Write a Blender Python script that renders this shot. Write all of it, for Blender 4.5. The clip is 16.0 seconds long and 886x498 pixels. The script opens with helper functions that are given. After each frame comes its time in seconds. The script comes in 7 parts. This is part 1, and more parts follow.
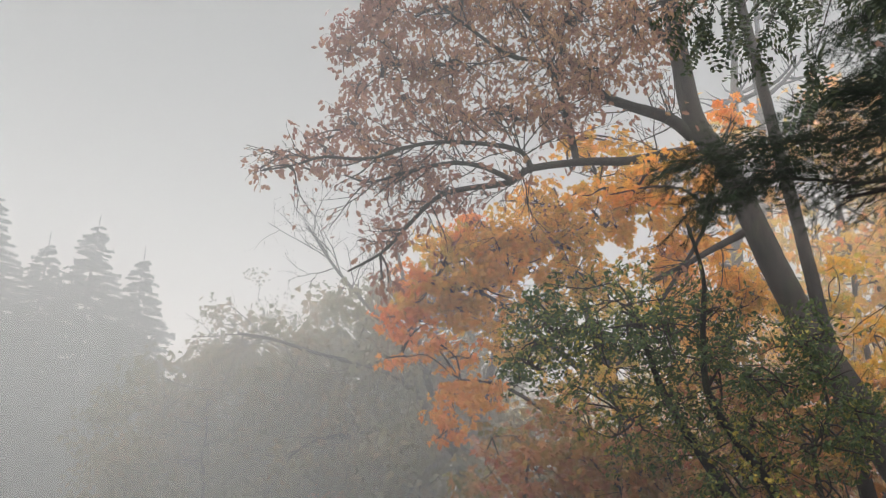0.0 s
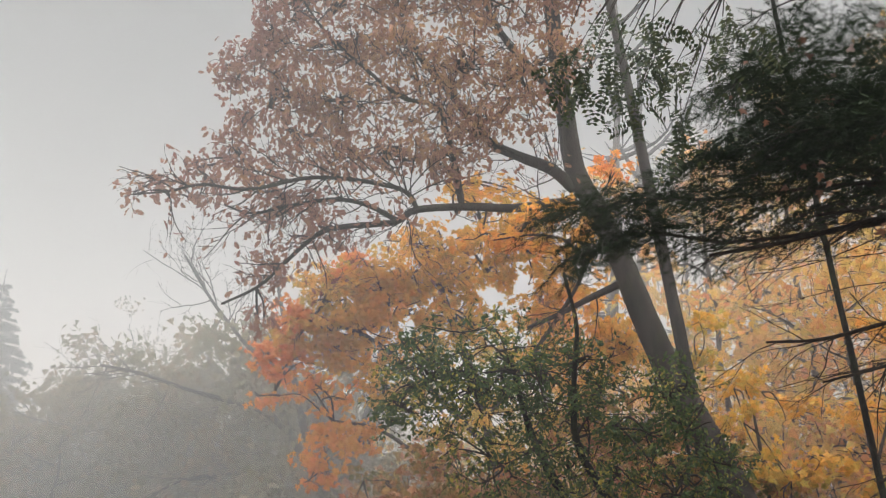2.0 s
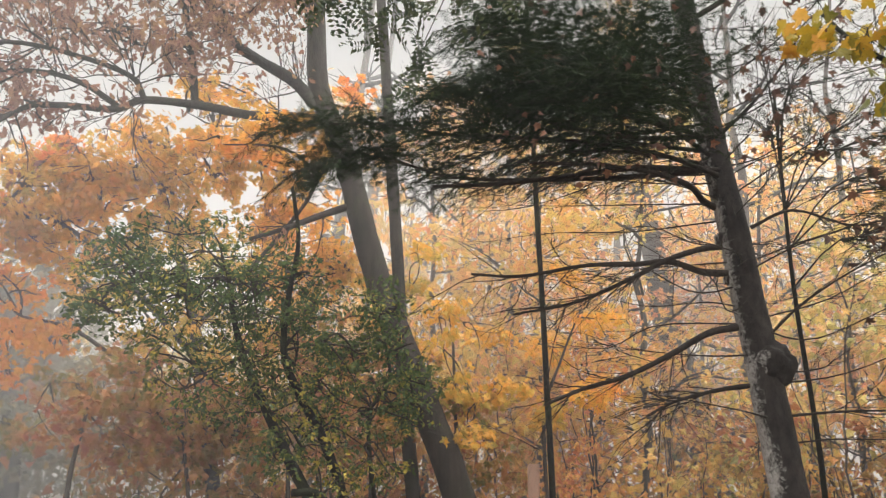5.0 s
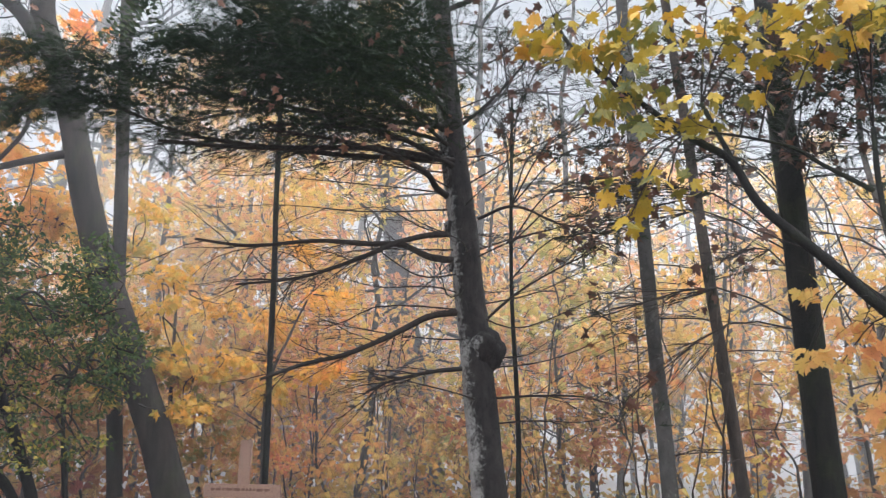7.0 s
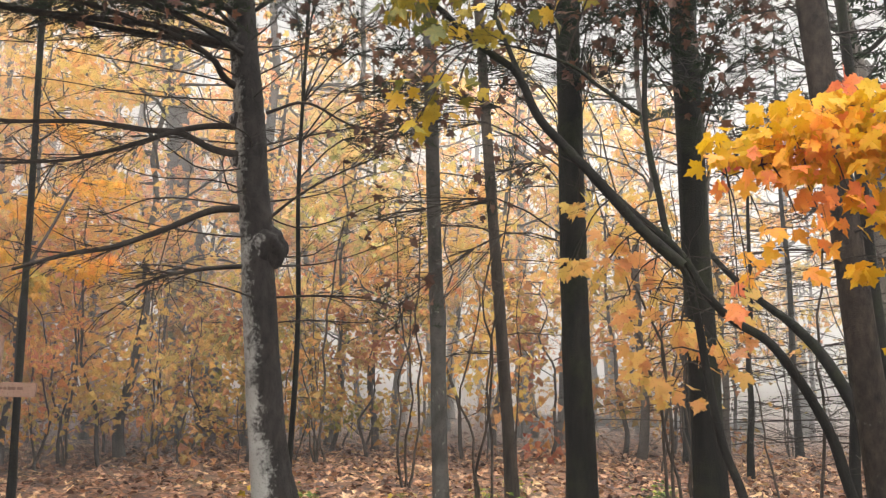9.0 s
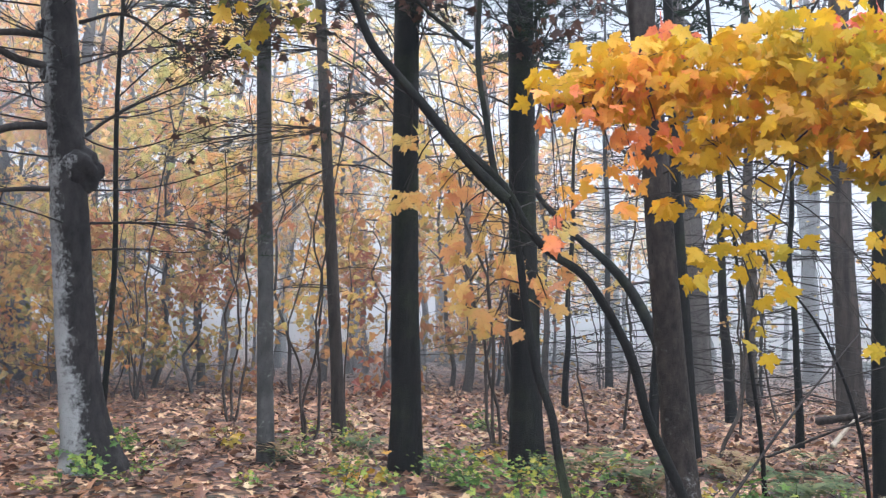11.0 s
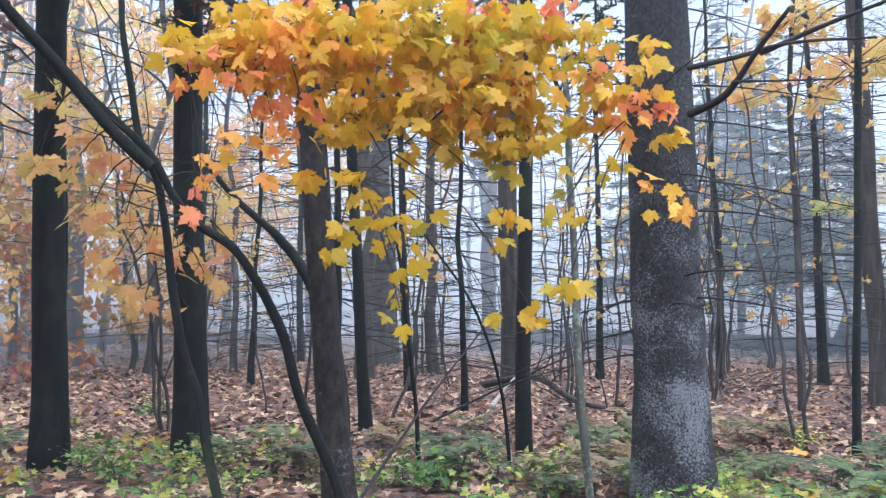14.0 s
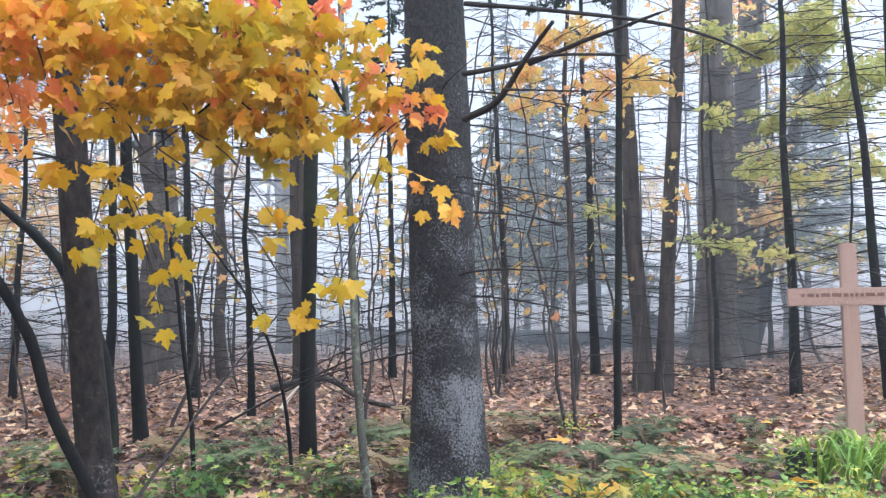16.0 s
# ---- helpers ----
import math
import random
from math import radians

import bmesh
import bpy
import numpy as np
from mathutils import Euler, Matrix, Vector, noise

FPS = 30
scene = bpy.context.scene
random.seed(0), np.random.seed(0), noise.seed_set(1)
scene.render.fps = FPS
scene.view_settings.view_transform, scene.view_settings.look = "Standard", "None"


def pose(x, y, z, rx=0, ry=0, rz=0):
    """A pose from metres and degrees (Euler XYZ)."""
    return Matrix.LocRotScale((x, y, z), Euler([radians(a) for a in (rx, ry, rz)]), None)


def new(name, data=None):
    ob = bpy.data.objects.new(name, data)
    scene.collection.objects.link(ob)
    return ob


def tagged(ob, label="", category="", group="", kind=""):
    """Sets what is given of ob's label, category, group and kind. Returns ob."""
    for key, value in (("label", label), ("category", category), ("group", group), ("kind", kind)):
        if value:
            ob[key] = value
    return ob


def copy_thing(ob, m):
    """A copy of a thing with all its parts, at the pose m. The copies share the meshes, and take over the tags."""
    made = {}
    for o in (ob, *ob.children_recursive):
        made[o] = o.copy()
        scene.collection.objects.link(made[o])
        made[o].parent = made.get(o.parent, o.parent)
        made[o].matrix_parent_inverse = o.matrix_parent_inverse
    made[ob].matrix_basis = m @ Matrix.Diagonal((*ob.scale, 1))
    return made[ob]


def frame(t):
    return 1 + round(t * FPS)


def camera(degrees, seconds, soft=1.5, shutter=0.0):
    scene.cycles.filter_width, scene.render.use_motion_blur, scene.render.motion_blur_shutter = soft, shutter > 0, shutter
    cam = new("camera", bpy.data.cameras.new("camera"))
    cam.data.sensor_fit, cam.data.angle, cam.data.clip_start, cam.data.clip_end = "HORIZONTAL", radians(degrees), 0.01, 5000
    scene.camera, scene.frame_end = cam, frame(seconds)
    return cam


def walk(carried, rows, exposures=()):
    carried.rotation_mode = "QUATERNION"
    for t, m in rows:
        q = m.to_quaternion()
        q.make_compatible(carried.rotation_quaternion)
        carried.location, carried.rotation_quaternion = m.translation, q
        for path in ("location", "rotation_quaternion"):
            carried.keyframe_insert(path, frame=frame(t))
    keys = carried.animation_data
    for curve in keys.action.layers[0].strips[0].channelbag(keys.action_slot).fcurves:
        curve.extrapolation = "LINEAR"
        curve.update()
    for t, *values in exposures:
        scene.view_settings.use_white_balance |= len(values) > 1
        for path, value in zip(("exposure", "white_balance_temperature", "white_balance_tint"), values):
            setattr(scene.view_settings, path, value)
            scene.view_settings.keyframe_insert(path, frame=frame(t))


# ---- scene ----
cam = camera(57.6, 16.0, soft=1.2, shutter=0.15)
METRES, EYE, TILT, LEAN, TURN = 1.14, 1.30, 19.0, -0.6, 0.0
ROWS = [
    (0.0, 0.0, 0.0, 0.0, -0.0, 0.0, 0.0),
    (0.5, 0.0046, 0.0171, 0.0061, -2.11, 1.35, -0.75),
    (1.0, 0.019, 0.0252, 0.0052, -4.16, 2.48, -1.45),
    (1.5, 0.0551, 0.0509, 0.0027, -6.07, 3.09, -2.11),
    (2.0, 0.0796, 0.072, -0.0083, -7.95, 3.1, -2.78),
    (2.5, 0.0617, 0.0748, -0.0203, -10.05, 2.63, -3.59),
    (3.0, 0.0819, 0.0784, -0.0234, -12.42, 1.77, -4.62),
    (5.5, 0.1752, 0.0646, -0.0645, -30.89, -0.37, -10.81),
    (6.0, 0.2686, 0.0547, -0.0514, -34.74, 0.18, -11.91),
    (6.5, 0.2867, 0.0688, -0.0553, -39.57, 1.5, -13.24),
    (7.0, 0.2997, 0.0761, -0.0639, -45.2, 2.05, -14.65),
    (7.5, 0.3249, 0.0815, -0.0796, -50.12, 1.63, -15.86),
    (8.0, 0.3361, 0.0803, -0.0804, -54.18, 0.89, -16.77),
    (10.5, 0.3996, 0.0218, -0.1203, -69.12, -1.09, -19.04),
    (11.0, 0.4058, 0.0165, -0.1271, -72.7, -0.62, -19.51),
    (11.5, 0.438, -0.0312, -0.1028, -75.76, -0.2, -19.79),
    (12.0, 0.4852, -0.0994, -0.0868, -78.47, 0.25, -20.02),
    (12.5, 0.5178, -0.1569, -0.076, -81.5, 0.9, -20.08),
    (13.0, 0.5142, -0.1941, -0.0678, -85.32, 1.96, -19.94),
    (13.5, 0.5354, -0.1902, -0.0609, -89.94, 3.45, -19.58),
    (14.0, 0.5462, -0.2145, -0.0436, -94.52, 4.92, -19.13),
    (14.5, 0.5504, -0.2411, -0.0324, -98.74, 6.35, -18.64),
    (15.0, 0.562, -0.2726, -0.0226, -102.46, 7.52, -18.2),
    (15.5, 0.5542, -0.3007, -0.0165, -105.9, 8.61, -17.8),
    (16.0, 0.5532, -0.3262, -0.0069, -109.21, 9.59, -17.38),
]
walk(cam, [(t, pose(0, 0, EYE, TILT, LEAN, TURN) @ pose(METRES * x, METRES * y, METRES * z, 90 + pitch, roll, yaw)) for t, x, y, z, yaw, pitch, roll in ROWS],
     exposures=[(0.0, -0.26, 6450, 10), (3.0, -0.22, 6600, 10), (5.5, 0.3, 6750, 10), (6.0, 0.28, 6700, 10), (6.5, 0.32, 5900, 10), (7.0, 0.28, 5800, 10), (7.5, 0.28, 6200, 10), (8.0, 0.33, 7000, 10), (10.5, 0.36, 5700, 10), (12.0, 0.32, 4950, 10), (13.5, 0.36, 4900, 10), (16.0, 0.33, 5200, 10)])

# ---- light: overcast sky above fog ----
world = bpy.data.worlds.new("foggy_sky")
scene.world = world
world.use_nodes = True
world.cycles.volume_step_size = 3.0
wn, wl = world.node_tree.nodes, world.node_tree.links
wn.clear()
w_out = wn.new("ShaderNodeOutputWorld")
sky = wn.new("ShaderNodeTexSky")
sky.sky_type, sky.sun_disc = "NISHITA", False
sky.sun_elevation, sky.sun_rotation = radians(35), radians(200)
w_bg = wn.new("ShaderNodeBackground")
w_bg.inputs["Strength"].default_value = 0.1
wl.new(sky.outputs[0], w_bg.inputs["Color"])
wl.new(w_bg.outputs[0], w_out.inputs["Surface"])
fog = wn.new("ShaderNodeVolumeScatter")
fog.inputs["Color"].default_value = (0.91, 0.955, 1.0, 1)
# thin among the nearest trees, thicker out over the clearing and behind the wood
w_pos = wn.new("ShaderNodeNewGeometry")
w_flat = wn.new("ShaderNodeVectorMath")
w_flat.operation = "MULTIPLY"
w_flat.inputs[1].default_value = (1, 1, 0)
wl.new(w_pos.outputs["Position"], w_flat.inputs[0])
w_dist = wn.new("ShaderNodeVectorMath")
w_dist.operation = "DISTANCE"
w_dist.inputs[1].default_value = (6.2, -1.7, 0)
wl.new(w_flat.outputs[0], w_dist.inputs[0])
w_map = wn.new("ShaderNodeMapRange")
w_map.interpolation_type = "SMOOTHSTEP"
for key, value in (("From Min", 7.0), ("From Max", 14.2), ("To Min", 0.002), ("To Max", 0.06)):
    w_map.inputs[key].default_value = value
wl.new(w_dist.outputs["Value"], w_map.inputs["Value"])
w_sep = wn.new("ShaderNodeSeparateXYZ")
wl.new(w_pos.outputs["Position"], w_sep.inputs[0])
w_high = wn.new("ShaderNodeMapRange")   # and lying low: thinner above the crowns
for key, value in (("From Min", 3.5), ("From Max", 11.0), ("To Min", 1.0), ("To Max", 0.42)):
    w_high.inputs[key].default_value = value
wl.new(w_sep.outputs[2], w_high.inputs["Value"])
w_mul = wn.new("ShaderNodeMath")
w_mul.operation = "MULTIPLY"
wl.new(w_map.outputs[0], w_mul.inputs[0])
wl.new(w_high.outputs[0], w_mul.inputs[1])
wl.new(w_mul.outputs[0], fog.inputs["Density"])
fog.inputs["Anisotropy"].default_value = 0.0
wl.new(fog.outputs[0], w_out.inputs["Volume"])

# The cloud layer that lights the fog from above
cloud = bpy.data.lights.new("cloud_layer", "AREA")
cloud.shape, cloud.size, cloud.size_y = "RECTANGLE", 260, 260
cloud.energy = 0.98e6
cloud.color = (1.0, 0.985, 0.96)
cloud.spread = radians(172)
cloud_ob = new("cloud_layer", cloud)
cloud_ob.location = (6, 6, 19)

UP = np.array((0.0, 0.0, 1.0))


# ---- materials ----
def nodes_of(name):
    m = bpy.data.materials.new(name)
    m.use_nodes = True
    m.node_tree.nodes.clear()
    return m, m.node_tree.nodes, m.node_tree.links


def ramp(nodes, stops):
    r = nodes.new("ShaderNodeValToRGB")
    while len(r.color_ramp.elements) < len(stops):
        r.color_ramp.elements.new(0.5)
    for el, (p, c) in zip(r.color_ramp.elements, stops):
        el.position, el.color = p, (*c, 1)
    return r


def noise_tex(nodes, links, coord, scale, detail=4.0, rough=0.6, stretch=None):
    n = nodes.new("ShaderNodeTexNoise")
    n.inputs["Scale"].default_value = scale
    n.inputs["Detail"].default_value = detail
    n.inputs["Roughness"].default_value = rough
    if stretch:
        mp = nodes.new("ShaderNodeMapping")
        mp.inputs["Scale"].default_value = stretch
        links.new(coord, mp.inputs["Vector"])
        coord = mp.outputs[0]
    links.new(coord, n.inputs["Vector"])
    return n


def math_node(nodes, links, op, a, b):
    m = nodes.new("ShaderNodeMath")
    m.operation = op
    for i, v in enumerate((a, b)):
        if isinstance(v, (int, float)):
            m.inputs[i].default_value = v
        else:
            links.new(v, m.inputs[i])
    return m.outputs[0]


def mix_col(nodes, links, fac, a, b):
    m = nodes.new("ShaderNodeMix")
    m.data_type = "RGBA"
    if isinstance(fac, float):
        m.inputs[0].default_value = fac
    else:
        links.new(fac, m.inputs[0])
    for sock, v in ((m.inputs[6], a), (m.inputs[7], b)):
        if isinstance(v, tuple):
            sock.default_value = (*v, 1)
        else:
            links.new(v, sock)
    return m.outputs[2]


def bark_material(name, dark, light, scale=9.0, lichen=None, lichen_amount=0.45, side=None, side_amount=0.0, moss=0.0, bump=0.8, stretch=(1, 1, 0.18), speck=26, fade=None, soft=0.09):
    m, n, l = nodes_of(name)
    out, bsdf = n.new("ShaderNodeOutputMaterial"), n.new("ShaderNodeBsdfPrincipled")
    co = n.new("ShaderNodeTexCoord").outputs["Object"]
    ridge = noise_tex(n, l, co, scale, 6, 0.65, stretch)
    fine = noise_tex(n, l, co, scale * 7, 3, 0.6)
    blot = noise_tex(n, l, co, 2.2, 4, 0.6)
    col = ramp(n, [(0.33, dark), (0.68, light)])
    l.new(ridge.outputs[0], col.inputs[0])
    c = mix_col(n, l, math_node(n, l, "MULTIPLY", fine.outputs[0], 0.45), col.outputs[0], tuple(v * 0.45 for v in dark))
    if lichen:
        spots = noise_tex(n, l, co, speck, 5, 0.72)
        big = noise_tex(n, l, co, 3.1, 3, 0.5)
        v = math_node(n, l, "ADD", spots.outputs[0], math_node(n, l, "MULTIPLY", math_node(n, l, "SUBTRACT", big.outputs[0], 0.5), 0.7))
        if side:
            dot = n.new("ShaderNodeVectorMath")
            dot.operation = "DOT_PRODUCT"
            l.new(n.new("ShaderNodeNewGeometry").outputs["Normal"], dot.inputs[0])
            dot.inputs[1].default_value = side
            v = math_node(n, l, "ADD", v, math_node(n, l, "MULTIPLY", dot.outputs["Value"], side_amount))
        if fade:   # lichen grows thickest low on the stem
            xyz = n.new("ShaderNodeSeparateXYZ")
            l.new(co, xyz.inputs[0])
            mr = n.new("ShaderNodeMapRange")
            for key, value in (("From Min", fade[0]), ("From Max", fade[1]), ("To Min", 0.05), ("To Max", -0.17)):
                mr.inputs[key].default_value = value
            l.new(xyz.outputs[2], mr.inputs["Value"])
            v = math_node(n, l, "ADD", v, mr.outputs[0])
        cov = ramp(n, [(1.0 - lichen_amount - 0.03, (0, 0, 0)), (1.0 - lichen_amount + soft, (1, 1, 1))])
        l.new(v, cov.inputs[0])
        c = mix_col(n, l, math_node(n, l, "MULTIPLY", cov.outputs[0], 0.8), c, lichen)
    if moss:
        mo = noise_tex(n, l, co, 1.7, 5, 0.7)
        cov = ramp(n, [(0.62 - moss * 0.3, (0, 0, 0)), (0.72, (1, 1, 1))])
        l.new(mo.outputs[0], cov.inputs[0])
        c = mix_col(n, l, math_node(n, l, "MULTIPLY", cov.outputs[0], 0.6), c, (0.045, 0.06, 0.02))
    tone = ramp(n, [(0.3, (0.72, 0.72, 0.72)), (0.7, (1.1, 1.1, 1.1))])
    l.new(blot.outputs[0], tone.inputs[0])
    mul = n.new("ShaderNodeMix")
    mul.data_type, mul.blend_type = "RGBA", "MULTIPLY"
    mul.inputs[0].default_value = 1.0
    l.new(c, mul.inputs[6])
    l.new(tone.outputs[0], mul.inputs[7])
    l.new(mul.outputs[2], bsdf.inputs["Base Color"])
    bsdf.inputs["Roughness"].default_value = 0.8
    bsdf.inputs["Specular IOR Level"].default_value = 0.25
    bp = n.new("ShaderNodeBump")
    bp.inputs["Strength"].default_value = bump
    bp.inputs["Distance"].default_value = 0.02
    h = math_node(n, l, "ADD", ridge.outputs[0], math_node(n, l, "MULTIPLY", fine.outputs[0], 0.4))
    l.new(h, bp.inputs["Height"])
    l.new(bp.outputs[0], bsdf.inputs["Normal"])
    l.new(bsdf.outputs[0], out.inputs[0])
    return m


def leaf_material(name, stops, spread=0.55, patch=0.6, sheer=0.4, rough=0.5, vary="island", shine=0.4):
    """Colours run from leaf to leaf and in patches through a crown."""
    m, n, l = nodes_of(name)
    out, bsdf = n.new("ShaderNodeOutputMaterial"), n.new("ShaderNodeBsdfPrincipled")
    geo = n.new("ShaderNodeNewGeometry")
    if vary == "island":
        rnd = geo.outputs["Random Per Island"]
    else:
        rnd = n.new("ShaderNodeObjectInfo").outputs["Random"]
    pos = geo.outputs["Position"]
    pat = noise_tex(n, l, pos, patch, 3, 0.5)
    vein = noise_tex(n, l, pos, 42, 3, 0.6)
    v = math_node(n, l, "ADD", math_node(n, l, "MULTIPLY", math_node(n, l, "SUBTRACT", rnd, 0.5), spread),
                  math_node(n, l, "ADD", 0.5, math_node(n, l, "MULTIPLY", math_node(n, l, "SUBTRACT", pat.outputs[0], 0.5), 1.7)))
    v = math_node(n, l, "ADD", v, math_node(n, l, "MULTIPLY", math_node(n, l, "SUBTRACT", vein.outputs[0], 0.5), 0.35))
    col = ramp(n, stops)
    l.new(v, col.inputs[0])
    l.new(col.outputs[0], bsdf.inputs["Base Color"])
    bsdf.inputs["Roughness"].default_value = rough
    bsdf.inputs["Specular IOR Level"].default_value = shine
    tr = n.new("ShaderNodeBsdfTranslucent")
    l.new(col.outputs[0], tr.inputs["Color"])
    mx = n.new("ShaderNodeMixShader")
    mx.inputs[0].default_value = sheer
    l.new(bsdf.outputs[0], mx.inputs[1])
    l.new(tr.outputs[0], mx.inputs[2])
    l.new(mx.outputs[0], out.inputs[0])
    return m


BARK_OAK = bark_material("oak_bark", (0.018, 0.014, 0.012), (0.07, 0.056, 0.046), 11, (0.16, 0.17, 0.13), 0.26, moss=0.3)
BARK_FIR = bark_material("old_fir_bark", (0.014, 0.012, 0.012), (0.06, 0.052, 0.05), 14, (0.42, 0.42, 0.41), 0.36, side=(-0.7, 0.6, 0.0), side_amount=0.55, fade=(0.5, 2.1), soft=0.22, stretch=(1, 1, 0.5))
BARK_DARK = bark_material("wet_dark_bark", (0.006, 0.0055, 0.0055), (0.022, 0.02, 0.018), 13, (0.07, 0.08, 0.06), 0.18, moss=0.45, bump=1.0)
BARK_GREY = bark_material("smooth_grey_bark", (0.055, 0.054, 0.052), (0.15, 0.146, 0.14), 7, (0.34, 0.36, 0.31), 0.36, bump=0.35, stretch=(1, 1, 0.6))
BARK_SPRUCE = bark_material("lichened_spruce_bark", (0.022, 0.02, 0.02), (0.085, 0.075, 0.072), 48, (0.33, 0.33, 0.34), 0.43, bump=1.0, stretch=(1, 1, 0.8), speck=78, fade=(0.4, 3.2), soft=0.11, side=(-0.8, 0.2, 0.0), side_amount=0.05)
BARK_BROWN = bark_material("brown_bark", (0.03, 0.024, 0.021), (0.115, 0.092, 0.077), 12, (0.22, 0.23, 0.2), 0.25)
BARK_BEECH = bark_material("old_beech_bark", (0.06, 0.05, 0.043), (0.17, 0.145, 0.125), 8, (0.27, 0.27, 0.23), 0.3, bump=0.9, stretch=(1, 1, 0.14), moss=0.25)
BARK_YOUNG = bark_material("young_spruce_bark", (0.016, 0.013, 0.012), (0.085, 0.066, 0.055), 22, (0.3, 0.3, 0.285), 0.4, bump=1.0, stretch=(1, 1, 0.55), speck=38, fade=(0.2, 1.7), soft=0.16)
BARK_THIN = bark_material("sapling_stem_bark", (0.05, 0.042, 0.036), (0.15, 0.125, 0.105), 18, bump=0.4)
BARK_TWIG = bark_material("twig_bark", (0.028, 0.023, 0.021), (0.075, 0.062, 0.054), 30, bump=0.3)
BARK_SAPLING = bark_material("lichened_sapling_bark", (0.07, 0.068, 0.055), (0.19, 0.19, 0.15), 20, (0.36, 0.4, 0.3), 0.46, bump=0.4)
BARK_BIRCH = bark_material("birch_bark", (0.25, 0.24, 0.23), (0.62, 0.61, 0.58), 9, (0.05, 0.045, 0.04), 0.3, bump=0.3, stretch=(0.4, 0.4, 2.0))

GOLD = leaf_material("golden_maple_leaf", [(0.1, (0.44, 0.32, 0.02)), (0.35, (0.62, 0.4, 0.014)), (0.65, (0.67, 0.4, 0.016)), (0.88, (0.69, 0.31, 0.02)), (1.0, (0.68, 0.21, 0.03))], 0.5, 1.6, 0.5)
ORANGE_LEAF = leaf_material("orange_maple_leaf", [(0.1, (0.82, 0.5, 0.05)), (0.4, (0.86, 0.43, 0.06)), (0.7, (0.84, 0.32, 0.08)), (1.0, (0.76, 0.22, 0.09))], 0.6, 2.0)
RED_LEAF = leaf_material("red_maple_leaf", [(0.1, (0.84, 0.36, 0.08)), (0.5, (0.76, 0.23, 0.11)), (1.0, (0.62, 0.13, 0.08))], 0.6, 2.0)
OLIVE_LEAF = leaf_material("olive_gold_maple_leaf", [(0.1, (0.34, 0.28, 0.022)), (0.45, (0.55, 0.39, 0.018)), (0.8, (0.61, 0.36, 0.022)), (1.0, (0.6, 0.25, 0.035))], 0.5, 1.6, 0.5)
YELLOW_GREEN = leaf_material("yellow_maple_leaf", [(0.0, (0.1, 0.11, 0.02)), (0.3, (0.26, 0.21, 0.02)), (0.65, (0.46, 0.31, 0.02)), (1.0, (0.52, 0.26, 0.03))], 0.8, 1.1, 0.3)
RUSSET = leaf_material("russet_leaf", [(0.1, (0.2, 0.2, 0.06)), (0.35, (0.42, 0.26, 0.07)), (0.65, (0.45, 0.2, 0.08)), (1.0, (0.34, 0.1, 0.07))], 0.6, 0.5)
WOOD_LEAF = leaf_material("background_maple_leaf", [(0.08, (0.52, 0.46, 0.16)), (0.35, (0.76, 0.56, 0.18)), (0.55, (0.8, 0.5, 0.16)), (0.75, (0.78, 0.38, 0.15)), (1.0, (0.66, 0.26, 0.15))], 0.6, 0.3, 0.6)
PEACH_LEAF = leaf_material("faded_maple_leaf", [(0.1, (0.66, 0.52, 0.15)), (0.45, (0.74, 0.5, 0.15)), (0.75, (0.74, 0.4, 0.15)), (1.0, (0.64, 0.28, 0.13))], 0.6, 1.2, 0.55)
PALE_MAPLE = leaf_material("pale_yellow_maple_leaf", [(0.1, (0.4, 0.42, 0.14)), (0.45, (0.66, 0.55, 0.18)), (0.75, (0.76, 0.5, 0.2)), (1.0, (0.72, 0.38, 0.2))], 0.6, 1.0)
FAR_ORANGE = leaf_material("orange_crown_leaf", [(0.1, (0.76, 0.44, 0.09)), (0.45, (0.84, 0.37, 0.09)), (0.8, (0.8, 0.26, 0.09)), (1.0, (0.6, 0.15, 0.08))], 0.5, 0.6, 0.55)
AMBER_LEAF = leaf_material("amber_crown_leaf", [(0.1, (0.5, 0.42, 0.1)), (0.4, (0.74, 0.46, 0.09)), (0.7, (0.84, 0.45, 0.09)), (1.0, (0.86, 0.36, 0.1))], 0.5, 0.5, 0.6)
OAK_LEAF = leaf_material("brown_oak_leaf", [(0.1, (0.42, 0.25, 0.12)), (0.5, (0.34, 0.18, 0.12)), (1.0, (0.27, 0.115, 0.09))], 0.6, 0.35, 0.35)
WITHERED = leaf_material("withered_leaf", [(0.1, (0.05, 0.025, 0.018)), (0.5, (0.1, 0.05, 0.035)), (1.0, (0.2, 0.09, 0.05))], 0.7, 0.6, 0.25)
GREEN_LEAF = leaf_material("green_shrub_leaf", [(0.1, (0.055, 0.095, 0.04)), (0.5, (0.09, 0.14, 0.05)), (0.75, (0.17, 0.2, 0.06)), (0.9, (0.36, 0.33, 0.08)), (1.0, (0.55, 0.44, 0.09))], 0.8, 0.9, 0.3, shine=0.2)
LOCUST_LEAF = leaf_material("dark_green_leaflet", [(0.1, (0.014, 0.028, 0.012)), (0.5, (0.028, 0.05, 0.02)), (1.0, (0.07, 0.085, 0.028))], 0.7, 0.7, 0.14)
HAZY_LEAF = leaf_material("dull_brown_leaf", [(0.1, (0.16, 0.17, 0.09)), (0.6, (0.24, 0.22, 0.12)), (1.0, (0.32, 0.22, 0.12))], 0.7, 0.3)
PALE_GREEN = leaf_material("pale_green_leaf", [(0.1, (0.32, 0.36, 0.12)), (0.6, (0.55, 0.53, 0.17)), (1.0, (0.68, 0.58, 0.2))], 0.7, 0.5, 0.55)
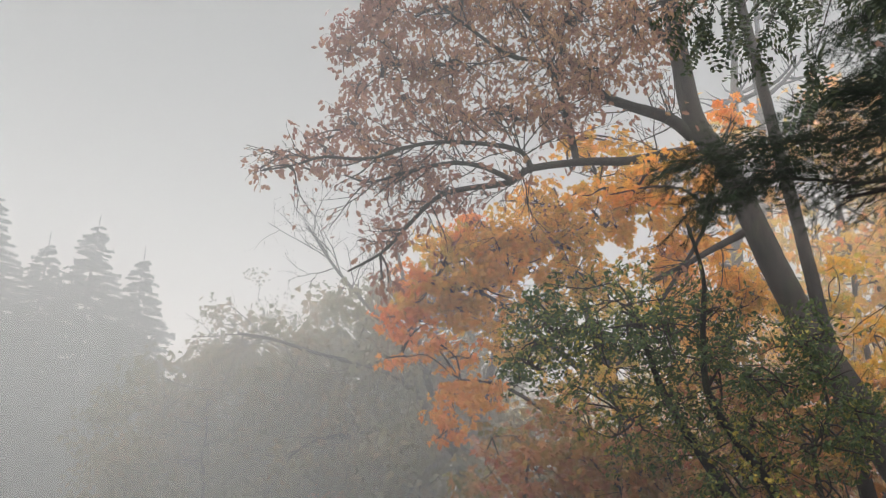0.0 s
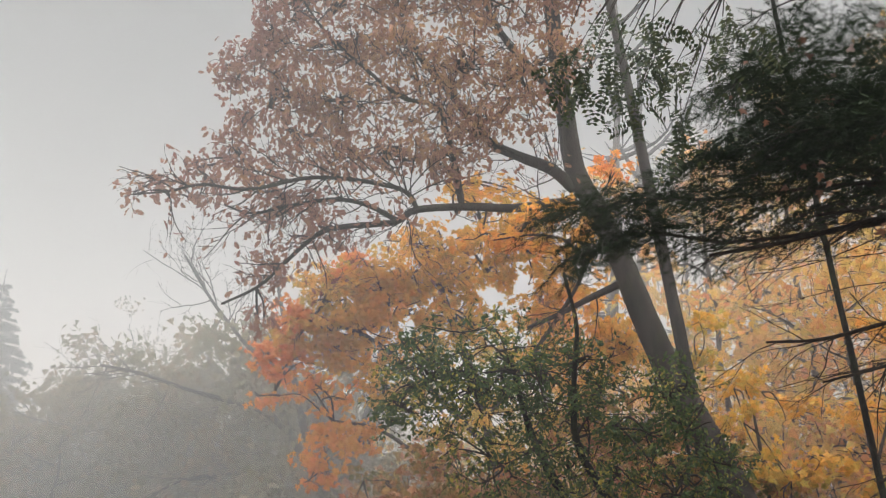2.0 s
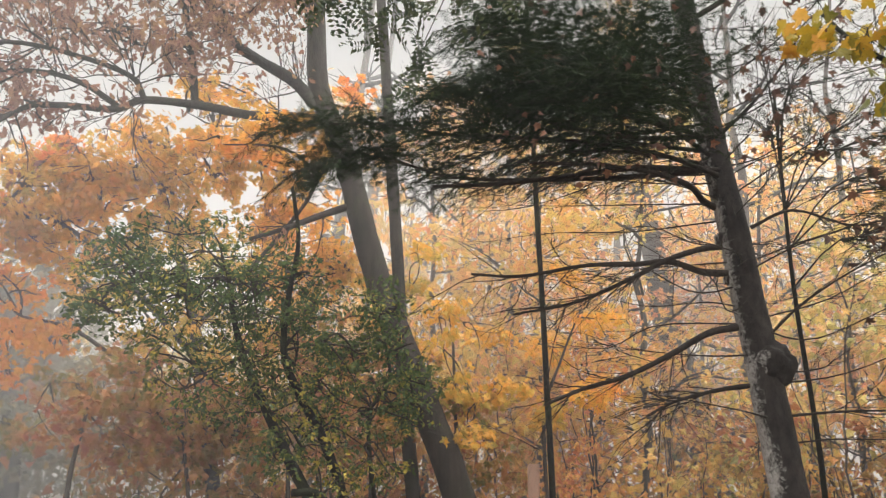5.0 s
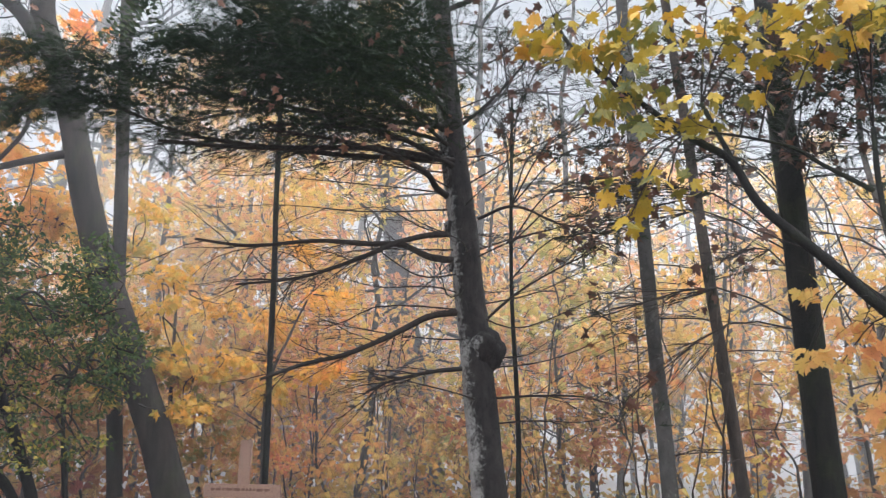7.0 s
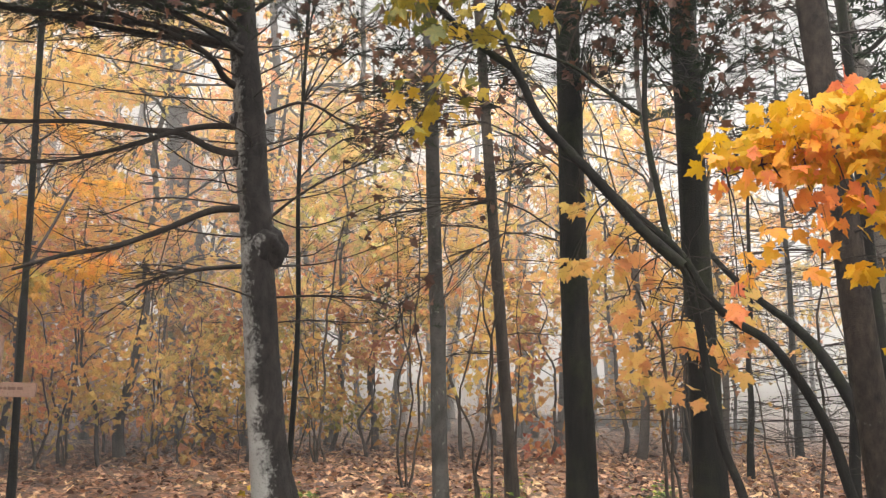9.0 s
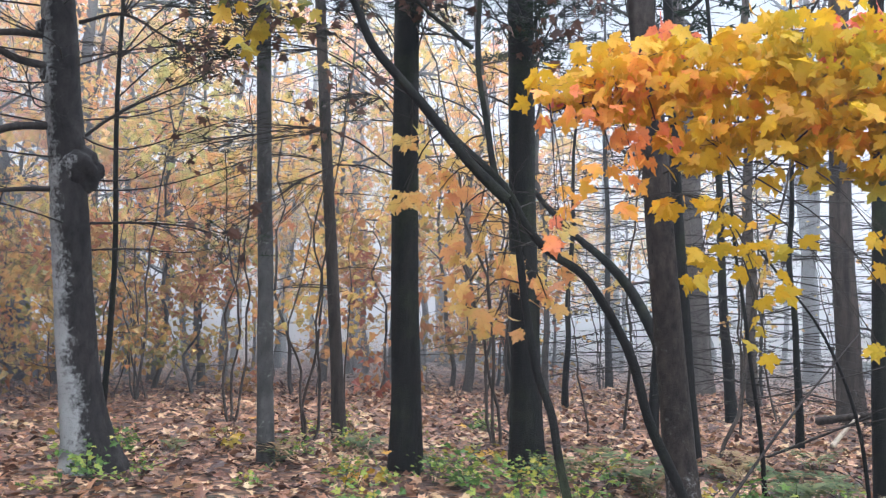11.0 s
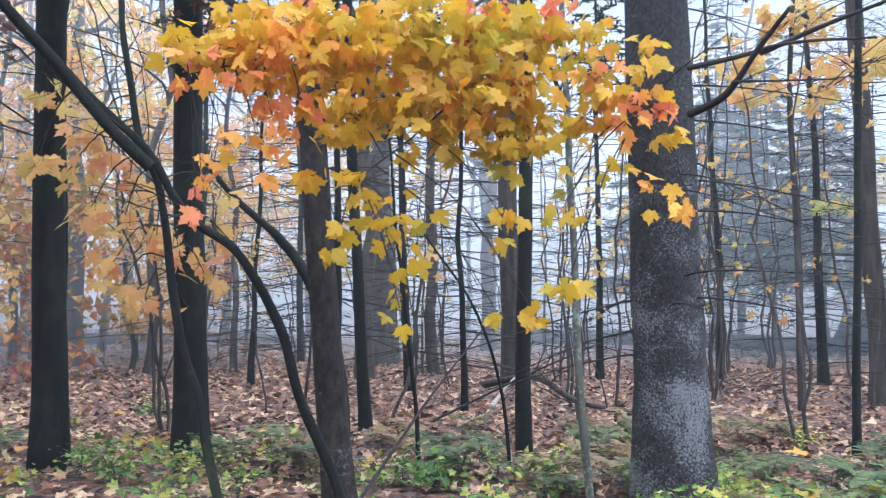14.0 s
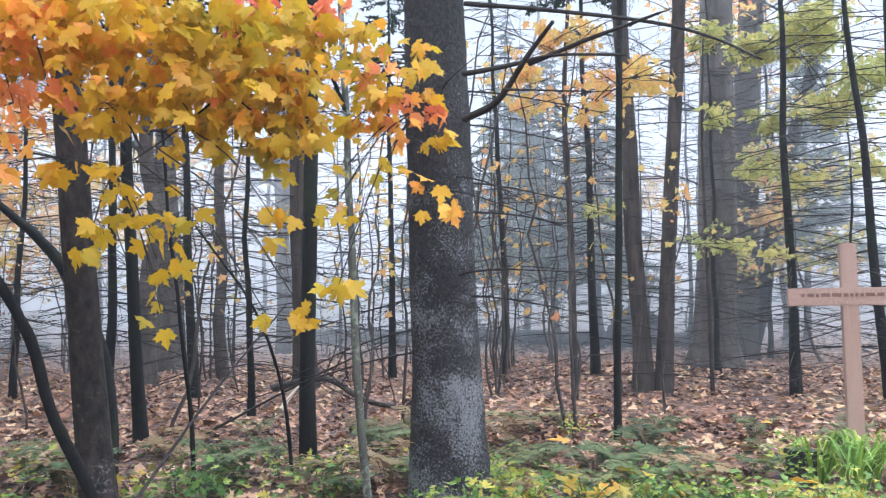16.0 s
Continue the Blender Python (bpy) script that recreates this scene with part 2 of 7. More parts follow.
LOW_GREEN = leaf_material("undergrowth_leaf", [(0.1, (0.09, 0.17, 0.04)), (0.45, (0.2, 0.32, 0.06)), (0.75, (0.4, 0.45, 0.08)), (1.0, (0.62, 0.46, 0.08))], 0.8, 0.8)
FERN_LEAF = leaf_material("fern_leaf", [(0.1, (0.06, 0.09, 0.045)), (0.5, (0.125, 0.165, 0.07)), (0.85, (0.22, 0.235, 0.09)), (1.0, (0.3, 0.2, 0.09))], 0.6, 0.7, shine=0.15)
FERN_BROWN = leaf_material("withered_fern_leaf", [(0.1, (0.14, 0.09, 0.05)), (0.5, (0.26, 0.17, 0.08)), (0.85, (0.34, 0.25, 0.11)), (1.0, (0.2, 0.22, 0.09))], 0.5, 0.5)
GRASS_BLADE = leaf_material("long_grass_blade", [(0.1, (0.12, 0.22, 0.03)), (0.6, (0.26, 0.4, 0.05)), (1.0, (0.45, 0.47, 0.1))], 0.8, 2.0)
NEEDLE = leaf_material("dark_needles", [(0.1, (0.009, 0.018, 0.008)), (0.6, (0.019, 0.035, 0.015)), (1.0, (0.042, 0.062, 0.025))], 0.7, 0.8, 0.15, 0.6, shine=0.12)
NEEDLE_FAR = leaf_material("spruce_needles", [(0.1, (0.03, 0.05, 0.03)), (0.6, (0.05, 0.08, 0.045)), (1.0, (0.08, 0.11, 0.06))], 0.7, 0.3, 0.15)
FALLEN = leaf_material("fallen_leaf", [(0.05, (0.07, 0.034, 0.025)), (0.33, (0.18, 0.082, 0.05)), (0.56, (0.3, 0.145, 0.08)), (0.74, (0.41, 0.215, 0.115)), (0.88, (0.52, 0.31, 0.19)), (1.0, (0.6, 0.41, 0.22))], 1.2, 0.9, 0.15, 0.4)


def ground_material():
    m, n, l = nodes_of("leaf_litter_ground")
    out, bsdf = n.new("ShaderNodeOutputMaterial"), n.new("ShaderNodeBsdfPrincipled")
    pos = n.new("ShaderNodeNewGeometry").outputs["Position"]
    vor = n.new("ShaderNodeTexVoronoi")
    vor.inputs["Scale"].default_value = 13
    l.new(pos, vor.inputs["Vector"])
    sep = n.new("ShaderNodeSeparateColor")
    l.new(vor.outputs["Color"], sep.inputs[0])
    litter = ramp(n, [(0.0, (0.025, 0.013, 0.01)), (0.4, (0.085, 0.04, 0.025)), (0.75, (0.18, 0.085, 0.046)), (1.0, (0.32, 0.17, 0.09))])
    l.new(sep.outputs[0], litter.inputs[0])
    patch = noise_tex(n, l, pos, 0.45, 4, 0.6)
    green = ramp(n, [(0.55, (0, 0, 0)), (0.7, (1, 1, 1))])
    l.new(patch.outputs[0], green.inputs[0])
    c = mix_col(n, l, math_node(n, l, "MULTIPLY", green.outputs[0], 0.35), litter.outputs[0], (0.07, 0.09, 0.03))
    l.new(c, bsdf.inputs["Base Color"])
    bsdf.inputs["Roughness"].default_value = 0.85
    bp = n.new("ShaderNodeBump")
    bp.inputs["Strength"].default_value = 0.7
    bp.inputs["Distance"].default_value = 0.03
    l.new(vor.outputs["Distance"], bp.inputs["Height"])
    l.new(bp.outputs[0], bsdf.inputs["Normal"])
    l.new(bsdf.outputs[0], out.inputs[0])
    return m


GROUND = ground_material()


def plank_material():
    m, n, l = nodes_of("weathered_cedar")
    out, bsdf = n.new("ShaderNodeOutputMaterial"), n.new("ShaderNodeBsdfPrincipled")
    co = n.new("ShaderNodeTexCoord").outputs["Generated"]
    grain = noise_tex(n, l, co, 6, 6, 0.65, (8, 8, 0.8))
    blot = noise_tex(n, l, co, 3, 3, 0.5)
    col = ramp(n, [(0.3, (0.27, 0.15, 0.105)), (0.7, (0.42, 0.26, 0.19))])
    l.new(grain.outputs[0], col.inputs[0])
    c = mix_col(n, l, math_node(n, l, "MULTIPLY", blot.outputs[0], 0.4), col.outputs[0], (0.3, 0.24, 0.21))
    l.new(c, bsdf.inputs["Base Color"])
    bsdf.inputs["Roughness"].default_value = 0.7
    bp = n.new("ShaderNodeBump")
    bp.inputs["Strength"].default_value = 0.25
    bp.inputs["Distance"].default_value = 0.004
    l.new(grain.outputs[0], bp.inputs["Height"])
    l.new(bp.outputs[0], bsdf.inputs["Normal"])
    l.new(bsdf.outputs[0], out.inputs[0])
    return m


CEDAR = plank_material()


def plain_material(name, colour, rough=0.8):
    m, n, l = nodes_of(name)
    out, bsdf = n.new("ShaderNodeOutputMaterial"), n.new("ShaderNodeBsdfPrincipled")
    co = n.new("ShaderNodeTexCoord").outputs["Object"]
    v = noise_tex(n, l, co, 18, 5, 0.6)
    col = ramp(n, [(0.3, tuple(x * 0.7 for x in colour)), (0.7, tuple(min(1, x * 1.25) for x in colour))])
    l.new(v.outputs[0], col.inputs[0])
    l.new(col.outputs[0], bsdf.inputs["Base Color"])
    bsdf.inputs["Roughness"].default_value = rough
    l.new(bsdf.outputs[0], out.inputs[0])
    return m


BURNT = plain_material("dark_engraved_wood", (0.17, 0.09, 0.065))
STONE_DARK = plain_material("dark_plastic_box", (0.03, 0.032, 0.032), 0.5)
CUT_WOOD = plain_material("pale_broken_wood", (0.5, 0.42, 0.32))


# ---- mesh helpers ----
class Soup:
    """Triangles gathered into one mesh."""

    def __init__(self):
        self.v, self.f, self.m, self.n = [], [], [], 0

    def add(self, v, f, mat=0):
        self.v.append(np.asarray(v, float))
        self.f.append(np.asarray(f, int) + self.n)
        self.m.append(np.full(len(f), mat) if np.isscalar(mat) else np.asarray(mat))
        self.n += len(v)

    def mesh(self, name, mats, origin=(0, 0, 0), smooth=True):
        v, f, mi = np.concatenate(self.v) - np.asarray(origin, float), np.concatenate(self.f), np.concatenate(self.m)
        me = bpy.data.meshes.new(name)
        me.vertices.add(len(v))
        me.vertices.foreach_set("co", v.ravel())
        me.loops.add(len(f) * 3)
        me.loops.foreach_set("vertex_index", f.ravel())
        me.polygons.add(len(f))
        me.polygons.foreach_set("loop_start", np.arange(len(f)) * 3)
        me.polygons.foreach_set("loop_total", np.full(len(f), 3))
        for mat in mats:
            me.materials.append(mat)
        me.polygons.foreach_set("material_index", mi)
        me.polygons.foreach_set("use_smooth", np.full(len(f), smooth))
        me.update(calc_edges=True)
        return me


def part(name, soup, mats, parent, label="", smooth=True, kind=""):
    """One mesh object under a thing, or a free-standing mesh if there is no parent."""
    mats = mats if isinstance(mats, (list, tuple)) else [mats]
    origin = tuple(parent.matrix_world.translation) if parent else (0, 0, 0)
    if parent and parent.parent:
        origin = tuple(Vector(parent.location) + parent.parent.location)
    elif parent:
        origin = tuple(parent.location)
    ob = new(name, soup.mesh(name, mats, origin, smooth))
    ob.parent = parent
    if label or kind:
        tagged(ob, label, "", "", kind)
    return ob


def thing(name, base, label, category, group="", kind=""):
    ob = new(name)
    ob.location = base
    return tagged(ob, label, category, group, kind)


def unit(v):
    v = np.asarray(v, float)
    return v / (np.linalg.norm(v) + 1e-9)


def curve(pts, n):
    """A smooth line of n points through the given ones."""
    p = np.asarray(pts, float)
    p = np.vstack([2 * p[0] - p[1], p, 2 * p[-1] - p[-2]])
    out = []
    for u in np.linspace(0, len(p) - 3 - 1e-6, n):
        i, t = int(u), u - int(u)
        a, b, c, d = p[i:i + 4]
        out.append(0.5 * (2 * b + (c - a) * t + (2 * a - 5 * b + 4 * c - d) * t * t + (3 * b - a - 3 * c + d) * t ** 3))
    return np.array(out)


def tube(soup, pts, radii, sides=8, mat=0, rough=0.0, seed=0, cap=True):
    """A round limb along a line, with an uneven surface."""
    p, r = np.asarray(pts, float), np.asarray(radii, float)
    n = len(p)
    tan = np.gradient(p, axis=0)
    tan /= np.linalg.norm(tan, axis=1)[:, None] + 1e-9
    ref = np.array((1.0, 0, 0)) if abs(tan[0][0]) < 0.8 else np.array((0, 1.0, 0))
    ang = np.linspace(0, 2 * math.pi, sides, endpoint=False)
    v = np.zeros((n, sides, 3))
    for i in range(n):
        ref = unit(ref - tan[i] * ref.dot(tan[i]))
        b = np.cross(tan[i], ref)
        rr = np.full(sides, r[i])
        if rough:
            for k in range(sides):
                q = p[i] + r[i] * (math.cos(ang[k]) * ref + math.sin(ang[k]) * b)
                rr[k] *= 1 + rough * noise.noise(Vector(q * (5.0, 5.0, 2.2)) + Vector((seed, 0, 0))) + rough * 0.6 * noise.noise(Vector(q * (22.0, 22.0, 9.0)))
        v[i] = p[i] + rr[:, None] * (np.cos(ang)[:, None] * ref + np.sin(ang)[:, None] * b)
    idx = np.arange(n * sides).reshape(n, sides)
    a, b2 = idx[:-1], np.roll(idx[:-1], -1, 1)
    c, d = np.roll(idx[1:], -1, 1), idx[1:]
    f = np.concatenate([np.stack([a, b2, c], -1).reshape(-1, 3), np.stack([a, c, d], -1).reshape(-1, 3)])
    v = v.reshape(-1, 3)
    if cap:
        v = np.vstack([v, p[-1]])
        e = idx[-1]
        f = np.vstack([f, np.stack([e, np.roll(e, -1), np.full(sides, n * sides)], -1)])
    soup.add(v, f, mat)


def leaf_shape(outline, fold=0.25, droop=0.18):
    """Half an outline from the stalk to the tip, mirrored, folded along its midrib and drooping."""
    right = [(x, y) for x, y in outline]
    left = [(-x, y) for x, y in reversed(outline[1:-1])]
    pts = right + left
    mid = (0.0, 0.42)
    v = [(x, y, fold * abs(x) - droop * y * y) for x, y in pts] + [(mid[0], mid[1], -droop * 0.17)]
    k = len(pts)
    return np.array(v), np.array([(i, (i + 1) % k, k) for i in range(k)])


MAPLE = leaf_shape([(0, 0), (0.18, -0.11), (0.34, -0.05), (0.3, 0.06), (0.48, 0.08), (0.46, 0.22), (0.56, 0.3), (0.74, 0.4), (0.56, 0.46), (0.53, 0.62), (0.36, 0.55), (0.2, 0.5), (0.23, 0.66), (0.29, 0.75), (0.14, 0.82), (0, 1.12)], 0.09, 0.22)
MAPLE_SMALL = leaf_shape([(0, 0), (0.42, 0.02), (0.3, 0.25), (0.58, 0.55), (0.2, 0.52), (0.16, 0.78), (0, 1.0)])
STAR = leaf_shape([(0, 0), (0.5, 0.2), (0.3, 0.45), (0.25, 0.6), (0, 1.0)], 0.3, 0.25)
OAKISH = leaf_shape([(0, 0), (0.12, 0.2), (0.26, 0.32), (0.14, 0.42), (0.32, 0.62), (0.16, 0.7), (0.2, 0.88), (0, 1.0)], 0.3, 0.3)
OVAL = (np.array([(0, 0, 0), (0.27, 0.5, 0.06), (0, 1.0, -0.1), (-0.27, 0.5, 0.06)]), np.array([(0, 1, 2), (0, 2, 3)]))
BLADE = (np.array([(-0.06, 0, 0), (0.06, 0, 0), (0, 1, 0)]), np.array([(0, 1, 2)]))


def scatter(soup, shape, pos, tip, nrm, size, mat=0):
    """Leaves of one shape at many places: the way each points, its face, and its length."""
    tv, tf = shape
    pos, tip, nrm = np.asarray(pos, float), np.asarray(tip, float), np.asarray(nrm, float)
    size = np.broadcast_to(np.asarray(size, float), (len(pos),))
    tip = tip / (np.linalg.norm(tip, axis=1)[:, None] + 1e-9)
    side = np.cross(tip, nrm)
    side /= np.linalg.norm(side, axis=1)[:, None] + 1e-9
    up = np.cross(side, tip)
    v = pos[:, None] + size[:, None, None] * (tv[None, :, :1] * side[:, None] + tv[None, :, 1:2] * tip[:, None] + tv[None, :, 2:] * up[:, None])
    f = tf[None] + (np.arange(len(pos)) * len(tv))[:, None, None]
    m = mat if np.isscalar(mat) else np.repeat(np.asarray(mat), len(tf))
    soup.add(v.reshape(-1, 3), f.reshape(-1, 3), m)


def in_ball(rng, n):
    d = rng.normal(size=(n, 3))
    d /= np.linalg.norm(d, axis=1)[:, None]
    return d * rng.random((n, 1)) ** 0.45


def clump_points(rng, clumps, density):
    """Points in flattened clumps (x, y, z, half width, half height)."""
    out = []
    for x, y, z, rh, rv in clumps:
        n = max(3, int(density * rh * rv))
        out.append(np.array((x, y, z)) + in_ball(rng, n) * (rh, rh, rv))
    return np.concatenate(out)


def hang(rng, n, down=0.55, face=0.5):
    """Ways and faces of leaves that hang off their twigs."""
    tip = rng.normal(size=(n, 3)) * (0.75, 0.75, 0.3) - UP * down
    nrm = rng.normal(size=(n, 3)) * 0.6 + UP * face
    return tip, nrm


def grow(soup, start, way, length, radius, level, rng, tips, spread=0.8, lift=0.12, kids=4, mat=0, wander=0.16):
    """A limb that forks into smaller ones; tips gathers the places where leaves sit."""
    n = 6 if level > 1 else 5
    pts, d = [np.asarray(start, float)], unit(way)
    for _ in range(n):
        d = unit(d + rng.normal(size=3) * wander + UP * lift * 0.5)
        pts.append(pts[-1] + d * length / n)
    pts = np.array(pts)
    rad = np.linspace(radius, radius * (0.35 if level > 0 else 0.2), n + 1)
    tube(soup, pts, rad, 7 if level > 2 else 5 if level > 1 else 3, mat, cap=level > 1)
    if level == 0:
        for k in range(1, n + 1):
            tips.append((pts[k], d))
        return
    for k in range(kids + (1 if level > 1 else 0)):
        u = 0.25 + 0.75 * (k + rng.random()) / (kids + 1)
        i = min(int(u * n), n - 1)
        q = pts[i] + (pts[i + 1] - pts[i]) * (u * n - i)
        out = rng.normal(size=3)
        out -= d * out.dot(d)
        grow(soup, q, unit(d * 0.75 + unit(out) * spread), length * (0.72 - 0.3 * u) * (0.8 + 0.4 * rng.random()), rad[i] * 0.62, level - 1, rng, tips, spread, lift, kids, mat, wander)
    tips.append((pts[-1], d))


def trunk_line(base, top, rng, bend=0.08, n=14):
    b, t = np.asarray(base, float), np.asarray(top, float)
    u = np.linspace(0, 1, n)[:, None]
    sway = np.cumsum(rng.normal(size=(n, 3)) * (1, 1, 0), axis=0) * bend / math.sqrt(n)
    sway -= u * sway[-1]
    return b + (t - b) * u + sway


def flare(z, radius, taper, foot=0.45, height=0.35):
    """A trunk's radius by height: a flared foot, then a slow taper."""
    z = np.asarray(z, float)
    return radius * (1 - taper * z) * (1 + foot * np.exp(-np.maximum(z, 0) / height))


def solid_trunk(name, base, top, radius, mat, parent, seed, sides=20, rings=46, taper=0.035, bend=0.05, rough=0.06, foot=0.4, extra=None):
    rng = np.random.default_rng(seed)
    p = curve(trunk_line(base, top, rng, bend), rings)
    s = Soup()
    tube(s, p, np.maximum(flare(p[:, 2], radius, taper, foot), 0.01), sides, 0, rough, seed)
    if extra:
        extra(s, p)
    return part(name, s, mat, parent), p


def along(line, z):
    return np.array([np.interp(z, line[:, 2], line[:, k]) for k in range(3)])


def twigs_to(soup, clumps, carriers, rng, radius=0.012, fine=5, mat=0):
    """Twigs that carry each clump from the nearest point of a limb."""
    c = np.concatenate([np.asarray(x) for x in carriers])
    for x, y, z, rh, rv in clumps:
        mid = np.array((x, y, z))
        i = np.argmin(np.linalg.norm(c - mid, axis=1))
        a = c[i]
        bow = (a + mid) / 2 + np.array((0, 0, 0.12)) * np.linalg.norm(mid - a)
        p = curve([a, bow, mid], 7)
        tube(soup, p, np.linspace(radius, radius * 0.5, 7), 5, mat)
        for _ in range(fine):
            e = mid + in_ball(rng, 1)[0] * (rh, rh, rv)
            q = p[rng.integers(3, 7)]
            tube(soup, curve([q, (q + e) / 2 + rng.normal(size=3) * 0.08 * rh, e], 4), np.linspace(radius * 0.45, radius * 0.15, 4), 3, mat, cap=False)


def leafy_twigs(soup, clumps, carriers, rng, density, leaves=6, length=0.34, radius=0.006, jitter=0.045, flat=1.0):
    """Forking twigs through each clump; returns the leaf places, bunched along their outer ends."""
    c = np.concatenate([np.asarray(x) for x in carriers])
    out, left = [], list(clumps)
    gap = [np.linalg.norm(c - np.array(q[:3]), axis=1).min() for q in left]
    while left:   # the nearest clump first; its boughs carry the ones beyond
        k = int(np.argmin(gap))
        gap.pop(k)
        x, y, z, rh, rv = left.pop(k)
        mid = np.array((x, y, z))
        a = c[np.argmin(np.linalg.norm(c - mid, axis=1))]
        n = max(2, int(density * rh * rv / leaves))
        main = []
        for k in range(2 + n // 14):   # boughs from the limb into the clump
            e = mid + in_ball(rng, 1)[0] * (rh, rh, rv)
            p = curve([a, (a + mid) / 2 + rng.normal(size=3) * 0.12 * rh + UP * 0.08 * rh, (mid + e) / 2, e], 10)
            tube(soup, p, np.linspace(radius * 2.4, radius * 0.8, 10), 4, 0, cap=False)
            main.append(p[3:])
        main = np.concatenate(main)
        c = np.vstack([c, main])
        gap = [min(g, np.linalg.norm(main - np.array(q[:3]), axis=1).min()) for g, q in zip(gap, left)]
        for k in range(n):
            e = mid + in_ball(rng, 1)[0] * (rh, rh, rv)
            s = main[np.argmin(np.linalg.norm(main - e, axis=1))]
            d = e - s
            if np.linalg.norm(d) < 0.08:
                d = rng.normal(size=3) * 0.15
            p = curve([s, s + d * 0.5 + rng.normal(size=3) * 0.06 * length, s + d], 5)
            tube(soup, p, np.linspace(radius * 0.8, radius * 0.3, 5), 3, 0, cap=False)
            u = rng.uniform(1.4, 4.0, leaves)
            i = np.minimum(u.astype(int), 3)
            q = p[i] + (p[i + 1] - p[i]) * (u - i)[:, None]
            out.append(q + rng.normal(size=(leaves, 3)) * (jitter, jitter, jitter * flat))
    return np.concatenate(out)


# ---- the ground ----
def ground_height(x, y):
    a = noise.noise(Vector((x * 0.22, y * 0.22, 3.0))) * 0.07
    return a * min(1.0, max(0.0, (math.hypot(x, y) - 3) / 6))


def build_ground():
    xs = np.concatenate([np.linspace(-600, -20, 12), np.linspace(-16, 40, 113), np.linspace(50, 600, 12)])
    ys = np.concatenate([np.linspace(-600, -40, 12), np.linspace(-30, 40, 141), np.linspace(50, 600, 12)])
    v = np.array([(x, y, ground_height(x, y) if abs(x) < 45 and abs(y) < 45 else 0.0) for x in xs for y in ys])
    idx = np.arange(len(v)).reshape(len(xs), len(ys))
    a, b, c, d = idx[:-1, :-1], idx[1:, :-1], idx[1:, 1:], idx[:-1, 1:]
    s = Soup()
    s.add(v, np.concatenate([np.stack([a, b, c], -1).reshape(-1, 3), np.stack([a, c, d], -1).reshape(-1, 3)]))
    ob = part("ground", s, GROUND, None)
    tagged(ob, "forest floor covered with brown fallen leaves", "ground", "", "structure")


build_ground()


def fallen_leaves():
    rng = np.random.default_rng(5)
    s = Soup()
    for count, lo, hi, shape, size in ((11000, 4.0, 9.0, MAPLE_SMALL, 0.085), (18000, 7.0, 16.0, STAR, 0.1), (12000, 14.0, 30.0, STAR, 0.13)):
        r = np.sqrt(rng.random(count) * (hi * hi - lo * lo) + lo * lo)
        a = rng.uniform(radians(-56), radians(68), count)
        x, y = 0.5 + r * np.cos(a), r * np.sin(a)
        z = np.array([ground_height(p, q) for p, q in zip(x, y)]) + 0.012 + rng.random(count) * 0.02
        tip = rng.normal(size=(count, 3)) * (1, 1, 0.22)
        nrm = rng.normal(size=(count, 3)) * 0.33 + UP
        scatter(s, shape, np.stack([x, y, z], 1), tip, nrm, size * rng.uniform(0.6, 1.25, count))
    ob = part("fallen_leaves", s, FALLEN, None, smooth=False)
    tagged(ob, "brown and tan fallen maple leaves covering the ground", "fallen leaves", "", "stuff")


fallen_leaves()


# ---- the old fir with a burl, dead lower limbs and dark needles ----
def needle_sprays(soup, pos, way, rng, length=0.22, mat=0):
    """Flat twigs set with needles on both sides."""
    n = len(pos)
    way = way / (np.linalg.norm(way, axis=1)[:, None] + 1e-9)
    nrm = rng.normal(size=(n, 3)) * 0.5 + UP
    side = np.cross(way, nrm)
    side /= np.linalg.norm(side, axis=1)[:, None] + 1e-9
    ln = length * rng.uniform(0.6, 1.3, n)
    scatter(soup, (np.array([(-0.014, 0, 0), (0.014, 0, 0), (0, 1, 0)]), np.array([(0, 1, 2)])), pos, way, nrm, ln, mat)
    for k in range(9):
        u = 0.1 + 0.88 * k / 8
        for sgn in (-1, 1):
            q = pos + way * (ln * u)[:, None]
            scatter(soup, BLADE, q, way * 0.75 + side * sgn + rng.normal(size=(n, 3)) * 0.16, nrm, length * 0.3 * (1 - 0.5 * u) * rng.uniform(0.8, 1.2, n), mat)


def limb(soup, pts, r0, r1, sides=8, n=None, rough=0.08, seed=1, mat=0):
    p = curve(pts, n or len(pts) * 4)
    tube(soup, p, np.linspace(r0, r1, len(p)), sides, mat, rough, seed)
    return p


def dead_twigs(soup, line, rng, count, length, radius=0.006, lo=0.3, level=1):
    for _ in range(count):
        i = int(rng.uniform(lo, 0.99) * (len(line) - 1))
        d = unit(line[min(i + 1, len(line) - 1)] - line[i - 1])
        out = rng.normal(size=3) * (1, 1, 0.35)
        grow(soup, line[i], unit(d * 0.9 + unit(out) * 0.7), length * rng.uniform(0.5, 1.2), radius, level, rng, [], 0.7, -0.02, 3, 0, 0.12)


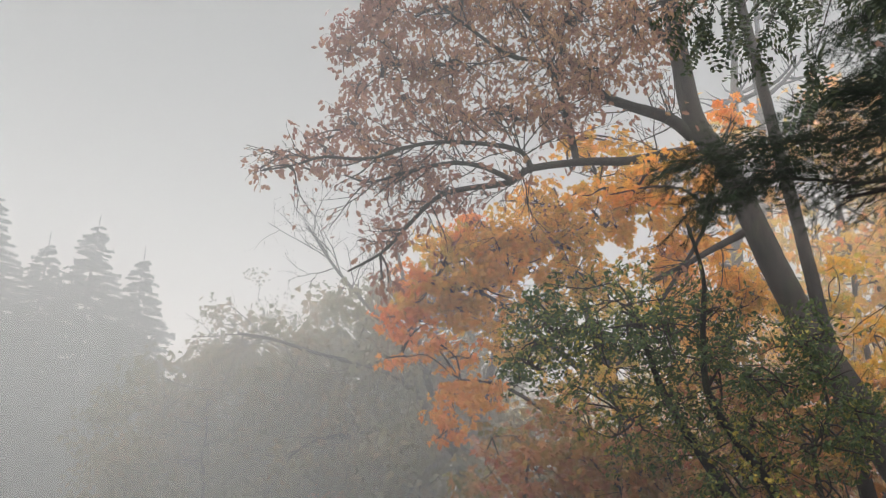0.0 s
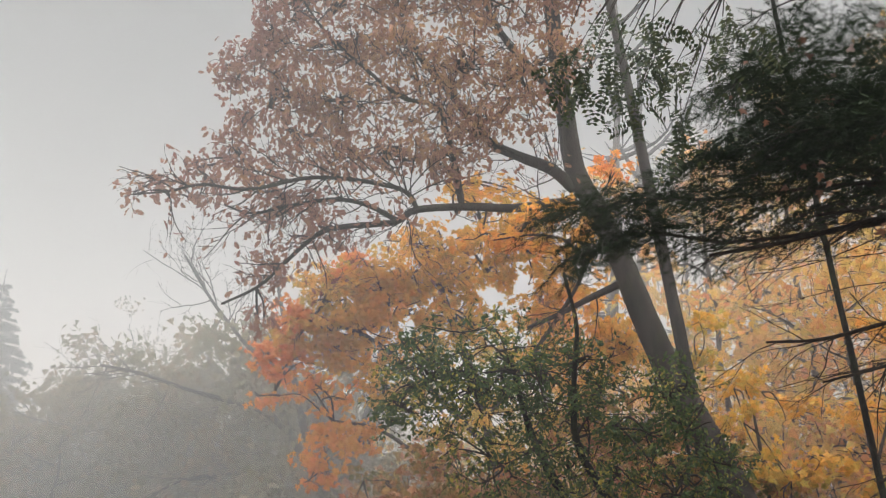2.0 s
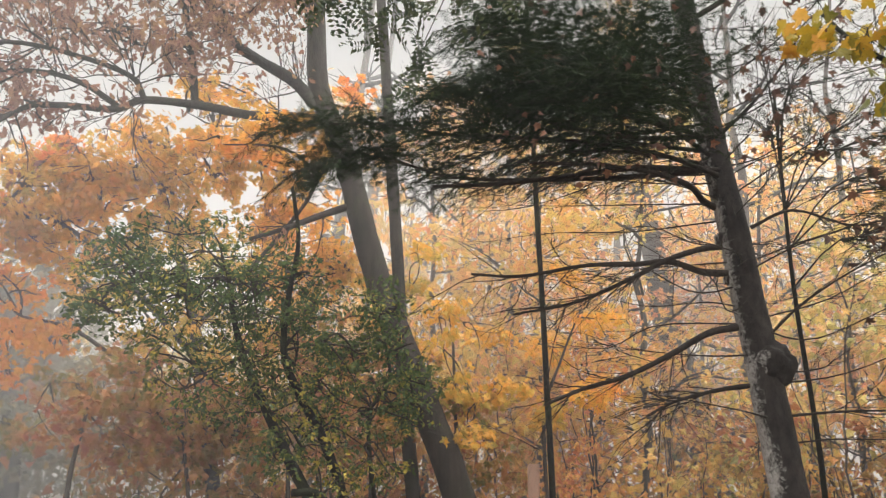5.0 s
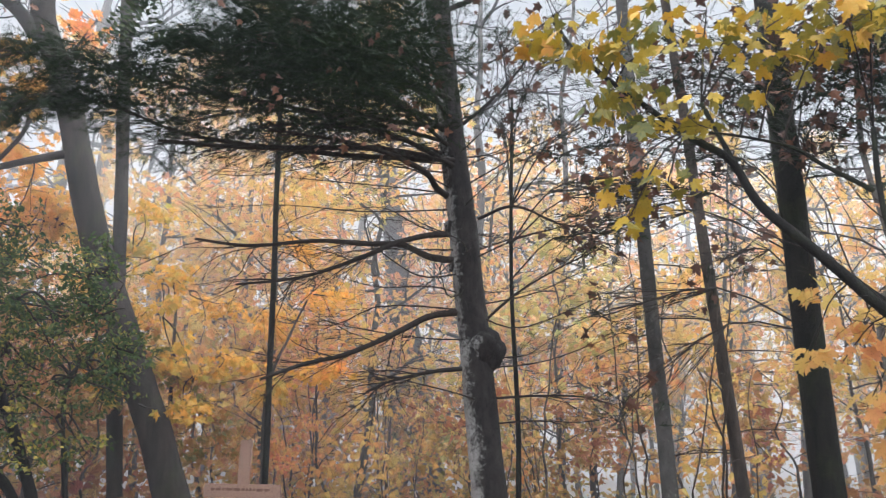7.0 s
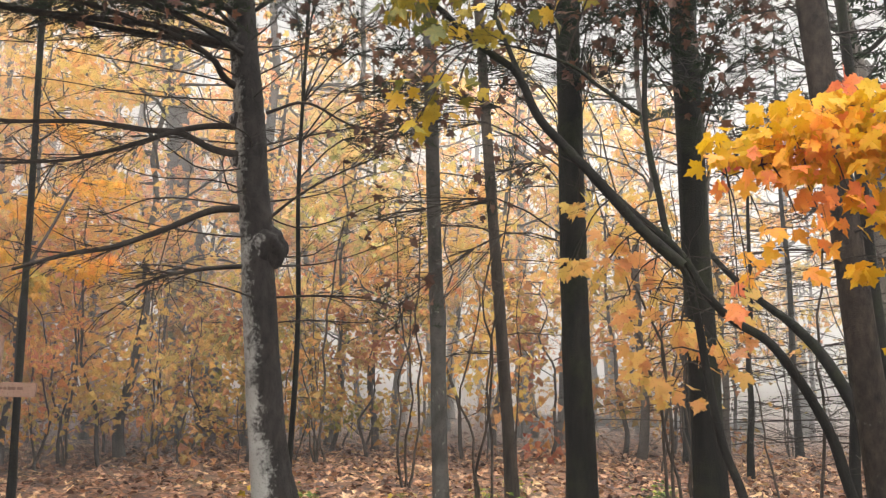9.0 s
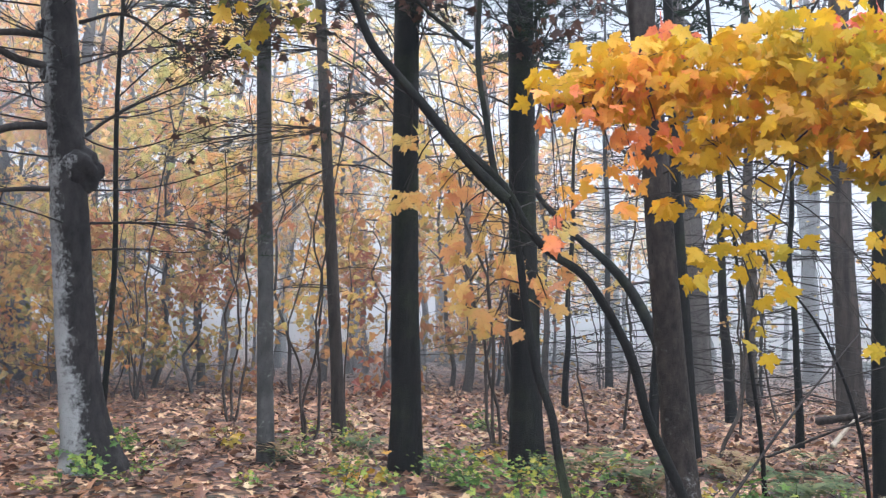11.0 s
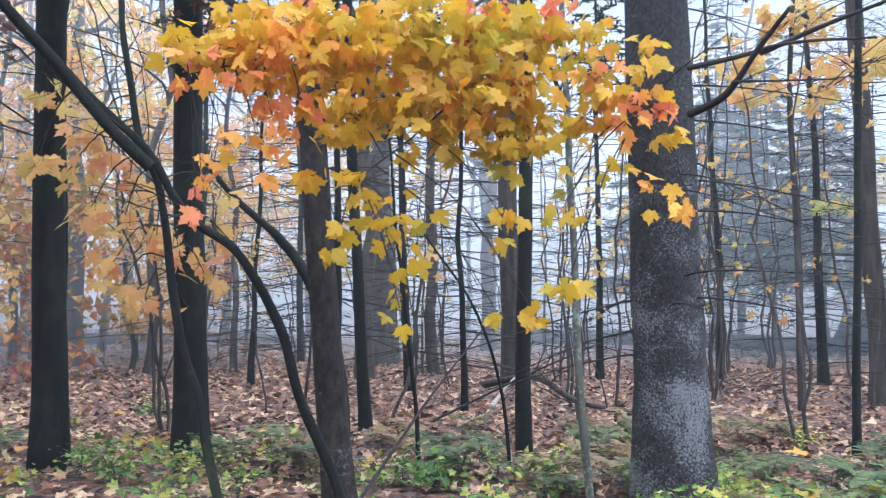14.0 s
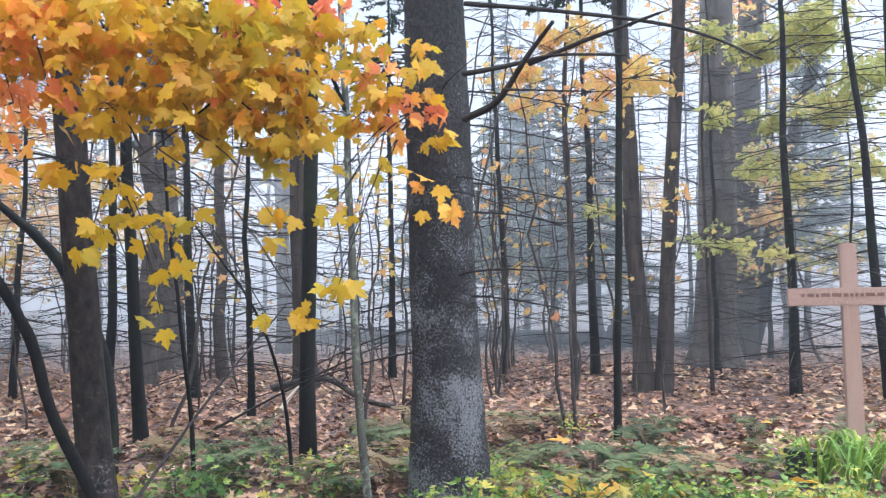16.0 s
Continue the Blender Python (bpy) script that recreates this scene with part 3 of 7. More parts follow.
def shade_crown(t, p, seed, zlo=6.0, leaf_mat=None, count=1300, reach=2.2):
    """The crown of a tall stem, added above the view to shade what stands below."""
    rng = np.random.default_rng(seed + 900)
    s, tips = Soup(), []
    for k in range(8):
        a = along(p, zlo + (p[-1][2] - 0.2 - zlo) * k / 7)
        h = k * 2.4 + rng.uniform(-0.5, 0.5)
        grow(s, a, np.array((math.cos(h), math.sin(h), 0.45)), reach * rng.uniform(0.8, 1.2) * (1.1 - 0.07 * k), 0.03, 2, rng, tips, 0.8, 0.03, 3)
    part("branchwork", s, BARK_TWIG, t, kind="stuff")
    tp = np.array([q for q, _ in tips])
    s = Soup()
    pos = tp[rng.integers(0, len(tp), count)] + rng.normal(size=(count, 3)) * (0.2, 0.2, 0.12)
    if leaf_mat is NEEDLE:
        needle_sprays(s, pos, rng.normal(size=(count, 3)) * (1, 1, 0.3) - UP * 0.2, rng, 0.3)
    else:
        tip, nrm = hang(rng, count, 0.5, 0.6)
        scatter(s, STAR, pos, tip, nrm, 0.13 * rng.uniform(0.65, 1.25, count))
    part("crown", s, leaf_mat, t, "", False, "stuff")


def old_fir():
    rng = np.random.default_rng(11)
    base = (5.82, 4.42, 0.0)
    t = thing("fir_tree", base, "old dark fir with a round burl and dead lower limbs", "tree")
    line = np.vstack([[5.83, 4.40, -0.15], [5.8, 4.43, 0.1], [(5.74, 4.46, 0.31), (5.71, 4.51, 0.71), (5.65, 4.58, 1.48), (5.60, 4.63, 2.14), (5.55, 4.69, 2.83), (5.50, 4.74, 3.45), (5.43, 4.82, 4.24), (5.36, 4.89, 5.07), (5.30, 4.96, 5.95), (5.23, 5.02, 6.86)][1:], [[5.0, 5.25, 9.0], [4.9, 5.35, 11.0]]])
    p = curve(line, 90)
    s = Soup()
    tube(s, p, np.maximum(flare(p[:, 2], 0.155, 0.05, 0.75, 0.25), 0.03), 28, 0, 0.07, 3)
    part("trunk", s, BARK_FIR, t)
    # the burl, and two knots where limbs leave
    for name, z, off, rad, sq in (("burl", 2.33, (0.055, -0.065, 0), 0.165, 1.05), ("knot", 3.42, (-0.08, 0.07, 0), 0.065, 1.0), ("knot", 3.05, (-0.09, 0.08, 0), 0.05, 1.0)):
        bm = bmesh.new()
        bmesh.ops.create_icosphere(bm, subdivisions=4, radius=1)
        b = along(p, z) + np.array(off)
        sv = np.array([v.co for v in bm.verts])
        k = np.array([1 + 0.3 * noise.noise(Vector(v) * 1.6) + 0.1 * noise.noise(Vector(v) * 6) for v in sv])
        sf = np.array([[v.index for v in f.verts] for f in bm.faces])
        bm.free()
        s = Soup()
        s.add(b + sv * k[:, None] * rad * (1, 1, sq), sf)
        part(name, s, BARK_FIR, t)
    # upper crown out of view, added to shade the needled boughs below
    shade_crown(t, p, 13, 5.6, NEEDLE, 2600, 2.9)
    limbs = []
    for pts, r0, r1 in (([(5.52, 4.72, 2.65), (5.22, 4.84, 2.58), (4.90, 4.95, 2.39), (4.53, 5.10, 2.19), (4.19, 5.19, 2.08), (3.84, 5.26, 1.93)], 0.032, 0.012), ([(5.50, 4.74, 3.11), (5.22, 4.87, 3.11), (4.96, 4.96, 3.18), (4.65, 5.09, 3.14), (4.27, 5.25, 3.11), (3.77, 5.45, 2.99), (3.35, 5.56, 2.97)], 0.034, 0.01), ([(5.46, 4.79, 3.36), (5.19, 4.87, 3.30), (4.90, 4.96, 3.18), (4.54, 5.09, 2.97), (4.13, 5.23, 2.77), (3.64, 5.39, 2.64)], 0.03, 0.008), ([(5.54, 4.70, 2.16), (5.20, 4.77, 2.10), (4.84, 4.85, 2.00), (4.54, 4.85, 1.88)], 0.022, 0.008), ([(5.44, 4.82, 4.08), (5.08, 4.82, 4.00), (4.55, 4.94, 3.94), (3.92, 5.11, 3.78), (3.30, 5.20, 3.62), (2.78, 5.18, 3.49)], 0.038, 0.012), ([(5.43, 4.82, 3.70), (5.20, 4.78, 3.72), (4.98, 4.71, 3.79), (4.64, 4.76, 3.85), (4.17, 4.90, 3.87), (3.59, 5.07, 3.82)], 0.034, 0.012)):
        s = Soup()
        ln = limb(s, pts, r0, r1, 8)
        dead_twigs(s, ln, rng, 18, 0.75)
        part("dead_limb", s, BARK_TWIG, t)
        limbs.append(ln)
    for pts, r0 in (([(5.60, 4.64, 3.51), (5.65, 4.25, 3.56), (5.75, 3.78, 3.31), (5.79, 3.36, 3.33)], 0.016), ([(5.47, 4.77, 4.41), (5.50, 4.44, 4.56), (5.53, 4.09, 4.81), (5.48, 3.82, 5.03)], 0.02), ([(5.65, 4.57, 2.59), (5.72, 4.33, 2.78), (5.84, 4.00, 2.97), (6.00, 3.59, 3.15)], 0.014), ([(5.70, 4.51, 1.91), (5.78, 4.15, 1.92), (5.85, 3.75, 1.90), (5.86, 3.43, 1.82)], 0.012)):
        s = Soup()
        ln = limb(s, pts, r0, 0.005, 6)
        dead_twigs(s, ln, rng, 9, 0.6, 0.005)
        part("dead_limb", s, BARK_TWIG, t)
    # thin dead branches: level ones towards the clearing, arching ones on the other side, stubs all round
    for k in range(38):
        s = Soup()
        if k < 13:
            z, h = 2.4 + 1.75 * (k + rng.random()) / 13, radians(158) + rng.normal() * 0.4
            ln, rise = rng.uniform(1.2, 2.5), rng.uniform(-0.16, 0.02)
        elif k < 27:
            z, h = 2.0 + 3.2 * (k - 13 + rng.random()) / 14, radians(-62) + rng.normal() * 0.5
            ln, rise = rng.uniform(0.9, 1.8), rng.uniform(0.05, 0.35)
        else:
            z, h = rng.uniform(1.6, 5.6), rng.uniform(0, 2 * math.pi)
            ln, rise = rng.uniform(0.6, 1.5), rng.uniform(-0.1, 0.2)
        a = along(p, z)
        d = np.array((math.cos(h), math.sin(h), rise))
        q = curve([a, a + d * ln * 0.35 + rng.normal(size=3) * 0.06, a + d * ln * 0.7 + rng.normal(size=3) * 0.06, a + d * ln + UP * rng.uniform(-0.06, 0.14)], 12)
        tube(s, q, np.linspace(0.0085, 0.0018, 12), 5)
        dead_twigs(s, q, rng, 12, 0.45, 0.0026, 0.15)
        part("dead_branch", s, BARK_TWIG, t)
    pos, way = [], []

    def bough_twigs(s, ln, count, length, lo, needled):
        """Branchlets in a flat plate on both sides of a bough, drooping at their ends."""
        for k in range(count):
            i = min(int((lo + (1 - lo) * (k + rng.random()) / count) * (len(ln) - 1)), len(ln) - 2)
            d = unit(ln[i + 1] - ln[i])
            side = unit(np.cross(d, UP)) * (1 if k % 2 else -1)
            e = unit(d * 0.8 + side * rng.uniform(0.3, 1.0) + UP * rng.uniform(-0.22, 0.12))
            size = length * (1.15 - 0.55 * i / len(ln)) * rng.uniform(0.6, 1.25)
            q = curve([ln[i], ln[i] + e * size * 0.5 + UP * 0.02, ln[i] + e * size - UP * size * rng.uniform(0.05, 0.3)], 8)
            tube(s, q, np.linspace(0.005, 0.0014, 8), 4, cap=False)
            for j in range(1, 8):
                f = unit(q[j] - q[j - 1])
                w = unit(np.cross(f, UP))
                for sg in (-1, 1):
                    g = unit(f * 0.8 + w * sg * 0.8 - UP * rng.uniform(0.0, 0.45))
                    if rng.random() < needled:
                        pos.append(q[j])
                        way.append(g)
                    else:
                        tube(s, [q[j], q[j] + g * rng.uniform(0.06, 0.2)], [0.0018, 0.0008], 3, cap=False)
            if needled:
                pos.append(q[-2])
                way.append(unit(q[-1] - q[-2]))

    boughs = ([(5.33, 4.71, 3.96), (4.77, 4.85, 4.09), (3.99, 5.12, 4.14), (3.04, 5.38, 4.06), (2.35, 5.37, 3.99), (1.57, 5.32, 3.75)], [(5.31, 4.74, 4.62), (4.70, 4.89, 4.68), (3.96, 5.08, 4.87), (3.38, 5.09, 4.89), (2.98, 4.96, 4.83)], [(5.33, 4.71, 4.34), (4.62, 4.90, 4.22), (3.83, 5.06, 4.23), (3.16, 5.05, 4.29), (2.71, 4.88, 4.17)], [(5.33, 4.70, 4.01), (4.58, 5.08, 3.91), (3.85, 5.33, 3.82), (3.11, 5.48, 3.74), (2.43, 5.51, 3.78), (1.88, 5.44, 3.52)])
    for k, pts in enumerate(boughs):
        s = Soup()
        ln = limb(s, pts, 0.026, 0.005, 7)
        bough_twigs(s, ln, 46, 0.62, 0.5 if k in (0, 3) else 0.3, 0.93)
        bough_twigs(s, ln, 34, 0.6, 0.05, 0.25)
        part("limb", s, BARK_TWIG, t)
    for k in range(15):   # the boughs above, one plate over another
        z = 4.1 + 0.07 * k
        h = radians(163) + rng.normal() * 0.42
        a = along(p, z)
        d = np.array((math.cos(h), math.sin(h), 0.0))
        size = rng.uniform(1.9, 2.9) * (1 - 0.018 * k)
        s = Soup()
        ln = limb(s, [a, a + d * size * 0.35 + UP * 0.1, a + d * size * 0.7 + UP * 0.08, a + d * size - UP * rng.uniform(0.0, 0.2)], 0.022, 0.005, 6)
        bough_twigs(s, ln, 40, 0.6, 0.22, 0.9)
        part("limb", s, BARK_TWIG, t)
    clumps = [(3.69, 4.72, 4.8, 0.72, 0.36), (4.20, 4.29, 4.5, 0.48, 0.36), (3.97, 4.50, 4.22, 0.5, 0.22), (4.31, 4.19, 4.86, 0.34, 0.29), (3.02, 4.14, 4.62, 0.40, 0.25), (3.30, 3.80, 4.34, 0.45, 0.30), (3.53, 3.59, 4.32, 0.45, 0.30), (2.87, 4.25, 4.26, 0.35, 0.20), (3.18, 3.90, 3.93, 0.50, 0.22), (3.38, 3.59, 3.75, 0.50, 0.25), (3.06, 4.12, 3.71, 0.45, 0.16), (3.33, 3.77, 3.50, 0.45, 0.16), (2.85, 4.39, 4.03, 0.30, 0.15), (3.57, 3.40, 3.97, 0.50, 0.40), (3.59, 3.38, 3.45, 0.40, 0.20)]
    at_tip = [(1.83, 5.94, 4.06, 0.20, 0.08), (2.04, 5.66, 4.04, 0.25, 0.10), (1.93, 5.80, 3.74, 0.16, 0.12), (2.15, 5.62, 3.74, 0.22, 0.12), (2.25, 5.37, 3.84, 0.25, 0.10), (2.04, 5.77, 3.55, 0.12, 0.12), (2.21, 5.49, 4.13, 0.20, 0.08), (2.40, 5.19, 3.83, 0.30, 0.10), (2.56, 5.01, 4.04, 0.30, 0.10), (2.40, 5.31, 3.60, 0.20, 0.10), (2.60, 4.87, 3.67, 0.30, 0.12), (2.80, 4.65, 3.72, 0.35, 0.12), (2.70, 4.59, 3.98, 0.30, 0.14)]
    pos = np.vstack([np.array(pos), clump_points(rng, clumps, 2300), clump_points(rng, at_tip, 4200)])
    way = np.vstack([np.array(way), rng.normal(size=(len(pos) - len(way), 3)) * (0.8, 0.8, 0.3) + np.array((-0.6, 0.1, -0.15))])
    s = Soup()
    needle_sprays(s, pos, way + rng.normal(size=way.shape) * 0.15, rng, 0.15)
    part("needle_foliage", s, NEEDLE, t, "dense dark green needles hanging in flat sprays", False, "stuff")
    # brown leaves caught among the branches
    s = Soup()
    q = clump_points(rng, [(x, y, z - 0.2, a * 1.2, b * 1.3) for x, y, z, a, b in clumps], 45)
    tp, nr = hang(rng, len(q))
    scatter(s, MAPLE_SMALL, q, tp, nr, rng.uniform(0.035, 0.075, len(q)))
    part("dead_foliage", s, WITHERED, t, "dead brown leaves caught in the branches", False, "stuff")


old_fir()


# ---- the big lichened spruce and the plain standing trunks ----
def big_spruce():
    rng = np.random.default_rng(21)
    base = (5.43, -1.96, 0.0)
    t = thing("spruce_tree", base, "large spruce trunk with scaly grey lichened bark and dead branch stubs", "tree")
    tr, p = solid_trunk("trunk", (5.43, -1.96, -0.1), (5.5, -1.9, 9.5), 0.215, BARK_SPRUCE, t, 22, 40, 120, 0.03, 0.03, 0.05, 0.3)
    for pts, r0, r1 in (([(5.19, -2.01, 2.31), (4.95, -2.13, 2.37), (4.71, -2.21, 2.56), (4.48, -2.27, 2.70)], 0.024, 0.011), ([(5.19, -2.01, 2.59), (4.95, -2.21, 2.59), (4.70, -2.38, 2.59), (4.38, -2.66, 2.52)], 0.018, 0.006), ([(5.04, -2.38, 2.64), (4.72, -2.61, 2.71), (4.43, -2.73, 2.72), (4.19, -2.76, 2.70)], 0.016, 0.006), ([(5.18, -2.02, 3.03), (4.87, -2.40, 2.92), (4.46, -2.86, 2.75), (4.16, -3.04, 2.58), (3.90, -3.14, 2.39)], 0.016, 0.005), ([(4.87, -2.13, 2.42), (4.70, -2.27, 2.38), (4.47, -2.50, 2.33)], 0.008, 0.004)):
        s = Soup()
        limb(s, pts, r0, r1, 8)
        part("dead_limb", s, BARK_TWIG, t)
    for k in range(34):
        z = rng.uniform(0.9, 5.0)
        a = along(p, z)
        h = rng.uniform(-math.pi, math.pi)
        d = np.array((math.cos(h), math.sin(h), rng.uniform(-0.25, 0.1)))
        s = Soup()
        ln = curve([a, a + d * 0.5, a + d * rng.uniform(0.8, 1.7) - (0, 0, 0.12)], 7)
        tube(s, ln, np.linspace(0.008, 0.002, 7), 4)
        dead_twigs(s, ln, rng, 5, 0.4, 0.003, level=0)
        part("dead_branch", s, BARK_TWIG, t)
    shade_crown(t, p, 22, 5.0, NEEDLE, 1500, 2.6)


big_spruce()


def standing_trunk(name, label, base, top, radius, mat, seed, branches=0, blen=0.8, foot=0.4, sides=18, bend=0.05, zlo=1.5, droop=-0.1, taper=0.035, flat=False, crown=WOOD_LEAF):
    """A tall bare stem with thin side branches, whose crown is above the view."""
    rng = np.random.default_rng(seed)
    b, q = np.array(base, float), np.array(top, float)
    q = b + (q - b) * (11.0 / (q[2] - b[2]))
    t = thing(name, base, label, "tree", "standing trunks of the wood")
    tr, p = solid_trunk("trunk", b - (0, 0, 0.12), q, radius, mat, t, seed, sides, 56, taper, bend, 0.07, foot)
    for k in range(branches):
        z = rng.uniform(zlo, 7.0)
        a = along(p, z)
        h = rng.uniform(-math.pi, math.pi)
        d = np.array((math.cos(h), math.sin(h), rng.uniform(-0.1, 0.15) if flat else rng.uniform(0.1, 0.7)))
        s = Soup()
        ln = curve([a, a + d * 0.45 * blen, a + d * blen * rng.uniform(0.8, 1.6) + (0, 0, droop)], 8)
        tube(s, ln, np.linspace(0.05 * radius + 0.004, 0.002, 8), 5)
        dead_twigs(s, ln, rng, 8, 0.45 * blen, 0.003)
        part("branch", s, BARK_TWIG, t)
    # foliage out of view, put there to darken the stems beneath
    if crown:
        shade_crown(t, p, seed, 6.2, crown, 800 if crown is WOOD_LEAF else 500)
    return t


standing_trunk("grey_trunk", "slender smooth grey trunk with thin bare branches", (6.52, 3.30, 0), (6.44, 3.45, 3.82), 0.068, BARK_GREY, 31, 22, 0.9, 0.15, 16, 0.03, flat=True)
standing_trunk("brown_trunk", "thin brown trunk with tangled dead branches", (8.14, 3.35, 0), (8.0, 3.67, 4.12), 0.066, BARK_BROWN, 32, 26, 0.9, 0.3, 14, 0.05, flat=True, crown=NEEDLE)
standing_trunk("dark_trunk", "straight wet black-barked trunk with moss at its foot", (6.73, 2.18, 0), (6.69, 2.29, 3.89), 0.118, BARK_DARK, 33, 6, 0.8, 0.3, 22, 0.03, zlo=3)
standing_trunk("dark_trunk", "wet dark trunk with mossy foot behind a leaning maple", (7.10, 1.26, 0), (7.08, 1.37, 4.08), 0.125, BARK_DARK, 34, 8, 0.8, 0.35, 22, 0.03, zlo=3)
standing_trunk("young_spruce_trunk", "scaly brown spruce trunk with knots", (5.41, 0.0, 0), (5.38, 0.17, 2.06), 0.088, BARK_YOUNG, 35, 20, 0.7, 0.25, 22, 0.03, flat=True, crown=NEEDLE)
standing_trunk("thin_dark_trunk", "thin dark trunk among dead conifer branches", (8.4, -0.07, 0), (8.4, 0.07, 2.51), 0.056, BARK_DARK, 36, 24, 1.0, 0.3, 12, 0.04, zlo=0.9, flat=True, crown=NEEDLE)
standing_trunk("thin_dark_trunk", "slim straight black trunk rising from ferns", (7.05, -1.34, 0), (7.05, -1.36, 2.51), 0.062, BARK_DARK, 37, 10, 0.8, 0.2, 16, 0.03, zlo=1.8)
standing_trunk("grey_trunk", "grey trunk half lost in fog", (12.68, -2.19, 0), (12.69, -2.14, 3.68), 0.165, BARK_BROWN, 38, 16, 1.4, 0.35, 16, 0.06, zlo=1.4, flat=True)
standing_trunk("brown_trunk", "dark brown trunk beside its twin", (10.26, -6.39, 0), (10.35, -6.26, 4.62), 0.125, BARK_BROWN, 39, 20, 1.3, 0.35, 16, 0.05, zlo=1.2, flat=True, crown=NEEDLE)
standing_trunk("brown_trunk", "leaning brown trunk beside its twin", (10.16, -6.59, 0), (9.94, -6.92, 5.36), 0.11, BARK_BROWN, 40, 20, 1.3, 0.35, 16, 0.05, zlo=1.2, flat=True)
standing_trunk("beech_trunk", "massive grey trunk with a flared foot", (13.02, -9.56, 0), (12.85, -9.78, 6.75), 0.37, BARK_BEECH, 41, 8, 1.6, 0.55, 26, 0.06, zlo=3)
standing_trunk("grey_trunk", "thick dark trunk next to the massive one", (14.6, -11.3, 0), (14.5, -11.7, 5.3), 0.33, BARK_BROWN, 42, 10, 1.8, 0.5, 20, 0.15, zlo=1.5)
standing_trunk("grey_trunk", "second dark stem forking outward", (14.9, -11.8, 0), (14.2, -12.9, 5.3), 0.16, BARK_DARK, 43, 10, 1.8, 0.5, 14, 0.2, zlo=1.5)
standing_trunk("thin_dark_trunk", "dead thin conifer stem with level branches", (6.83, -3.97, 0), (6.79, -4.03, 2.35), 0.033, BARK_DARK, 44, 46, 1.1, 0.2, 10, 0.03, zlo=0.5, flat=True, crown=NEEDLE)
standing_trunk("brown_trunk", "stout brown trunk behind the fir", (12.71, 11.68, 0), (12.44, 11.96, 2.23), 0.3, BARK_BROWN, 45, 8, 1.6, 0.35, 16, 0.1, zlo=2)
standing_trunk("brown_trunk", "brown trunk close beside another", (12.3, 12.4, 0), (12.2, 12.5, 2.23), 0.2, BARK_BROWN, 46, 8, 1.6, 0.3, 14, 0.1, zlo=2)
standing_trunk("thin_dark_trunk", "slim dark conifer trunk with long level branches", (7.9, -8.3, 0), (7.85, -8.35, 3.0), 0.075, BARK_DARK, 48, 40, 1.5, 0.25, 12, 0.04, zlo=0.9, flat=True, crown=NEEDLE)
standing_trunk("pole_tree", "thin straight sapling pole behind the cross", (5.42, 7.25, 0), (5.3, 7.35, 4.2), 0.035, BARK_DARK, 47, 16, 0.6, 0.2, 10, 0.04, zlo=1.2, crown=None)


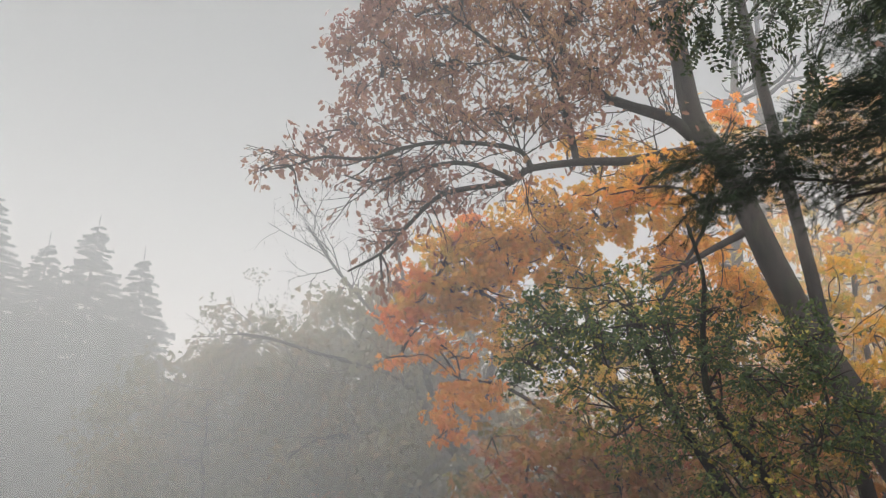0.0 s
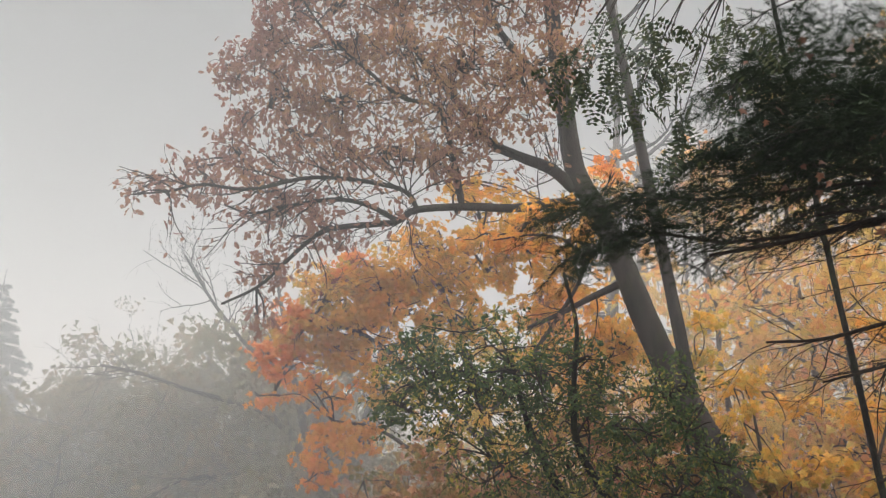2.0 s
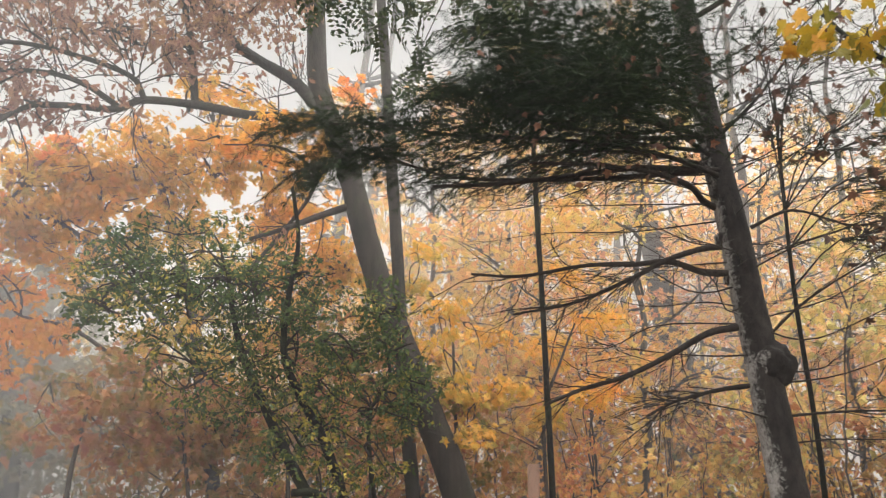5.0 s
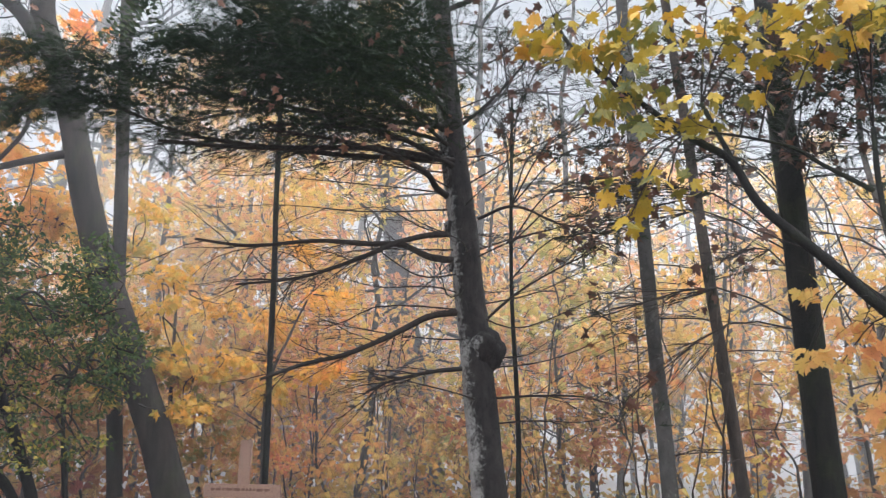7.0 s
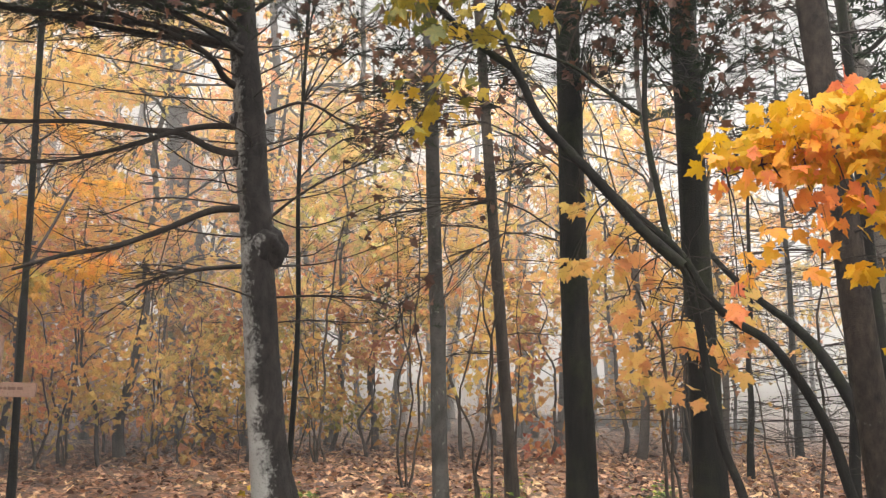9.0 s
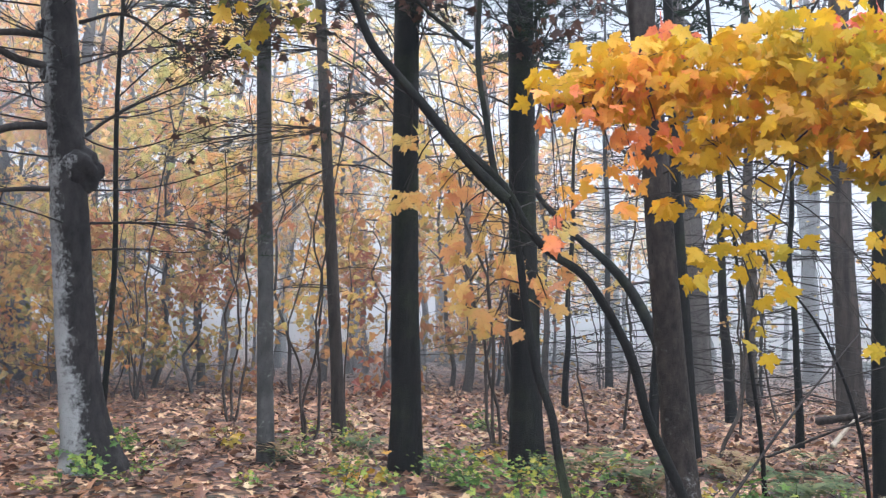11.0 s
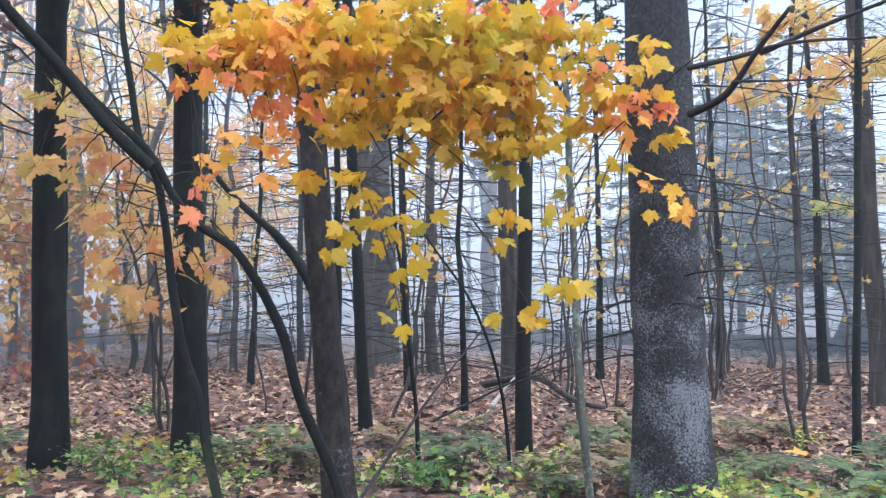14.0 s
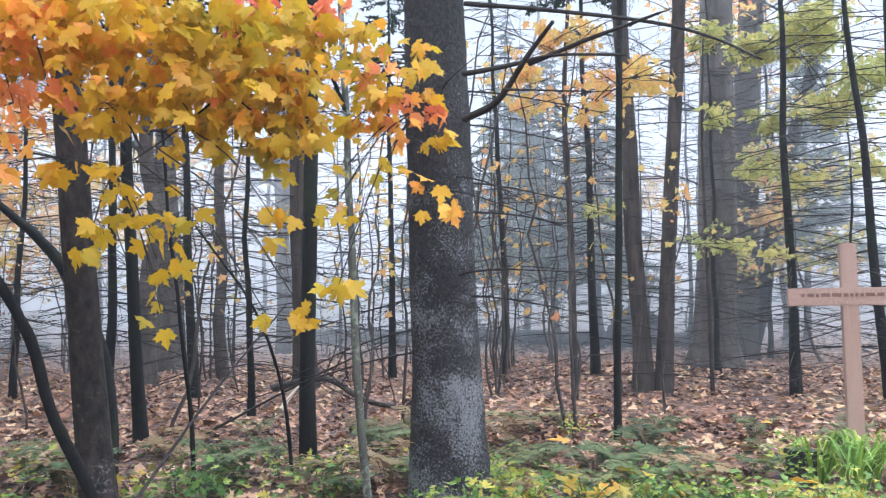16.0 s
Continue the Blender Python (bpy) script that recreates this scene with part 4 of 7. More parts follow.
# ---- the leaning two-stemmed maple with golden leaves ----
def maple_sapling():
    rng = np.random.default_rng(51)
    base = (4.95, 0.2, 0.0)
    t = thing("maple_tree", base, "leaning young maple with black stems and golden leaves", "tree")
    lines = []
    for pts, r0, r1 in (([(4.95, -0.04, -0.1)] + [(4.96, 0.02, 0.25), (4.97, 0.21, 0.67), (4.98, 0.30, 0.99), (4.99, 0.38, 1.17), (4.99, 0.49, 1.36), (5.00, 0.60, 1.50), (4.99, 0.77, 1.61), (4.98, 0.90, 1.76), (4.97, 1.04, 2.00), (4.91, 1.32, 2.27), (4.87, 1.52, 2.49), (4.84, 1.65, 2.62), (4.79, 1.82, 2.87), (4.75, 1.94, 3.16), (4.71, 2.07, 3.51)], 0.029, 0.016), ([(4.92, 0.54, -0.12)] + [(4.92, 0.56, -0.02), (4.94, 0.68, 0.40), (4.96, 0.74, 0.70), (4.98, 0.83, 0.94), (5.00, 0.90, 1.28), (5.03, 0.95, 1.60), (5.05, 1.01, 1.86), (5.06, 1.11, 2.09), (5.08, 1.17, 2.39), (5.10, 1.23, 2.70), (5.13, 1.25, 2.95), (5.17, 1.25, 3.27)][1:], 0.026, 0.015)):
        s = Soup()
        lines.append(limb(s, pts, r0, r1, 14, 80, 0.1))
        part("stem", s, BARK_DARK, t)
    for pts, r0, r1 in (([(4.90, 1.00, 1.90), (4.83, 1.21, 2.11), (4.75, 1.44, 2.40), (4.67, 1.61, 2.60), (4.60, 1.74, 2.77), (4.54, 1.85, 3.03), (4.44, 2.02, 3.17), (4.32, 2.21, 3.37), (4.20, 2.38, 3.55), (4.08, 2.55, 3.76), (3.98, 2.65, 3.97)], 0.034, 0.012), ([(4.85, 1.21, 2.78), (4.74, 1.42, 2.95), (4.65, 1.55, 3.06), (4.50, 1.80, 3.15), (4.36, 2.01, 3.19)], 0.014, 0.005)):
        s = Soup()
        lines.append(limb(s, pts, r0, r1, 10, 40))
        dead_twigs(s, lines[-1], rng, 10, 0.5, 0.004)
        part("limb", s, BARK_DARK, t)
    s = Soup()
    for ln in lines[:2]:
        dead_twigs(s, ln, rng, 12, 0.6, 0.005, 0.45)
    part("twigwork", s, BARK_TWIG, t, kind="stuff")
    yel = [(3.87, 2.74, 3.87, 0.22, 0.14), (3.99, 2.57, 3.75, 0.18, 0.12), (4.21, 2.20, 3.82, 0.25, 0.20), (4.22, 2.19, 3.34, 0.24, 0.14), (4.26, 2.10, 2.85, 0.26, 0.15), (4.12, 2.36, 3.39, 0.21, 0.09), (4.42, 1.75, 3.74, 0.25, 0.18), (4.54, 1.43, 3.81, 0.43, 0.12), (4.61, 1.17, 3.67, 0.28, 0.14), (4.34, 1.94, 3.27, 0.20, 0.14), (4.38, 1.85, 3.91, 0.43, 0.11), (4.57, 1.31, 3.60, 0.28, 0.12), (4.51, 1.51, 3.51, 0.21, 0.10), (4.64, 1.06, 3.70, 0.21, 0.14), (4.46, 1.66, 3.37, 0.17, 0.09)] + [(3.96, 2.38, 3.72, 0.28, 0.14), (4.08, 2.17, 3.59, 0.21, 0.21), (4.08, 2.16, 3.19, 0.13, 0.13), (4.02, 2.27, 2.80, 0.08, 0.13), (4.05, 2.22, 2.64, 0.08, 0.06), (3.99, 2.34, 3.36, 0.21, 0.14), (3.83, 2.57, 3.78, 0.21, 0.14)]
    s = Soup()
    twigs_to(s, yel, lines, rng, 0.007, 4)
    part("twigwork", s, BARK_TWIG, t, kind="stuff")
    pos = clump_points(rng, yel, 520)
    tip, nrm = hang(rng, len(pos), 0.7, 0.35)
    s = Soup()
    scatter(s, MAPLE, pos, tip, nrm, rng.uniform(0.06, 0.108, len(pos)))
    part("crown", s, YELLOW_GREEN, t, "yellow and yellow-green lobed leaves", False, "stuff")
    peach = [(5.60, 1.82, 2.46, 0.19, 0.10), (5.65, 1.71, 1.99, 0.23, 0.11), (5.75, 1.39, 1.74, 0.21, 0.17), (5.84, 1.07, 1.49, 0.21, 0.13), (5.72, 1.51, 2.07, 0.15, 0.12), (5.79, 1.27, 1.23, 0.19, 0.09), (5.73, 1.45, 1.44, 0.19, 0.11), (5.90, 0.78, 1.88, 0.11, 0.11), (5.84, 1.06, 1.16, 0.09, 0.06), (5.80, 1.21, 1.60, 0.23, 0.15), (5.69, 1.58, 2.22, 0.19, 0.14), (5.69, 1.60, 1.73, 0.15, 0.11), (5.76, 1.37, 1.97, 0.15, 0.11), (5.90, 0.78, 1.61, 0.11, 0.09), (5.87, 0.92, 1.38, 0.11, 0.09), (5.58, 1.87, 2.01, 0.15, 0.08), (5.75, 1.41, 1.30, 0.19, 0.08)]
    s = Soup()
    twigs_to(s, peach, lines[:2], rng, 0.006, 4)
    part("twigwork", s, BARK_TWIG, t, kind="stuff")
    pos = clump_points(rng, peach, 520)
    tip, nrm = hang(rng, len(pos), 0.6, 0.4)
    s = Soup()
    scatter(s, MAPLE, pos, tip, nrm, rng.uniform(0.07, 0.125, len(pos)))
    part("crown", s, PEACH_LEAF, t, "faded peach and yellow leaves", False, "stuff")


maple_sapling()


# ---- the slender maple before the spruce, whose golden boughs hang into view ----
def golden_maple():
    rng = np.random.default_rng(61)
    t = thing("golden_maple_tree", (5.12, -1.38, 0.0), "slender lichened maple with hanging gold and orange leaves", "tree")
    s = Soup()
    stem = limb(s, [(5.12, -1.39, -0.1)] + [(5.12, -1.38, 0.06), (5.12, -1.34, 0.49), (5.13, -1.31, 1.00), (5.13, -1.30, 1.48), (5.14, -1.28, 1.87), (5.14, -1.27, 2.29), (5.14, -1.25, 2.62), (5.14, -1.24, 2.96), (5.15, -1.23, 3.23)] + [(5.14, -1.2, 4.2)], 0.026, 0.014, 12, 70, 0.1)
    part("stem", s, BARK_SAPLING, t)
    s = Soup()
    fork = limb(s, [(5.14, -1.27, 2.29), (5.10, -1.19, 2.47), (5.07, -1.09, 2.72), (5.03, -1.02, 2.89), (4.99, -0.94, 3.12)], 0.014, 0.007, 8)
    part("limb", s, BARK_DARK, t)
    bough = curve([(5.12, -1.25, 3.0), (4.8, -0.95, 2.95), (4.5, -0.55, 2.6), (4.35, -0.1, 2.42), (4.28, 0.35, 2.3), (4.2, 0.65, 2.2)], 40)
    bough2 = curve([(5.1, -1.25, 2.6), (4.7, -1.2, 2.5), (4.4, -1.3, 2.3), (4.2, -1.42, 2.1)], 24)
    bough3 = curve([(4.6, -0.75, 2.7), (4.4, -0.7, 2.35), (4.27, -0.4, 2.0), (4.22, -0.1, 1.75)], 24)
    for b, r in ((bough, 0.012), (bough2, 0.008), (bough3, 0.008)):
        s = Soup()
        tube(s, b, np.linspace(r, 0.003, len(b)), 7)
        part("bough", s, BARK_TWIG, t)
    carriers = [stem, fork, bough, bough2, bough3]
    sets = (([(4.27, 0.13, 2.49, 0.25, 0.08), (4.29, -0.18, 2.52, 0.28, 0.08), (4.27, -0.50, 2.53, 0.28, 0.08), (4.23, -0.82, 2.44, 0.25, 0.11), (4.24, 0.40, 2.46, 0.16, 0.07), (4.19, 0.67, 2.33, 0.12, 0.08), (4.23, 0.45, 2.35, 0.22, 0.11), (4.26, 0.24, 2.30, 0.27, 0.14), (4.29, -0.05, 2.33, 0.30, 0.16), (4.28, -0.34, 2.36, 0.30, 0.14), (4.26, -0.60, 2.35, 0.30, 0.15), (4.23, -0.82, 2.18, 0.24, 0.16), (4.26, -0.60, 2.14, 0.30, 0.12), (4.29, -0.32, 2.12, 0.27, 0.13), (4.29, -0.06, 2.06, 0.24, 0.13), (4.28, -0.45, 1.96, 0.21, 0.08), (4.22, -0.90, 1.97, 0.13, 0.13), (4.24, -0.78, 1.90, 0.13, 0.08), (4.25, -0.70, 2.00, 0.16, 0.11)], 0, 2300), ([(4.19, -0.27, 1.58, 0.19, 0.07), (4.18, -0.02, 1.50, 0.09, 0.06), (4.19, -0.27, 1.39, 0.13, 0.05), (4.19, -0.29, 1.17, 0.07, 0.04), (4.14, -0.75, 1.56, 0.10, 0.06), (4.09, -1.00, 1.61, 0.11, 0.04), (4.09, -1.01, 1.25, 0.08, 0.06), (4.14, -0.74, 1.11, 0.10, 0.02), (4.12, -0.90, 1.11, 0.03, 0.03), (4.19, -0.14, 1.67, 0.08, 0.05), (4.18, -0.04, 1.75, 0.10, 0.05), (4.18, 0.11, 1.78, 0.10, 0.05)], 0, 1500), ([(4.26, -1.16, 2.26, 0.14, 0.11), (4.19, -1.41, 2.36, 0.11, 0.07), (4.17, -1.45, 2.22, 0.11, 0.06), (4.15, -1.51, 1.91, 0.07, 0.10), (4.23, -1.27, 1.82, 0.11, 0.05), (4.28, -1.09, 2.01, 0.11, 0.08), (4.24, -1.25, 2.15, 0.14, 0.11), (4.27, -1.13, 2.45, 0.17, 0.11), (4.32, -0.92, 2.47, 0.20, 0.08), (4.29, -1.06, 1.78, 0.05, 0.04)], 0, 1250), ([(4.24, -1.23, 2.28, 0.13, 0.07), (4.21, -1.34, 2.12, 0.11, 0.08), (4.16, -1.48, 1.67, 0.16, 0.04), (4.18, -1.42, 1.74, 0.08, 0.03), (4.12, -1.59, 1.62, 0.06, 0.04), (4.22, -1.29, 1.97, 0.11, 0.05), (4.16, -1.47, 2.06, 0.10, 0.06)], 2, 1050), ([(4.38, 0.09, 2.61, 0.20, 0.05), (4.35, -0.74, 2.56, 0.20, 0.07), (4.30, -0.99, 2.57, 0.17, 0.06), (4.35, -0.69, 2.51, 0.17, 0.07), (4.32, -0.92, 2.56, 0.14, 0.06), (4.37, -0.58, 2.45, 0.11, 0.05), (4.30, 0.64, 2.30, 0.07, 0.04), (4.15, -1.51, 2.08, 0.05, 0.06), (4.30, 0.63, 1.66, 0.08, 0.05)], 3, 850), ([(4.18, 0.48, 2.17, 0.16, 0.08), (4.21, 0.28, 2.02, 0.13, 0.08), (4.21, 0.23, 2.42, 0.19, 0.08), (4.20, 0.35, 1.94, 0.16, 0.09), (4.18, 0.48, 1.88, 0.12, 0.09), (4.22, 0.15, 2.07, 0.13, 0.08), (4.16, 0.57, 1.72, 0.09, 0.06), (4.18, 0.49, 2.27, 0.12, 0.07), (4.20, 0.31, 2.18, 0.12, 0.07), (4.13, 0.69, 2.21, 0.07, 0.05), (4.20, 0.32, 1.76, 0.10, 0.05)], 2, 950))
    s = Soup()
    for cl, _, _ in sets:
        twigs_to(s, cl, carriers, rng, 0.004, 5)
    part("twigwork", s, BARK_TWIG, t, kind="stuff")
    mats = [GOLD, OLIVE_LEAF, ORANGE_LEAF, RED_LEAF]
    one = []
    for m in mats:
        q = Soup()
        q.add(*MAPLE)
        one.append(q.mesh("leaf", [m], smooth=False))
    rest = Soup()
    made = 0
    for cl, mi, dens in sets:
        pos = clump_points(rng, cl, dens)
        pos[:, 2] = np.round(pos[:, 2] / 0.11 + 0.5 * pos[:, 1]) * 0.11 - 0.055 * pos[:, 1] + rng.normal(size=len(pos)) * 0.018   # flat sprays
        tip, nrm = hang(rng, len(pos), 0.75, 0.2)
        nrm += np.array((-0.55, 0.05, 0.1))
        size = rng.uniform(0.048, 0.094, len(pos))
        kind = np.full(len(pos), mi)
        if mi == 0:
            kind = np.where((pos[:, 1] < -0.35) & (rng.random(len(pos)) < 0.6), 1, 0)
        single = rng.random(len(pos)) < 0.18
        scatter(rest, MAPLE, pos[~single], tip[~single], nrm[~single], size[~single], kind[~single])
        for p, a, n, k, z in zip(pos[single], tip[single], nrm[single], kind[single], size[single]):
            if made >= 300:
                break
            made += 1
            a = unit(a)
            side = unit(np.cross(a, n))
            up = np.cross(side, a)
            leaf = new("leaf", one[int(k)])
            leaf.parent = t
            rot = Matrix((side, a, up)).transposed().to_4x4()
            leaf.matrix_local = Matrix.Translation(Vector(p) - t.location) @ rot @ Matrix.Diagonal((z, z, z, 1))
    part("crown", rest, mats, t, "golden, orange and red lobed maple leaves", False, "stuff")


golden_maple()


# ---- dark boughs with withered leaves between the trunks ----
def withered_bough(label, start, clumps, seed):
    rng = np.random.default_rng(seed)
    t = thing("withered_tree", (start[0], start[1], 0), label, "tree")
    s = Soup()
    ln = limb(s, [(start[0], start[1], -0.1), (start[0] + 0.05, start[1], 1.6), (start[0], start[1] + 0.05, 3.2), (start[0] - 0.05, start[1], 5.2)], 0.03, 0.015, 9)
    part("stem", s, BARK_DARK, t)
    s = Soup()
    clumps = [(x, y, z, a * 1.5, b * 1.5) for x, y, z, a, b in clumps]
    twigs_to(s, clumps, [ln[len(ln) // 2:]], rng, 0.009, 34)
    part("twigwork", s, BARK_TWIG, t, kind="stuff")
    s = Soup()
    pos = clump_points(rng, clumps, 420)
    needle_sprays(s, pos, rng.normal(size=pos.shape) * (1, 1, 0.4) - UP * 0.3, rng, 0.17)
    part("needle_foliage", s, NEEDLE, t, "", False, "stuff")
    pos = clump_points(rng, clumps, 170)
    tip, nrm = hang(rng, len(pos), 0.8, 0.2)
    s = Soup()
    scatter(s, MAPLE_SMALL, pos, tip, nrm, rng.uniform(0.05, 0.1, len(pos)))
    part("crown", s, WITHERED, t, "withered dark brown leaves", False, "stuff")


withered_bough("thin dark tree with withered brown leaves and needled twigs", (7.6, 2.47, 0), [(5.76, 1.70, 4.05, 0.40, 0.26), (5.57, 2.23, 3.88, 0.26, 0.17), (5.70, 1.86, 3.55, 0.25, 0.17), (5.50, 2.38, 3.37, 0.25, 0.17), (5.40, 2.60, 3.55, 0.21, 0.17), (5.16, 3.03, 3.29, 0.25, 0.25), (5.13, 3.09, 2.36, 0.24, 0.16), (5.52, 2.35, 2.73, 0.24, 0.24), (5.20, 2.98, 1.77, 0.24, 0.16), (5.83, 1.44, 4.01, 0.39, 0.22), (5.67, 1.96, 4.17, 0.27, 0.18), (5.44, 2.53, 4.13, 0.22, 0.18), (5.77, 1.65, 3.44, 0.21, 0.17), (5.03, 3.24, 2.98, 0.21, 0.16)], 77)
withered_bough("thin dark tree whose withered leaves hang beside the fir", (6.6, 5.0, 0), [(5.12, 4.03, 4.91, 0.26, 0.26), (5.26, 3.85, 4.40, 0.30, 0.25), (5.14, 4.00, 4.08, 0.19, 0.19), (5.45, 3.58, 4.79, 0.35, 0.20), (5.55, 3.43, 4.06, 0.39, 0.19), (5.36, 3.71, 3.83, 0.29, 0.14), (5.70, 3.17, 3.86, 0.29, 0.24), (5.74, 3.09, 3.40, 0.19, 0.23), (5.59, 3.36, 3.58, 0.28, 0.14), (5.62, 3.31, 3.04, 0.23, 0.14)], 79)
withered_bough("thin dark tree with drooping needled twigs", (8.1, 1.45, 0), [(5.90, 1.08, 4.03, 0.48, 0.26), (5.95, 0.71, 3.87, 0.39, 0.26), (5.85, 1.34, 3.70, 0.26, 0.26), (5.92, 0.93, 3.55, 0.34, 0.17), (5.96, 0.60, 3.49, 0.25, 0.17), (5.80, 1.54, 4.20, 0.36, 0.18), (5.94, 0.85, 3.22, 0.29, 0.15), (5.89, 1.15, 3.34, 0.21, 0.13), (5.86, 1.28, 4.16, 0.35, 0.18), (5.97, 0.56, 4.00, 0.26, 0.13), (5.94, 0.77, 2.93, 0.21, 0.10), (5.65, 1.88, 4.34, 0.54, 0.27), (5.77, 1.50, 3.99, 0.35, 0.31), (5.51, 2.26, 3.97, 0.35, 0.22), (5.71, 1.70, 3.61, 0.34, 0.17), (5.30, 2.71, 4.22, 0.31, 0.22), (5.80, 1.34, 4.20, 0.27, 0.27)], 78)


# ---- thin saplings near by ----
def sapling_line(name, label, pts, r0, r1, mat, seed, twigs=8, tlen=0.4):
    rng = np.random.default_rng(seed)
    t = thing(name, pts[0], label, "sapling", "thin saplings")
    s = Soup()
    ln = limb(s, [(pts[0][0], pts[0][1], -0.1)] + list(pts), r0, r1, 8, 36, 0.08)
    part("stem", s, mat, t)
    s = Soup()
    dead_twigs(s, ln, rng, twigs, tlen, 0.003, 0.2)
    part("twigwork", s, BARK_TWIG, t, kind="stuff")


sapling_line("sapling", "thin dark sapling rising straight from ferns", [(6.23, -0.47, 0.01), (6.23, -0.45, 0.47), (6.23, -0.39, 0.98), (6.23, -0.35, 1.36), (6.23, -0.30, 1.73), (6.23, -0.26, 2.29), (6.23, -0.21, 2.67)], 0.018, 0.008, BARK_DARK, 71)
sapling_line("sapling", "thin dark sapling arching over to one side", [(6.48, -1.14, 0.00), (6.45, -1.09, 0.48), (6.42, -0.99, 0.88), (6.39, -0.83, 1.24), (6.36, -0.64, 1.51), (6.33, -0.41, 1.82)], 0.016, 0.006, BARK_DARK, 72)
sapling_line("leaning_tree", "dark leaning stem propped against a spruce", [(6.58, -0.00, -0.30), (6.74, 0.08, 0.41), (6.90, 0.16, 0.91), (7.04, 0.40, 1.44), (7.18, 0.63, 1.73), (7.32, 0.80, 1.88)][1:] + [(7.5, 1.05, 2.1), (7.7, 1.4, 2.5)], 0.06, 0.02, BARK_DARK, 73)


# ---- the oak, with rust-brown leaves, over the clearing ----
def oak():
    rng = np.random.default_rng(81)
    t = thing("oak_tree", (5.2, 8.1, 0.0), "tall leaning oak with rust-brown leaves and long level limbs", "tree")
    pts = [(5.25, 8.0, -0.2), (5.15, 8.05, 0.1)] + [(4.67, 8.30, 1.59), (4.57, 8.36, 1.86), (4.20, 8.55, 2.85), (3.94, 8.67, 3.52), (3.73, 8.76, 4.21), (3.53, 8.84, 4.95), (3.32, 8.92, 5.58), (3.09, 9.00, 6.15), (2.99, 9.04, 7.17), (2.90, 9.06, 8.54), (2.83, 9.08, 9.84), (2.78, 9.10, 11.25), (2.72, 9.12, 13.14)]
    p = curve(pts, 80)
    s = Soup()
    tube(s, p, np.maximum(flare(p[:, 2], 0.19, 0.05, 0.5, 0.4), 0.03), 26, 0, 0.07, 5)
    part("trunk", s, BARK_OAK, t)
    lines, tips = [], []
    for pts, r0, r1, n in (([(3.04, 8.92, 5.71), (2.65, 8.94, 5.62), (2.19, 8.97, 5.55), (1.66, 8.99, 5.54), (1.03, 8.98, 5.44), (0.76, 8.92, 5.23), (0.18, 8.85, 5.10), (-0.13, 8.76, 4.94), (-0.43, 8.66, 4.57), (-0.71, 8.55, 4.20), (-1.06, 8.41, 3.93)], 0.065, 0.012, 26), ([(1.61, 9.07, 5.57), (1.52, 9.02, 6.10), (1.38, 8.98, 6.63), (1.22, 8.93, 6.91), (0.79, 8.92, 6.99), (0.27, 8.88, 7.38), (-0.19, 8.81, 7.76), (-0.51, 8.73, 8.16), (-0.70, 8.66, 8.67)], 0.045, 0.008, 28), ([(1.04, 8.94, 5.43), (0.87, 8.83, 5.61), (0.39, 8.73, 5.65), (-0.26, 8.60, 5.58), (-0.89, 8.42, 5.29), (-1.38, 8.22, 5.21), (-1.66, 8.03, 5.02), (-1.97, 7.82, 4.85)], 0.035, 0.008, 30), ([(0.83, 8.96, 5.26), (0.42, 8.93, 5.44), (0.02, 8.87, 5.45), (-0.48, 8.79, 5.29), (-0.89, 8.70, 5.12), (-1.19, 8.60, 5.16)], 0.035, 0.01, 18), ([(3.07, 9.01, 5.90), (2.77, 9.05, 6.19), (2.33, 9.12, 6.39), (1.95, 9.15, 6.61), (1.48, 9.19, 7.28), (1.00, 9.20, 7.91), (0.64, 9.18, 8.75), (0.34, 9.14, 9.83), (0.17, 9.09, 10.99)], 0.085, 0.012, 34), ([(2.96, 9.04, 7.17), (2.65, 9.18, 7.74), (2.27, 9.32, 8.33), (1.95, 9.43, 9.23), (1.77, 9.51, 10.51), (1.65, 9.57, 11.90)], 0.065, 0.012, 26), ([(3.52, 8.84, 4.60), (3.12, 8.85, 4.39), (2.76, 8.83, 4.18), (2.34, 8.81, 3.97)], 0.05, 0.02, 6)):
        s = Soup()
        ln = limb(s, pts, r0, r1, 9)
        for _ in range(n):
            i = rng.integers(3, len(ln) - 4)
            d = unit(ln[i] - ln[i - 1])
            out = rng.normal(size=3) * (1, 1, 0.7)
            grow(s, ln[i], unit(d * 0.7 + unit(out) * 0.8), rng.uniform(0.5, 1.1) * (1.15 - 0.6 * i / len(ln)), 0.011, 1, rng, tips, 0.75, 0.05, 4)
        part("limb", s, BARK_OAK, t)
        lines.append(ln)
